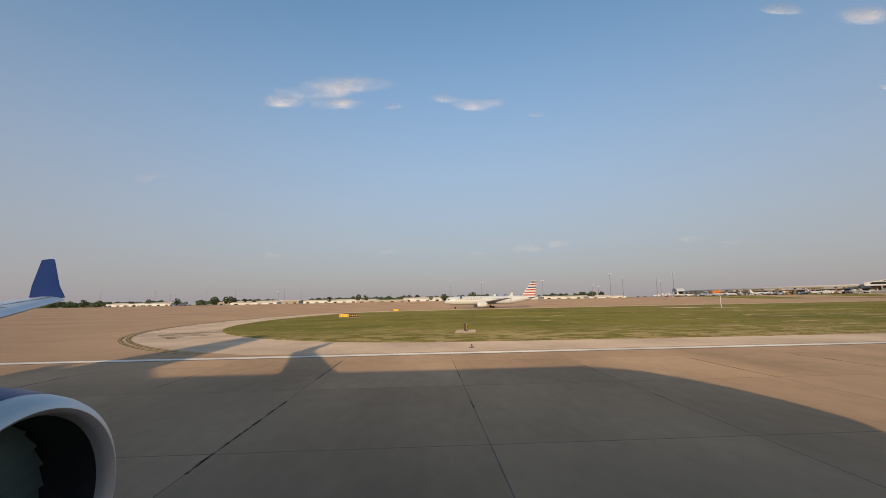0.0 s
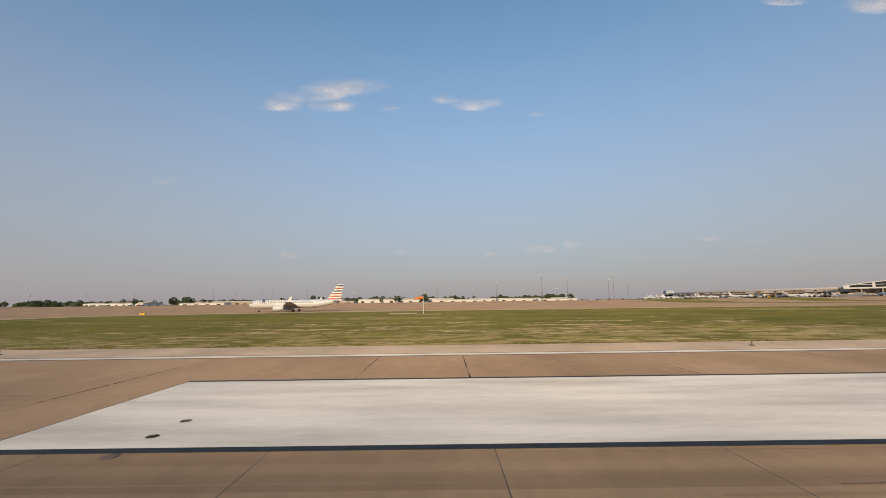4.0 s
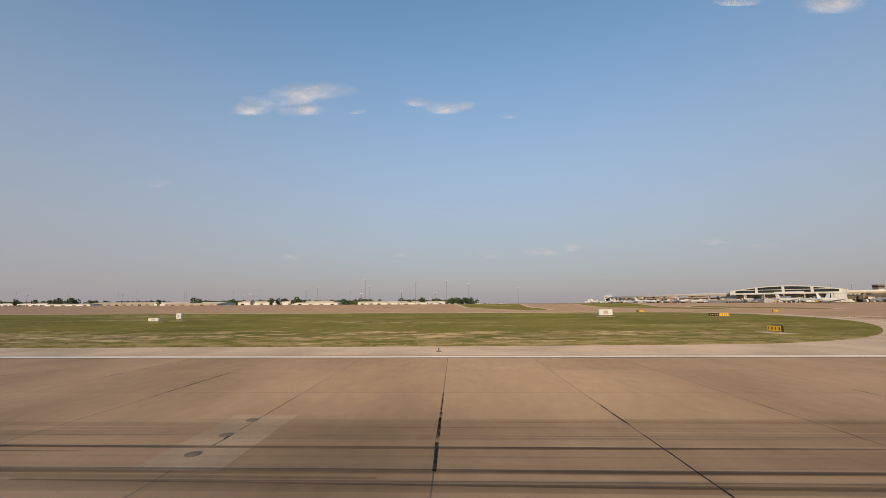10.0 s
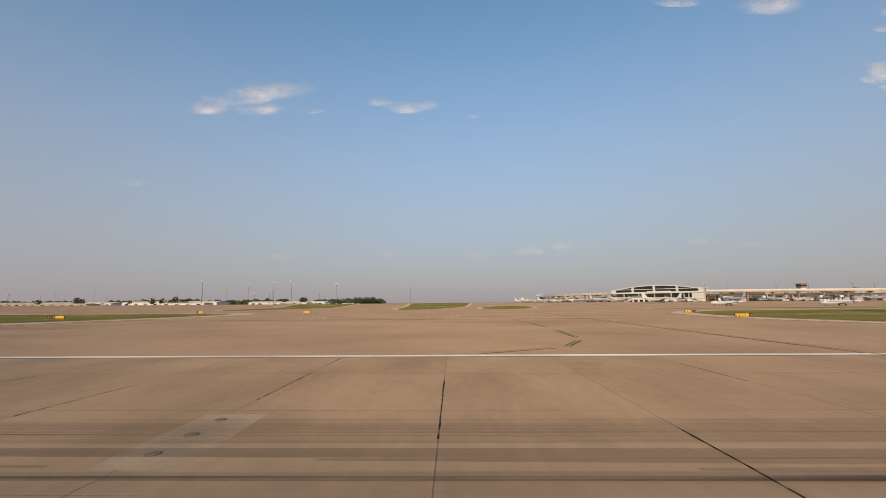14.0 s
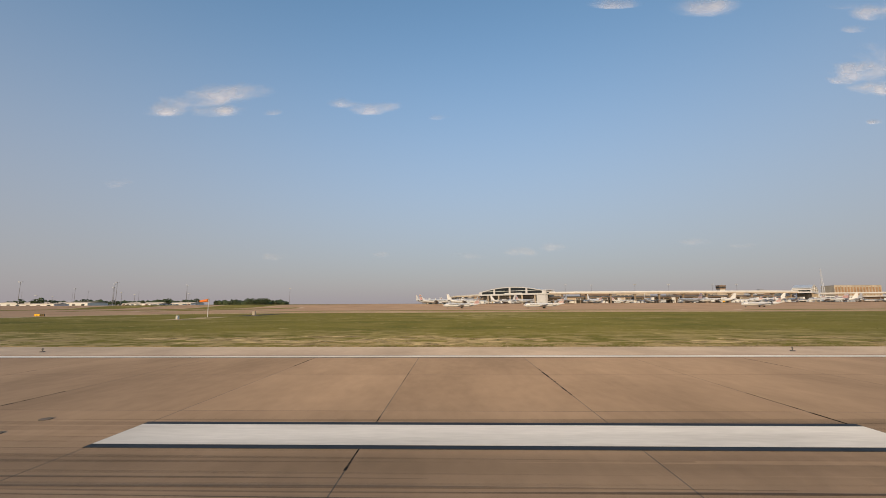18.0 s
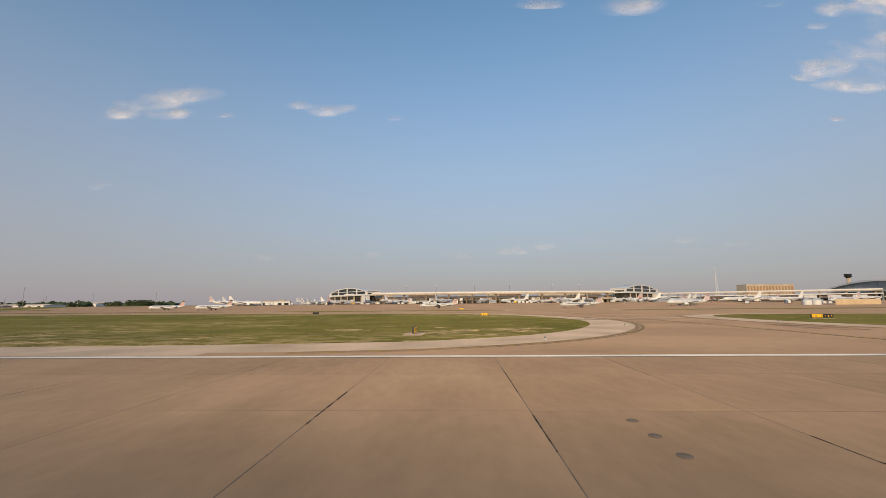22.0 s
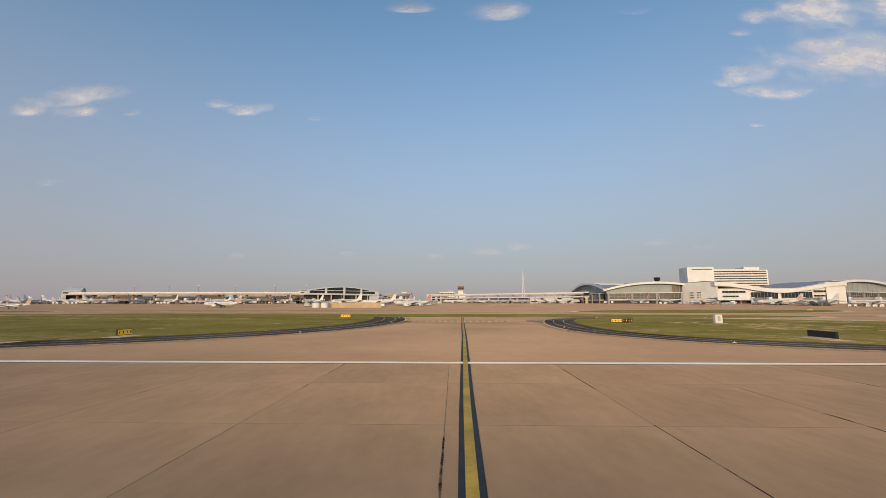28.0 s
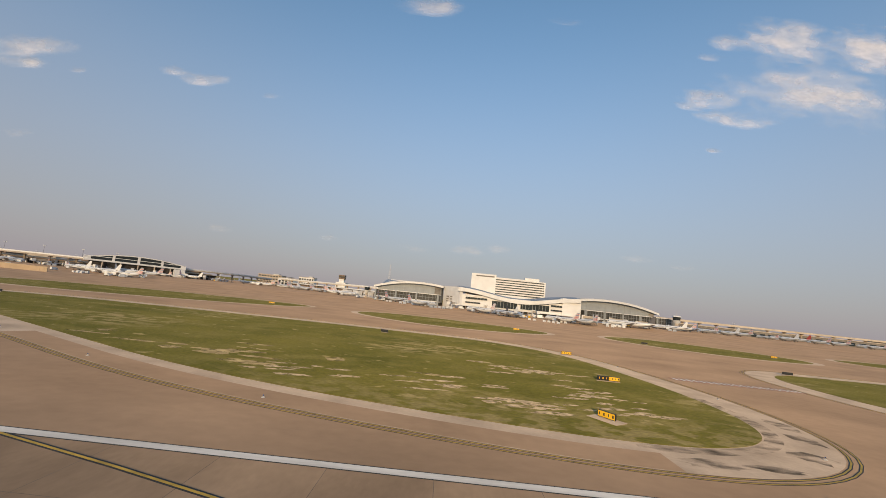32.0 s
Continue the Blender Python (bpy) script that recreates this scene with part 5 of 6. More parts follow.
for x in [50.7, 16.9] + [1177.2 - 30.14 * k for k in range(37)]:
    lights = thing("flush_lights", "bar of three flush touchdown lights in the concrete", "light", x, 0, group="flush runway lights")
    for y in (10.9, 12.45, 14.0):
        if bar is None:
            bm = bmesh.new()
            rod(bm, (0, 0, 0.0), (0, 0, 0.02), 0.19, seg=14)
            bar = mesh_of("lamp", bm, FILLER)
        ob = new("lamp", bar)
        ob.parent = lights
        ob.matrix_basis = at(0, y)

# red and white holding position panels painted across the taxiways
for x0, x1, y in ((399, 408.5, 106), (412, 421, 106), (446, 457, 110), (484, 494, 111), (513, 522, 110), (988, 1014, 97.5), (1376, 1400, 95.5), (1733, 1762, 92)):
    n = int((x1 - x0) / 1.5)
    panel = marking("holding_panel", "red painted holding panel with white bars on the taxiway", rect(x0, x1, y, y + 3.4), RED, 0.02)
    for k in range(n):
        bm = bmesh.new()
        a = x0 + (x1 - x0) * (k + 0.3) / n
        prism(bm, rect(a, a + (x1 - x0) / n * 0.45, y + 0.5, y + 2.9), 0.0, 0.026)
        part("white_bar", bm, PAINT, panel)
for x0, x1, y in ((400, 555, 96), (985, 1018, 92), (1374, 1402, 89)):
    for k in range(2):
        marking("holding_line", "yellow painted holding line across the taxiway", rect(x0, x1, y + 0.6 * k, y + 0.3 + 0.6 * k), YELLOW, 0.024, 0.2)

# wind cone and its lit pads in the long grass island
def wind_cone(x, y):
    cone = thing("wind_cone", "orange fabric wind cone on a white pole over a pale pad", "wind cone", x, y, group="wind cones")
    bm = bmesh.new()
    rod(bm, (0, 0, 0.05), (0, 0, 5.4), 0.09, 0.06, 8)
    pole = part("pole", bm, WHITE, cone)
    bm = bmesh.new()
    loft(bm, [[(-u, r * math.cos(a), 5.2 - 0.12 * u + r * math.sin(a)) for a in np.linspace(0, 5.7, 12)] for u, r in ((0.1, 0.5), (1.4, 0.42), (2.8, 0.28))])
    part("sock", bm, SIGN_O, cone, "orange fabric sock")
    bm = bmesh.new()
    rod(bm, (0, 0, 5.0), (0, 0, 5.5), 0.2, 0.2, 10)
    part("swivel", bm, STEEL, pole)
    bm = bmesh.new()
    box(bm, 1.5, 0, 0.04, 8.0, 3.0, 0.07)
    part("pad", bm, PALE, cone, "pale concrete pad")


wind_cone(633.5, 122)
pad = bmesh.new()
prism(pad, [(634.4, 101), (637.6, 101), (641.5, 118), (638.5, 118)], 0.0, 0.085)
tagged(part("service_pad", pad, PALE), "pale concrete pad in the grass", "path", kind="structure")
pad = bmesh.new()
prism(pad, [(634.5, 131), (642.6, 131), (641.5, 165), (637.5, 165)], 0.0, 0.085)
tagged(part("asphalt_pad", pad, ASPHALT), "dark asphalt patch in the grass", "path", kind="structure")
cabinet(637.4, 103, 0.5, 0.9, 0.2, "small white marker box on a pale pad")
cabinet(642.4, 133, 0.9, 1.2, 0.4, "small cream equipment box beside the asphalt patch", BEIGE)
wind_cone(94.4, 125.3)
pad = bmesh.new()
prism(pad, rect(82.6, 91.6, 129.5, 139.5), 0.0, 0.085)
tagged(part("service_pad", pad, PALE), "pale concrete pad in the grass", "path", kind="structure")

# small white plates set in the concrete
for x, y in ((157.6, 15.8), (1168.3, 16.7), (1164.5, 25.6), (1168.3, 24.4)):
    marking("survey_plate", "small white plate set in the concrete", rect(x - 0.16, x + 0.16, y - 0.12, y + 0.12), PAINT, 0.014)

# holding position across the slanting taxiway
for k in range(4):
    yellow_line([(1506.6 + 1.1 * k, 87.0), (1528.0 + 1.1 * k, 125.0)], "yellow painted holding line across the slanting taxiway")
panel = marking("holding_panel", "red painted holding panel with white bars on the taxiway", [(1503.0, 98.6), (1508.0, 95.8), (1522.0, 119.8), (1516.9, 122.6)], RED, 0.02)
for k in range(9):
    u = (k + 0.5) / 9
    x, y = 1501.4 + 19.4 * u, 89.0 + 34.6 * u
    bm = bmesh.new()
    prism(bm, [(x - 1.3, y + 0.1), (x + 1.0, y - 1.2), (x + 1.5, y - 0.4), (x - 0.8, y + 0.9)], 0.0, 0.026)
    part("white_bar", bm, PAINT, panel)


# ---- light masts, car parks, sheds and trees beyond the field ----
MAST = mat("weathered grey mast", (0.20, 0.19, 0.19), 0.6, 0.2, var=0.1, scale=1.0)


def mast(h, label):
    m = thing("light_mast", label, "light mast", group="light masts")
    bm = bmesh.new()
    rod(bm, (0, 0, 0), (0, 0, h), 0.30, 0.16, 8)
    part("pole", bm, MAST, m)
    bm = bmesh.new()
    rod(bm, (0, 0, h - 0.6), (0, 0, h - 0.2), 1.3, seg=12)
    head = part("head_ring", bm, STEEL, m)
    for k in range(6):
        a = k * math.pi / 3
        bm = bmesh.new()
        box(bm, 1.5 * math.cos(a), 1.5 * math.sin(a), h - 0.6, 0.8, 0.8, 0.6)
        part("lamp", bm, WHITE, head)
    return m


tall = mast(28.5, "tall steel light mast with a ring of lamps")
short = mast(19.0, "steel light mast with a ring of lamps")
tall.matrix_basis, short.matrix_basis = at(210, 448), at(236, 560)
for x, y in ((880, 625), (925, 640), (985, 622), (1040, 630), (1105, 628), (1150, 640), (260, 519), (301, 475), (330, 560), (180, 610), (90, 640), (420, 700)):
    copy_thing(tall, at(x, y))
for x, y in ((150, 690), (-60, 720), (-230, 640), (-400, 650), (-560, 640), (280, 640), (-120, 810), (900, 640), (960, 640), (1020, 640), (1085, 640), (1130, 650), (1480, 860), (1545, 830), (2030, 660), (2180, 700)):
    copy_thing(short, at(x, y))
pole = thing("utility_pole", "thin dark lattice pole on the skyline", "pole", -250, 820, group="utility poles")
bm = bmesh.new()
rod(bm, (0, 0, 0), (0, 0, 34), 0.28, 0.12, 6)
part("shaft", bm, MAST, pole)
for z in (31,):
    bm = bmesh.new()
    box(bm, 0, 0, z, 6, 0.2, 0.2)
    part("cross_arm", bm, MAST, pole)
for k in range(9):
    copy_thing(pole, at(-700 + 95 * k, 900 + 30 * (k % 3)))


def car(colour, label):
    c = thing("car", label, "car", group="cars in the car parks")
    bm = bmesh.new()
    loft(bm, [[(x, -0.88, 0.3), (x, 0.88, 0.3), (x, 0.86, z), (x, -0.86, z)] for x, z in ((-2.2, 0.65), (-2.1, 0.8), (-0.9, 0.95), (1.2, 0.95), (2.1, 0.9), (2.2, 0.6))])
    part("body", bm, colour, c)
    bm = bmesh.new()
    loft(bm, [[(-0.95, -0.8, 0.94), (1.55, -0.8, 0.94), (1.55, 0.8, 0.94), (-0.95, 0.8, 0.94)], [(-0.3, -0.66, 1.42), (1.0, -0.66, 1.42), (1.0, 0.66, 1.42), (-0.3, 0.66, 1.42)]])
    cabin = part("cabin", bm, GLASS, c)
    bm = bmesh.new()
    box(bm, 0.35, 0, 1.42, 1.35, 1.34, 0.05)
    part("roof", bm, colour, cabin)
    for x in (-1.4, 1.4):
        for s in (-1, 1):
            bm = bmesh.new()
            rod(bm, (x, s * 0.7, 0.32), (x, s * 0.92, 0.32), 0.32, seg=10)
            part("wheel", bm, TYRE, c)
    return c


cars = [car(WHITE, "white parked car in the car park"), car(SILVER, "silver parked car in the car park"), car(DARK, "black parked car in the car park"), car(TAILR, "red parked car in the car park"), car(SKYB, "blue parked car in the car park")]
rng = random.Random(21)
lots = [(-430, 600, 300, 60), (322, 505, 100, 40)]
used = [False] * 5
for cx, cy, w, d in lots:
    for k in range(36 if w > 200 else 32):
        i = rng.choice((0, 0, 1, 1, 2, 3, 4))
        m = at(cx + w * (rng.random() - 0.5), cy + round((rng.random() - 0.5) * d / 8) * 8, 0.06 if w > 200 else 0.0, 90 + rng.choice((0, 180)) + rng.uniform(-3, 3))
        if used[i]:
            copy_thing(cars[i], m)
        else:
            cars[i].matrix_basis, used[i] = m, True
bm = bmesh.new()
prism(bm, rect(-600, -270, 560, 640), 3.2, 3.34)
tagged(part("car_park", bm, ASPHALT), "asphalt car park beyond the taxiways", "pavement", kind="structure")


def shed(x, y, sx, sy, h, wall, label, turn=0.0):
    h *= 0.46
    s = thing("warehouse", label, "building", x, y, 0, turn)
    bm = bmesh.new()
    box(bm, 0, 0, -0.1, sx, sy, h + 0.1)
    part("wall", bm, wall, s)
    bm = bmesh.new()
    loft(bm, [[(u, -sy / 2 - 0.6, h), (u, 0, h + sy * 0.05), (u, sy / 2 + 0.6, h), (u, 0, h - 0.1)] for u in (-sx / 2 - 0.6, sx / 2 + 0.6)])
    part("roof", bm, BEIGE, s)
    n = max(3, int(sx / 14))
    for k in range(n):
        bm = bmesh.new()
        box(bm, -sx / 2 + sx * (k + 0.5) / n, -sy / 2 - 0.02, 0, 5.0, 0.3, h * 0.55)
        part("dock_door", bm, SHADEC if k % 3 else GLASS, s)


for x, y, sx, sy, h, wall, label, turn in (
    (40, 655, 150, 40, 9.5, CREAM, "long white warehouse with dark dock doors", 2), (-140, 690, 120, 40, 8.0, CREAM, "long white warehouse with dark dock doors", -3), (190, 700, 90, 36, 7.5, CREAM, "white warehouse with dark dock doors", 4),
    (240, 640, 110, 34, 6.5, CREAM, "low white shed with dark dock doors", 0), (-300, 760, 140, 46, 9.0, BEIGE, "long cream warehouse with dark dock doors", 3), (-520, 780, 120, 46, 9.5, CREAM, "long white warehouse with dark dock doors", -4),
    (-60, 1010, 220, 60, 15.0, CREAM, "large white warehouse behind the trees", 0), (-420, 1100, 200, 60, 14.0, BEIGE, "large cream warehouse behind the trees", 0), (120, 560, 60, 22, 5.0, CREAM, "low white shed beside the field", 0),
    (260, 575, 54, 20, 4.6, CREAM, "low white shed beside the field", 0), (-60, 570, 70, 20, 4.6, BEIGE, "low cream shed beside the field", 0), (-230, 560, 60, 20, 5.0, CREAM, "low white shed beside the field", 2), (-640, 560, 80, 24, 6.0, TAN, "low tan shed beside the car park", 0),
):
    shed(x, y, sx, sy, h, wall, label, turn)


def tree(seed, h):
    r = random.Random(seed)
    t = thing("tree", "dark green broadleaf tree on the field's far side", "tree", group="trees beyond the field")
    bm = bmesh.new()
    rod(bm, (0, 0, -0.1), (0, 0, h * 0.5), 0.28, 0.14, 7)
    for k in range(5):
        a = k * 1.26 + r.random()
        rod(bm, (0, 0, h * (0.25 + 0.05 * k)), (h * 0.24 * math.cos(a), h * 0.24 * math.sin(a), h * (0.5 + 0.06 * k)), 0.11, 0.04, 5)
    part("trunk", bm, BARK, t)
    bm = bmesh.new()
    for k in range(46):
        a, q, v = r.uniform(0, 6.28), r.random() ** 0.5, r.uniform(-1, 1)
        rad = h * 0.46 * q * math.sqrt(max(0.05, 1 - v * v))
        s = h * r.uniform(0.07, 0.13)
        m = Matrix.Translation((rad * math.cos(a), rad * math.sin(a), h * (0.58 + 0.36 * v))) @ Euler((r.uniform(0, 3), r.uniform(0, 3), 0)).to_matrix().to_4x4() @ Matrix.Diagonal((s, s * r.uniform(0.6, 1.1), s * r.uniform(0.5, 0.8), 1))
        vs = bmesh.ops.create_icosphere(bm, subdivisions=1, radius=1, matrix=m)["verts"]
        for vv in vs:
            vv.co += Vector((r.uniform(-1, 1), r.uniform(-1, 1), r.uniform(-1, 1))) * s * 0.3
    part("crown", bm, LEAF, t)
    return t


trees = [tree(3, 9.0), tree(5, 11.0), tree(8, 7.5), tree(13, 12.5)]
rng = random.Random(5)
used = [False] * 4
for k in range(130):
    if k < 90:
        x, y = rng.uniform(-1300, 360), rng.uniform(760, 840)
        x = round(x / 170) * 170 + rng.gauss(0, 30)
    elif k < 118:
        x = rng.choice((-520, -300, -110, 60, 250)) + rng.gauss(0, 22)
        y = rng.uniform(590, 640)
    else:
        x, y = rng.uniform(250, 340), rng.uniform(760, 840)
    i = rng.randrange(4)
    if 360 < x < 470:
        continue
    m = at(x, y, 0, rng.uniform(0, 360))
    if used[i]:
        copy_thing(trees[i], m)
    else:
        trees[i].matrix_basis, used[i] = m, True
bm = bmesh.new()
for k in range(2600):
    x = -2600 + 1.25 * k + rng.uniform(-4, 4)
    if noise.noise((x * 0.009, 3.0, 0)) < -0.2 or x > 345:
        continue
    s = rng.uniform(4.0, 7.6)
    m = Matrix.Translation((x, 860 + rng.uniform(-25, 25), lift(x, 860) + s * rng.uniform(0.2, 0.7))) @ Matrix.Diagonal((s * 1.3, s, s * 0.9, 1))
    for vv in bmesh.ops.create_icosphere(bm, subdivisions=1, radius=1, matrix=m)["verts"]:
        vv.co += Vector((rng.uniform(-1, 1), rng.uniform(-1, 1), rng.uniform(-1, 1))) * s * 0.25
tagged(part("far_woods", bm, LEAF), "far line of dark green woods on the horizon", "trees", kind="stuff")


# ---- clouds ----
def cloud_material(name, seed, cover, big, top):
    m = bpy.data.materials.new(name)
    m.use_nodes = True
    n, l = m.node_tree.nodes, m.node_tree.links
    b = n["Principled BSDF"]
    b.inputs["Base Color"].default_value = (0.84, 0.81, 0.86, 1)
    b.inputs["Roughness"].default_value = 1.0
    b.inputs["Specular IOR Level"].default_value = 0.0
    co = n.new("ShaderNodeTexCoord")
    mp = n.new("ShaderNodeMapping")
    mp.inputs["Location"].default_value = (seed * 3.7, seed * 1.3, seed)
    mp.inputs["Scale"].default_value = (1 / 120 / S / big, 0.0, 1 / 56 / S / big)
    l.new(co.outputs["Object"], mp.inputs["Vector"])
    t = n.new("ShaderNodeTexNoise")
    t.inputs["Scale"].default_value, t.inputs["Detail"].default_value, t.inputs["Roughness"].default_value = 1.0, 5, 0.5
    l.new(mp.outputs[0], t.inputs["Vector"])
    sep = n.new("ShaderNodeSeparateXYZ")
    l.new(co.outputs["Generated"], sep.inputs[0])

    def bell(out):
        a = n.new("ShaderNodeMath")
        a.operation = "SUBTRACT"
        a.inputs[1].default_value = 0.5
        l.new(out, a.inputs[0])
        p = n.new("ShaderNodeMath")
        p.operation = "MULTIPLY"
        l.new(a.outputs[0], p.inputs[0])
        l.new(a.outputs[0], p.inputs[1])
        return p.outputs[0]

    add = n.new("ShaderNodeMath")
    l.new(bell(sep.outputs["X"]), add.inputs[0])
    l.new(bell(sep.outputs["Z"]), add.inputs[1])
    q = n.new("ShaderNodeMath")
    q.operation = "MULTIPLY_ADD"
    q.inputs[1].default_value, q.inputs[2].default_value = -1.75, cover
    l.new(add.outputs[0], q.inputs[0])
    w = n.new("ShaderNodeMath")
    l.new(q.outputs[0], w.inputs[0])
    l.new(t.outputs["Fac"], w.inputs[1])
    r = n.new("ShaderNodeMapRange")
    r.interpolation_type = "SMOOTHSTEP"
    r.inputs["From Min"].default_value, r.inputs["From Max"].default_value = 0.42, 1.45
    r.inputs["To Max"].default_value = top
    l.new(w.outputs[0], r.inputs["Value"])
    l.new(r.outputs[0], b.inputs["Alpha"])
    return m


rng = random.Random(2)
CLOUDS = [  # x, y, z, width, height, cover
    (-360, 1735, 985, 400, 84, 0.37), (-500, 1738, 958, 300, 62, 0.31), (-640, 1735, 915, 190, 56, 0.36), (-150, 1740, 896, 130, 30, 0.22), (-400, 1738, 906, 260, 56, 0.29),
    (285, 1997, 1036, 250, 58, 0.33), (130, 2000, 1072, 170, 50, 0.22), (620, 2050, 1010, 220, 36, 0.08),
    (1255, 1200, 978, 230, 36, 0.18), (1530, 1204, 958, 210, 58, 0.32), (1990, 1206, 960, 150, 34, 0.12),
    (3150, 2301, 1370, 340, 84, 0.38), (3330, 2305, 1262, 440, 84, 0.36), (3060, 2306, 1330, 200, 60, 0.26), (3290, 2308, 1765, 260, 84, 0.34), (3165, 2303, 1657, 200, 50, 0.24), (3660, 2310, 1815, 520, 200, 0.44), (4190, 2312, 1800, 460, 230, 0.44),
    (3900, 2309, 1460, 800, 150, 0.36), (3640, 2307, 1545, 380, 120, 0.24), (3213, 2304, 1055, 130, 30, 0.18), (3760, 2325, 1500, 1150, 460, 0.19),
    (2050, 7900, 1010, 1050, 230, 0.31), (1000, 7900, 950, 910, 200, 0.25), (2700, 7950, 1110, 700, 240, 0.31), (-2900, 7900, 960, 770, 200, 0.23), (-700, 7900, 980, 630, 170, 0.21), (5300, 7700, 1150, 910, 200, 0.23), (6200, 7700, 1080, 700, 180, 0.21), (-2500, 3600, 1150, 400, 100, 0.08),
]
for k, (x, y, z, w, h, cover) in enumerate(CLOUDS):
    bm = bmesh.new()
    big = 2.4 if y > 5000 else 1.9 if cover < 0.21 and w > 500 else 1.15
    for i in range(13):
        for j in range(7):
            u, v = i / 12 - 0.5, j / 6 - 0.5
            bm.verts.new((u * w * (1.25 if big < 2 else 0.85), 30 * math.cos(3 * u) * math.cos(3 * v), v * h * (1.5 if big < 2 else 0.95)))
    bm.verts.ensure_lookup_table()
    for i in range(12):
        for j in range(6):
            a = i * 7 + j
            bm.faces.new((bm.verts[a], bm.verts[a + 7], bm.verts[a + 8], bm.verts[a + 1]))
    ob = part("cloud", bm, cloud_material("cloud vapour", k + 1.0, cover, big, 0.95 if big < 2 else 0.40), smooth=True)
    ob.matrix_basis = at(x, y, z)
    tagged(ob, "small white fair-weather cloud in the sky", "cloud", kind="structure")


# ---- the jet that rolls along the runway, where it stands at the start ----
own = thing("departing_jet", "white narrow-body jet with navy winglets and navy engines on the runway", "airliner")
ALLOY = mat("grey wing skin", (0.70, 0.71, 0.73), 0.4, 0.1, var=0.05, scale=0.4, fine=0.05)
LIP = mat("satin metal intake lip", (0.66, 0.65, 0.64), 0.42, 0.55, var=0.06, scale=1.0)
LINER = mat("dark intake liner", (0.02, 0.021, 0.023), 0.6, var=0.2, scale=2.0)
BLADE = mat("fan blade metal", (0.10, 0.155, 0.14), 0.55, 0.2, var=0.1, scale=2.0)
CY, CZ = -2.0, 3.55


def airfoil(x, y, z, c, th):
    up = [(0, 0), (0.02, 0.35), (0.08, 0.7), (0.2, 0.95), (0.4, 1.0), (0.7, 0.6), (1.0, 0.05)]
    lo = [(0.7, -0.3), (0.4, -0.6), (0.2, -0.6), (0.08, -0.45), (0.02, -0.25)]
    return [(x - c * u, y, z + th * v) for u, v in up + lo]


HULL_LINE = [(10.6, 0.04, -0.40), (10.3, 0.22, -0.36), (9.6, 0.44, -0.27), (8.6, 0.64, -0.18), (7.4, 0.81, -0.09), (6.0, 0.93, -0.03), (4.4, 1, 0), (-16.0, 1, 0), (-19.5, 0.92, 0.12), (-23.0, 0.70, 0.45), (-26.5, 0.42, 0.85), (-28.9, 0.12, 1.15)]
bm = bmesh.new()
loft(bm, [ring(x, CY, CZ + dz, 1.88 * k, 1.95 * k, 28) for x, k, dz in HULL_LINE])
hull = part("fuselage", bm, HULL, own, smooth=True)
bm = bmesh.new()
box(bm, 0, 0, 0, 0.26, 0.03, 0.36)
bmesh.ops.bevel(bm, geom=[e for e in bm.edges if abs((e.verts[0].co - e.verts[1].co).y) > 0.02], offset=0.1, segments=2, affect="EDGES")
pane = mesh_of("cabin_window", bm, GLASS)
for side in (-1, 1):
    for k in range(36 if side > 0 else 0):
        x = 3.6 - 0.51 * k
        ob = new("cabin_window", pane)
        ob.parent = hull
        ob.matrix_basis = at(x, CY + side * 1.862, CZ + 0.14)
    for x in (5.2, -17.4):
        bm = bmesh.new()
        box(bm, x, CY + side * (1.83 if x > 0 else 1.80), CZ - 0.95, 0.86, 0.05, 1.8)
        part("cabin_door", bm, SILVER, hull)
bm = bmesh.new()
loft(bm, [ring(9.35, CY, CZ + 0.22, 0.75, 0.32, 20), ring(8.45, CY, CZ + 0.48, 1.14, 0.72, 20)])
part("cockpit_windows", bm, GLASS, hull)
bm = bmesh.new()
loft(bm, [[(-18.0, CY - 0.12, CZ + 1.7), (-20.5, CY - 0.2, CZ + 1.7), (-27.6, CY, CZ + 1.5), (-20.5, CY + 0.2, CZ + 1.7)], [(-22.0, CY - 0.12, CZ + 2.7), (-23.5, CY - 0.18, CZ + 2.7), (-28.2, CY, CZ + 2.7), (-23.5, CY + 0.18, CZ + 2.7)], [(-27.6, CY - 0.05, CZ + 7.9), (-28.4, CY - 0.1, CZ + 7.9), (-30.2, CY, CZ + 7.9), (-28.4, CY + 0.1, CZ + 7.9)]])
part("fin", bm, NAVY, own, "navy blue tail fin", smooth=True)
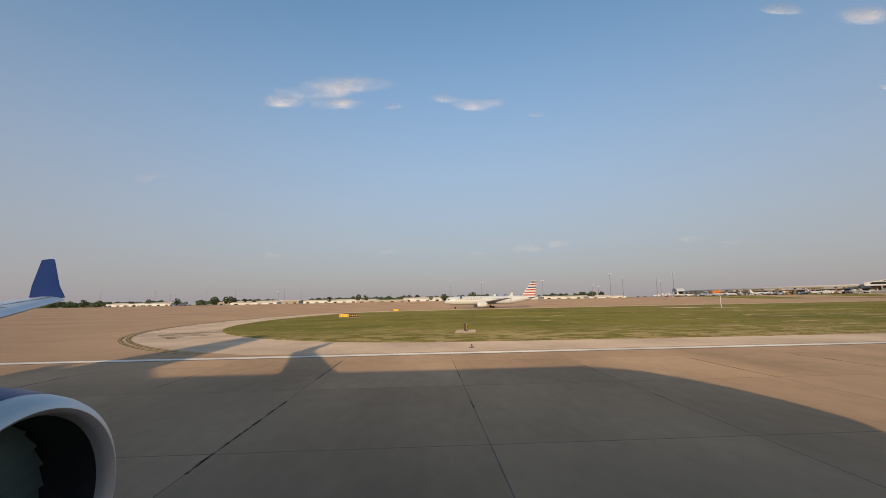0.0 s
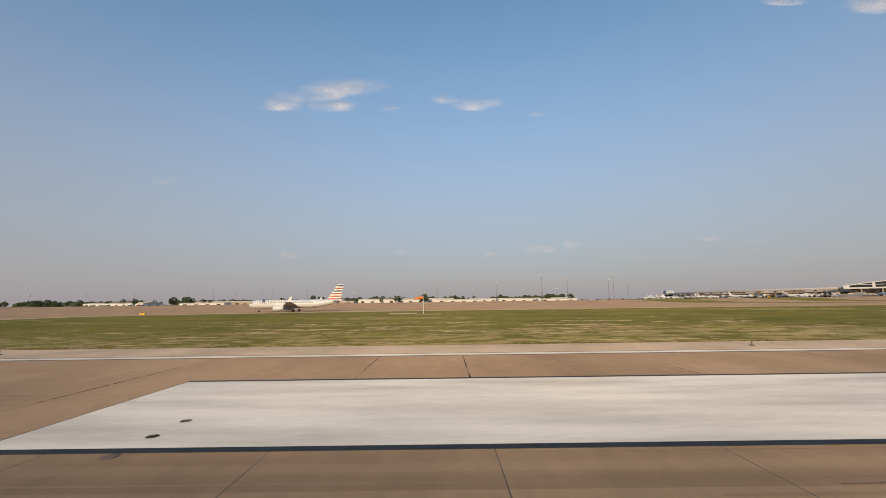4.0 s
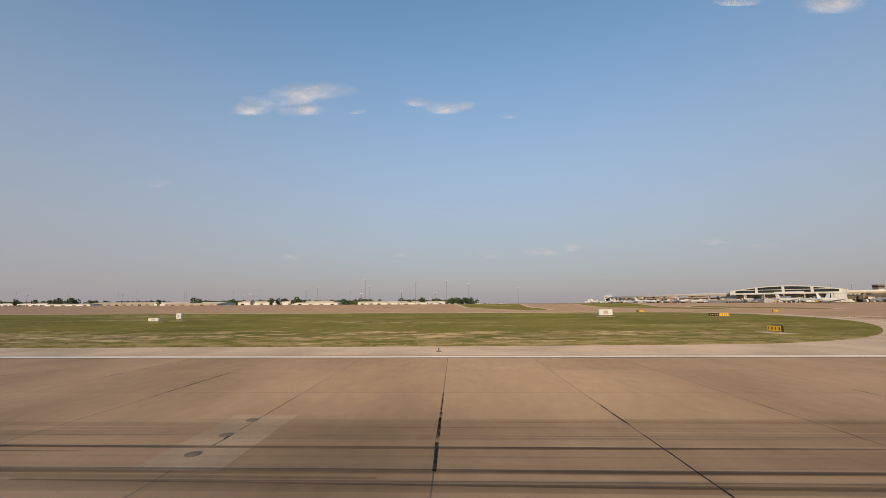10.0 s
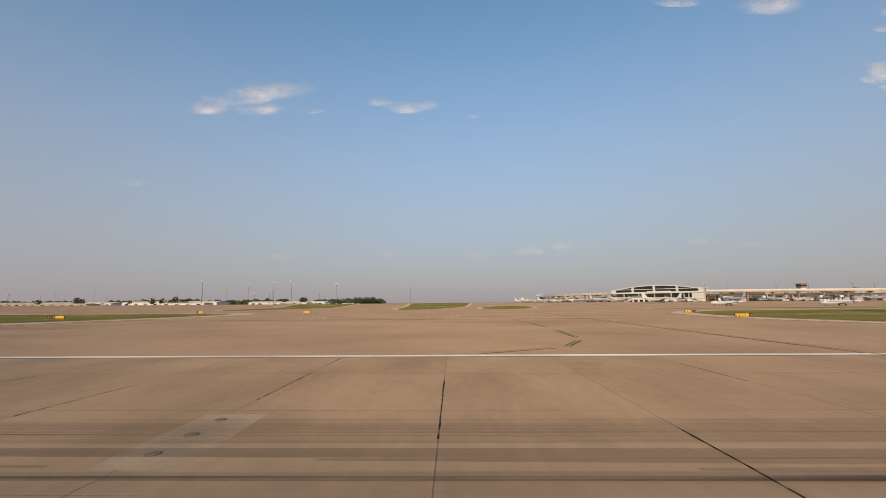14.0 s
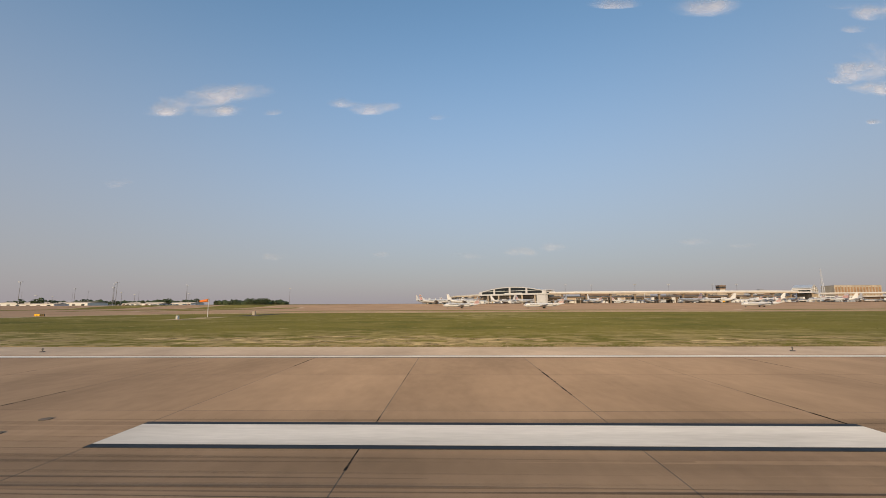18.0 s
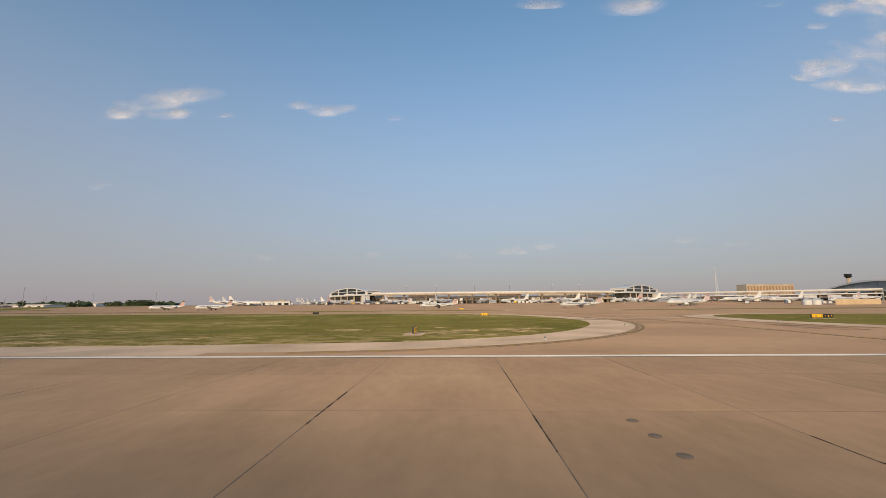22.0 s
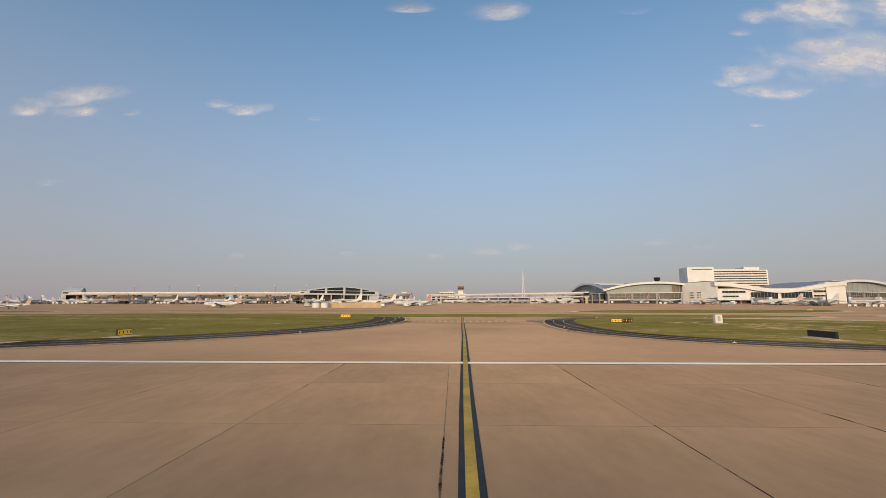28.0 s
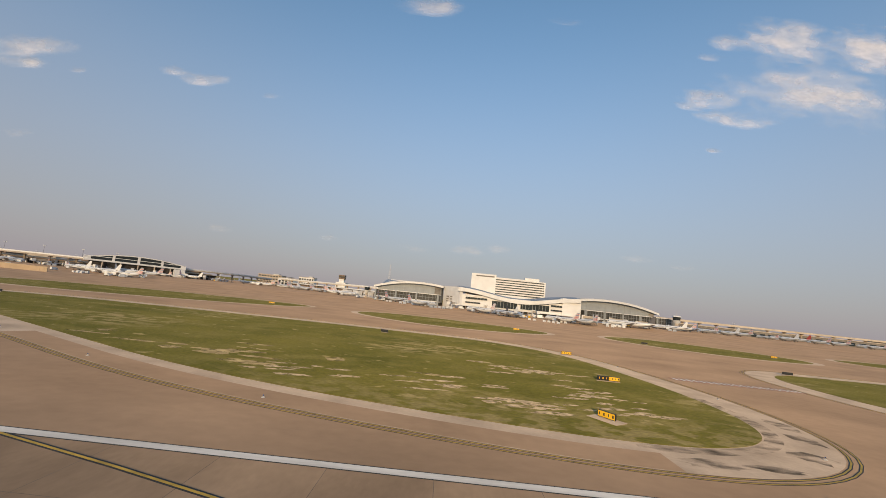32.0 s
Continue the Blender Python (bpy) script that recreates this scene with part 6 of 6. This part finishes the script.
for side in (-1, 1):
    def out(y):
        """A place abreast of the centreline, on this side of the hull."""
        return y if side > 0 else 2 * CY - y

    bm = bmesh.new()
    loft(bm, [airfoil(-24.0, out(-2.0), CZ + 1.1, 3.6, 0.2), airfoil(-28.2, out(5.0), CZ + 1.7, 1.3, 0.08)])
    part("tailplane", bm, ALLOY, own, smooth=True)
    bm = bmesh.new()
    loft(bm, [airfoil(-1.2, out(-1.6), 2.45, 7.4, 0.42), airfoil(-2.8, out(0.4), 2.75, 5.8, 0.34), airfoil(-4.9, out(2.9), 3.05, 4.3, 0.26), airfoil(-8.4, out(8.0), 3.60, 2.9, 0.19), airfoil(-12.0, out(13.95), 4.125, 1.8, 0.10), airfoil(-12.7, out(14.5), 4.19, 1.3, 0.07)])
    skin = part("wing", bm, ALLOY, own, smooth=True)
    bm = bmesh.new()
    loft(bm, [airfoil(-12.4, out(14.44), 4.22, 1.2, 0.06), airfoil(-12.85, out(14.7), 4.63, 0.95, 0.055), airfoil(-13.35, out(14.98), 5.58, 0.46, 0.035)])
    part("winglet", bm, NAVY, skin, "navy blue winglet", smooth=True)
    for k in range(7):
        u = 0.3 + 0.1 * k
        bm = bmesh.new()
        box(bm, -2.8 - 9.2 * u - 0.6, out(0.4 + 13.5 * u), 2.97 + 1.33 * u, 0.12, 0.06, 0.012)
        part("fuel_vent", bm, DARK, skin)
    bm = bmesh.new()
    loft(bm, [[(x - 0.02, out(y), z + 0.07), (x + 0.02, out(y), z + 0.07), (x + 0.02, out(y), z + 0.10), (x - 0.02, out(y), z + 0.10)] for x, y, z in ((-5.6, 2.9, 3.14), (-9.05, 8.0, 3.68), (-12.4, 13.95, 4.15))])
    part("slat_seam", bm, STEEL, skin)

    EX, EY, EZ, ER = -2.62, out(2.95), 2.43, 0.86
    bm = bmesh.new()
    loft(bm, [ring(EX - d, EY, EZ, ER * s, ER * s, 80) for d, s in ((0.17, 0.985), (0.4, 1.035), (0.8, 1.075), (1.5, 1.09), (2.2, 1.03), (3.0, 0.9), (3.6, 0.74))], cap=False)
    cowl = part("engine_cowl", bm, NAVY, own, "navy blue engine cowl", smooth=True)
    bm = bmesh.new()
    loft(bm, [ring(EX - d, EY, EZ, ER * s, ER * s, 80) for d, s in ((0.18, 0.985), (0.10, 0.965), (0.04, 0.935), (0.01, 0.89), (0.0, 0.865), (0.02, 0.84), (0.06, 0.82), (0.12, 0.81))], cap=False)
    part("intake_lip", bm, LIP, cowl, "satin metal intake lip", smooth=True)
    bm = bmesh.new()
    loft(bm, [ring(EX - d, EY, EZ, ER * s, ER * s, 80) for d, s in ((0.12, 0.809), (0.3, 0.80), (0.7, 0.81))], cap=False)
    part("intake_liner", bm, LINER, cowl, smooth=True)
    for k in range(24):
        a = 2 * math.pi * k / 24
        c, s, c2, s2 = math.cos(a), math.sin(a), math.cos(a + 0.31), math.sin(a + 0.31)
        bm = bmesh.new()
        loft(bm, [[(EX - 0.50, EY + 0.2 * c, EZ + 0.2 * s), (EX - 0.56, EY + 0.2 * c2, EZ + 0.2 * s2), (EX - 0.58, EY + 0.2 * c2, EZ + 0.2 * s2)], [(EX - 0.515, EY + 0.68 * c, EZ + 0.68 * s), (EX - 0.56, EY + 0.68 * c2, EZ + 0.68 * s2), (EX - 0.58, EY + 0.68 * c2, EZ + 0.68 * s2)]])
        part("fan_blade", bm, BLADE, cowl)
    bm = bmesh.new()
    rod(bm, (EX - 0.6, EY, EZ), (EX - 0.64, EY, EZ), 0.69, seg=32)
    part("fan_disc", bm, LINER, cowl)
    bm = bmesh.new()
    loft(bm, [ring(EX - d, EY, EZ, r, r, 20) for d, r in ((0.57, 0.24), (0.45, 0.2), (0.30, 0.11), (0.20, 0.02))])
    cone = part("spinner", bm, LINER, cowl, smooth=True)
    bm = bmesh.new()
    loft(bm, [[(EX - 0.36 - 0.01 * k, EY - 0.17 + 0.03 * k, EZ + 0.06 + 0.012 * k), (EX - 0.36 - 0.01 * k, EY - 0.17 + 0.03 * k, EZ + 0.10 + 0.015 * k), (EX - 0.40 - 0.01 * k, EY - 0.17 + 0.03 * k, EZ + 0.08 + 0.012 * k)] for k in range(4)])
    part("spiral_mark", bm, WHITE, cone)
    bm = bmesh.new()
    box(bm, EX - 2.6, EY, EZ + 0.7, 2.4, 0.24, 0.35)
    part("pylon", bm, ALLOY, own)
    bm = bmesh.new()
    rod(bm, (-8.2, out(0.7), 0.52), (-8.0, out(0.6), 2.8), 0.12, seg=8)
    gear = part("main_gear", bm, STEEL, own)
    for y in (0.42, 0.98):
        bm = bmesh.new()
        rod(bm, (-8.2, out(y) - 0.15, 0.53), (-8.2, out(y) + 0.15, 0.53), 0.53, seg=18)
        part("wheel", bm, TYRE, gear)
bm = bmesh.new()
rod(bm, (7.2, CY, 0.35), (7.0, CY, 2.2), 0.1, seg=8)
gear = part("nose_gear", bm, STEEL, own)
for y in (-0.2, 0.2):
    bm = bmesh.new()
    rod(bm, (7.2, CY + y - 0.1, 0.34), (7.2, CY + y + 0.1, 0.34), 0.34, seg=16)
    part("wheel", bm, TYRE, gear)


# ---- grass tufts on the lawns ----
def inside(px, py, poly):
    hit = np.zeros(len(px), bool)
    n = len(poly)
    for i in range(n):
        (ax, ay), (bx, by) = poly[i], poly[(i + 1) % n]
        if ay != by:
            hit ^= ((ay > py) != (by > py)) & (px < (bx - ax) * (py - ay) / (by - ay) + ax)
    return hit


def tufts(name, label, count, near, far, tall, wide, material, seed, cut=-0.12):
    r = np.random.RandomState(seed)
    px = r.uniform(-30, 1760, count)
    py = near + (far - near) * r.rand(count) ** 1.6
    keep = np.zeros(count, bool)
    for pts, _, _ in ISLANDS:
        keep |= inside(px, py, soft(pts))
    clump = np.array([noise.noise((x * 0.03, y * 0.22, seed)) for x, y in zip(px, py)])
    keep &= clump > cut
    px, py, n = px[keep], py[keep], int(keep.sum())
    verts, faces = [], []
    h = tall * (0.5 + r.rand(n))
    w = wide * (0.5 + r.rand(n))
    for k in range(3):
        a = r.uniform(0, math.pi, n)
        dx, dy = np.cos(a) * w / 2, np.sin(a) * w / 2
        lx, ly = r.uniform(-0.3, 0.3, n) * w, r.uniform(-0.3, 0.3, n) * w
        verts.append(np.stack([np.stack([px - dx, py - dy, 0 * px + 0.05], 1), np.stack([px + dx, py + dy, 0 * px + 0.05], 1), np.stack([px + lx, py + ly, 0.05 + h], 1)], 1).reshape(-1, 3))
    v = np.concatenate(verts) * S
    f = np.arange(len(v)).reshape(-1, 3)
    me = bpy.data.meshes.new(name)
    me.from_pydata(v.tolist(), [], f.tolist())
    me.materials.append(material)
    tagged(new(name, me), label, "grass", kind="stuff")


TUFT = mat("green grass blades", (0.15, 0.138, 0.024), 0.95, var=0.2, scale=0.06, rand=0.3, island=True, tint=(0.105, 0.108, 0.016))
STRAW = mat("dry straw blades", (0.33, 0.25, 0.125), 0.95, var=0.2, scale=0.1, rand=0.5, island=True)
tufts("grass_tufts", "short green grass tufts", 90000, 36.6, 110, 0.035, 0.5, TUFT, 4, 0.08)
tufts("straw_edge", "dry straw grass along the pavement edge", 60000, 36.6, 41.0, 0.028, 0.7, STRAW, 9)
tufts("straw_patches", "scattered dry straw patches in the grass", 60000, 37, 90, 0.022, 0.6, STRAW, 17, 0.24)

# ---- rubber marks of landing wheels ----
def skid(name, label, runs, z, material, step=0.0001):
    """Long black streaks: start, end, place across, half width and drift of each."""
    bm = bmesh.new()
    for k, (x0, x1, y, w, drift) in enumerate(runs):
        rows = []
        for u in np.linspace(0, 1, 25):
            ww = 0.85 * w * (math.sin(math.pi * (0.015 + 0.97 * u)) ** 0.5) * (1 + 0.3 * math.sin(9 * u + 2 * k))
            x, yy, h = x0 + (x1 - x0) * u, y + drift * u + 0.05 * math.sin(5 * u + k), z + step * k
            rows.append((bm.verts.new((x, yy - ww, h)), bm.verts.new((x, yy + ww, h))))
        for p, q in zip(rows, rows[1:]):
            bm.faces.new((p[0], q[0], q[1], p[1]))
    tagged(part(name, bm, material), label, "marks", kind="stuff")


r = random.Random(12)
film, marks = [], []
for k in range(13):
    x, y = r.uniform(60, 130), 8.05 + 0.5 * k
    while x < 700:
        long = r.uniform(60, 190)
        film.append((x, x + long, y, 0.36, 0.0))
        x += long + r.uniform(2, 40)
for k in range(15):
    x, y = r.uniform(100, 200), 8.3 + 0.3 * k + r.uniform(-0.05, 0.05)
    while x < 740:
        long = r.uniform(8, 55)
        marks.append((x, x + long, y, r.uniform(0.02, 0.06), r.uniform(-0.05, 0.05)))
        x += long + r.uniform(40, 260) * (1 + k / 30)
skid("rubber_film", "faint dark rubber film on the touchdown zone", film, 0.004, SMEAR, 0.0)
skid("rubber_marks", "thin rubber streaks of landing wheels on the concrete", marks, 0.012, RUBBER, 0.00002)
SKID = mat("thick black rubber streak", (0.036, 0.033, 0.032), 0.75, var=0.3, scale=0.6, stretch=(0.1, 1, 1), spec=0.1)
fade(SKID, (0.05, 3.0, 1.0), 0.32, 0.66, 0.72)
skid("rubber_streaks", "long thick black rubber streaks of landing wheels", (
    (140, 182, 9.55, 0.12, -0.1), (150, 190, 11.05, 0.08, 0.0), (178, 240, 10.2, 0.15, -0.5), (186, 222, 11.6, 0.09, 0.1), (196, 262, 9.6, 0.10, 0.2), (214, 275, 8.8, 0.16, 0.1), (232, 300, 10.8, 0.10, 0.3), (255, 330, 9.75, 0.17, 0.2),
    (268, 345, 11.4, 0.09, 0.1), (300, 372, 9.3, 0.20, -0.3), (338, 372, 10.4, 0.06, 0.0), (340, 402, 9.0, 0.16, 0.2), (372, 425, 8.8, 0.13, 0.1), (392, 412, 10.1, 0.07, 0.0), (420, 470, 9.7, 0.14, -0.2), (436, 480, 10.6, 0.07, 0.2), (452, 530, 9.35, 0.19, 0.2),
    (505, 570, 9.8, 0.13, 0.0), (540, 600, 10.9, 0.10, -0.1), (575, 652, 10.3, 0.17, 0.1), (596, 645, 11.6, 0.13, 0.1), (640, 690, 9.2, 0.10, 0.1), (655, 684, 10.7, 0.06, 0.0), (690, 716, 9.0, 0.07, 0.0), (806, 834, 9.1, 0.07, 0.3)), 0.024, SKID)

# ---- dark worn stains on the shoulders ----
STAIN = mat("worn dark stain", (0.10, 0.085, 0.07), 0.9, var=0.3, scale=0.4, spec=0.08)
fade(STAIN, (0.3, 0.6, 1.0), 0.42, 0.70, 0.7)
bm = bmesh.new()
ring = soft(ISLANDS[5][0], 4)
ring = [(a, b) for a, b in zip(grown(ring, 0.2), grown(ring, 2.0)) if a[0] > 1700 and a[1] < 74]
for (a, b), (c, d) in zip(ring, ring[1:]):
    if math.dist(a, c) < 8:
        bm.faces.new([bm.verts.new((px, py, 0.025)) for px, py in (a, b, d, c)])
r = random.Random(31)
for k, (x, y, w, d) in enumerate([(1706, 39.2, 4, 1.3), (1712, 39.6, 3, 0.8), (1720, 44.4, 2.2, 2.0), (1725.5, 51.5, 1.6, 2.6), (1728, 58, 1.8, 3), (1409, 64, 5, 9), (1408, 96, 5, 10), (1372, 92, 5, 9), (395, 62, 10, 5), (404, 74, 5, 6), (1012, 62, 4, 8), (-31, 56, 4, 7)]):
    pts = [(x + w * math.cos(a) * r.uniform(0.6, 1.2), y + d * math.sin(a) * r.uniform(0.6, 1.2)) for a in np.linspace(0, 6.0, 14)]
    vs = [bm.verts.new((px, py, 0.026 + 0.0003 * k)) for px, py in pts]
    bm.faces.new(vs)
tagged(part("shoulder_stains", bm, STAIN), "dark worn stains on the pale shoulders", "stain", kind="stuff")

# ---- dry straw in the long lawns, and bare pale soil in the grass round the signs of the last island ----
SOIL = mat("bare dry soil", (0.52, 0.40, 0.26), 0.95, var=0.2, scale=0.8, fine=0.4, spec=0.05)
fade(SOIL, (0.8, 1.1, 1.0), 0.34, 0.50, 0.95)
bm = bmesh.new()
for x, y, sx, sy, n in ((1696, 83, 9, 5, 26), (1704, 66, 6, 5, 16), (1694, 54, 7, 3, 16), (1680, 60, 8, 6, 10), (1709, 57, 5, 3, 8), (1660, 62, 14, 4, 12)):
    for k in range(n):
        cx, cy, w, d = r.gauss(x, sx / 2), r.gauss(y, sy / 2), r.uniform(0.8, 3.2), r.uniform(0.25, 0.9)
        bm.faces.new([bm.verts.new((cx + w * math.cos(a) * r.uniform(0.6, 1.2), cy + d * math.sin(a) * r.uniform(0.6, 1.2) + 0.15 * w * math.cos(a), 0.074 + 0.0004 * k)) for a in np.linspace(0, 5.8, 12)])
THATCH = mat("dry straw thatch", (0.45, 0.345, 0.18), 0.95, var=0.25, scale=0.5, fine=0.5, bump=0.4, spec=0.05)
fade(THATCH, (0.5, 0.9, 1.0), 0.32, 0.52, 0.9)
STRAWS = [(1095, 54, 42, 15, 80), (1455, 72, 32, 18, 55), (112, 62, 80, 22, 90), (285, 51, 80, 12, 85), (969, 55, 20, 8, 26), (850, 46, 70, 7, 64), (700, 42, 80, 6, 46), (1640, 70, 40, 8, 20)]
LAWNS = [soft(pts) for pts, _, _ in ISLANDS]
thatch = bmesh.new()
for x, y, sx, sy, n in STRAWS:
    for k in range(n):
        cx, cy, w, d = r.gauss(x, sx / 2), max(38.5, r.gauss(y, sy / 2)), r.uniform(1.5, 5.0), r.uniform(0.6, 2.0)
        if not any(inside(np.array([cx - 1.3 * w, cx + 1.3 * w]), np.array([cy, cy]), lawn).all() for lawn in LAWNS):
            continue
        thatch.faces.new([thatch.verts.new((cx + w * math.cos(a) * r.uniform(0.6, 1.2), cy + d * math.sin(a) * r.uniform(0.6, 1.2), 0.074 + 0.0004 * k)) for a in np.linspace(0, 5.8, 12)])
tagged(part("dry_straw_patches", thatch, THATCH), "dry straw-coloured patches in the mown airfield grass", "grass", kind="stuff")
tagged(part("bare_soil_patches", bm, SOIL), "pale bare soil patches in worn airfield grass", "soil", kind="stuff")

# ---- joints of the runway: places across it and how many slabs lie between them ----
JOINTS = [-640.0]
for x, n in ((1.7, 88), (24.0, 3), (45.8, 3), (51.7, 1), (72.4, 3), (161.6, 15), (198.9, 6), (229.4, 5), (235.7, 1), (272.2, 6), (309.5, 6), (352.0, 7), (394.0, 7), (438.6, 6), (491.4, 7), (653.55, 22), (698.85, 6), (2556.15, 246)):
    a = JOINTS[-1]
    JOINTS += [a + (x - a) * (k + 1) / n for k in range(n)]


def lanes(x):
    """Edges of the slab lanes along the runway, which change twice."""
    if x < 55:
        return (3.7, 11.3, 18.9, 26.4, 30.85)
    return (0.9, 6.65, 12.48, 18.3, 24.4, 30.85) if x < 393 else (0.3, 7.75, 15.2, 22.8, 30.85)


# ---- darkened slabs before the change of lanes, and pale patches round the flush lights ----
GRIME = mat("dark weathered slab face", (0.10, 0.088, 0.078), 0.9, var=0.25, scale=0.2, fine=0.3, spec=0.08)
fade(GRIME, (0.12, 0.16, 1.0), 0.24, 0.68, 0.62)
bm = bmesh.new()
for x0, x1 in zip(JOINTS, JOINTS[1:]):
    for y0, y1 in zip(lanes(x0 + 1), lanes(x0 + 1)[1:]):
        if 357 < (x0 + x1) / 2 < 394 and y1 < 13:
            bm.faces.new([bm.verts.new((x, y, 0.003)) for x, y in rect(x0 + 0.03, x1 - 0.03, y0 + 0.03, y1 - 0.03)])
tagged(part("dark_slab_faces", bm, GRIME), "dark weathered faces of old runway slabs", "stain", kind="stuff")
PATCH = mat("pale repair concrete", (0.38, 0.28, 0.198), 0.88, var=0.08, scale=0.4, fine=0.3, bump=0.3, spec=0.08)
for k in range(37):
    x = 1177.2 - 30.14 * k
    if 120 < x < 560:
        bm = bmesh.new()
        prism(bm, rect(x - 0.9, x + 1.3, 9.9, 14.7), 0.0, 0.0028)
        tagged(part("repair_patch", bm, PATCH), "pale concrete repair patch round flush lights", "patch", kind="structure")

# ---- worn sealant along the joints ----
SEAL = mat("black joint sealant", (0.035, 0.031, 0.028), 0.8, var=0.3, scale=2.0, spec=0.1)
fade(SEAL, (1.6, 1.6, 1.0), 0.36, 0.56)
r = random.Random(44)
bm = bmesh.new()
for x in JOINTS:
    for _ in range(2):
        y0, w, long = r.uniform(3, 26), r.uniform(0.02, 0.065), r.uniform(0.8, 7.0)
        rows = [(x - w * r.uniform(0.4, 1.0), x + w * r.uniform(0.4, 1.0), y0 + long * u) for u in np.linspace(0, 1, 8) if y0 + long * u < 30]
        vs = [(bm.verts.new((a, y, 0.0035)), bm.verts.new((b, y, 0.0035))) for a, b, y in rows]
        for p, q in zip(vs, vs[1:]):
            bm.faces.new((p[0], p[1], q[1], q[0]))
tagged(part("joint_sealant", bm, SEAL), "worn black sealant along the runway joints", "sealant", kind="stuff")

# ---- concrete slabs of the runway ----
def slab_verts(x0, x1, y0, y1, top):
    c = 0.004
    lo = [(x0, y0, -0.02), (x1, y0, -0.02), (x1, y1, -0.02), (x0, y1, -0.02)]
    hi = [(x0 + c, y0 + c, top), (x1 - c, y0 + c, top), (x1 - c, y1 - c, top), (x0 + c, y1 - c, top)]
    return lo + hi, [(4, 5, 6, 7), (0, 1, 5, 4), (1, 2, 6, 5), (2, 3, 7, 6), (3, 0, 4, 7)]


GAP = 0.03
shared, single = {}, 0
verts, faces = [], []
for k, (x0, x1) in enumerate(zip(JOINTS, JOINTS[1:])):
    ys = lanes((x0 + x1) / 2)
    for j, (y0, y1) in enumerate(zip(ys, ys[1:])):
        if 960 < x0 < 1515 and single < 300:
            single += 1
            if j not in shared:
                v, f = slab_verts(0, x1 - x0 - GAP, 0, y1 - y0 - GAP, 0.0)
                me = bpy.data.meshes.new("slab")
                me.from_pydata([tuple(c * S for c in p) for p in v], [], f)
                me.materials.append(CONCRETE)
                shared[j] = me
            ob = new("slab", shared[j])
            ob.parent = runway
            ob.matrix_basis = at(x0 + GAP / 2, y0 + GAP / 2)
        else:
            v, f = slab_verts(x0 + GAP / 2, x1 - GAP / 2, y0 + GAP / 2, y1 - GAP / 2, 0.0)
            n = len(verts)
            verts += [tuple(c * S for c in p) for p in v]
            faces += [tuple(i + n for i in q) for q in f]
    if k % 2 == 0 and k + 2 < len(JOINTS):
        low = ys[0] - 0.03
        for y0 in (low - 7.6, low - 15.2, low - 22.8, low - 30.4):
            v, f = slab_verts(x0 + GAP / 2, JOINTS[k + 2] - GAP / 2, y0, y0 + 7.57, 0.0)
            n = len(verts)
            verts += [tuple(c * S for c in p) for p in v]
            faces += [tuple(i + n for i in q) for q in f]
me = bpy.data.meshes.new("runway_slabs")
me.from_pydata(verts, [], faces)
me.materials.append(CONCRETE_J)
ob = tagged(new("runway_slabs", me), "square concrete runway slabs with dark joints", kind="stuff")
ob.parent = runway
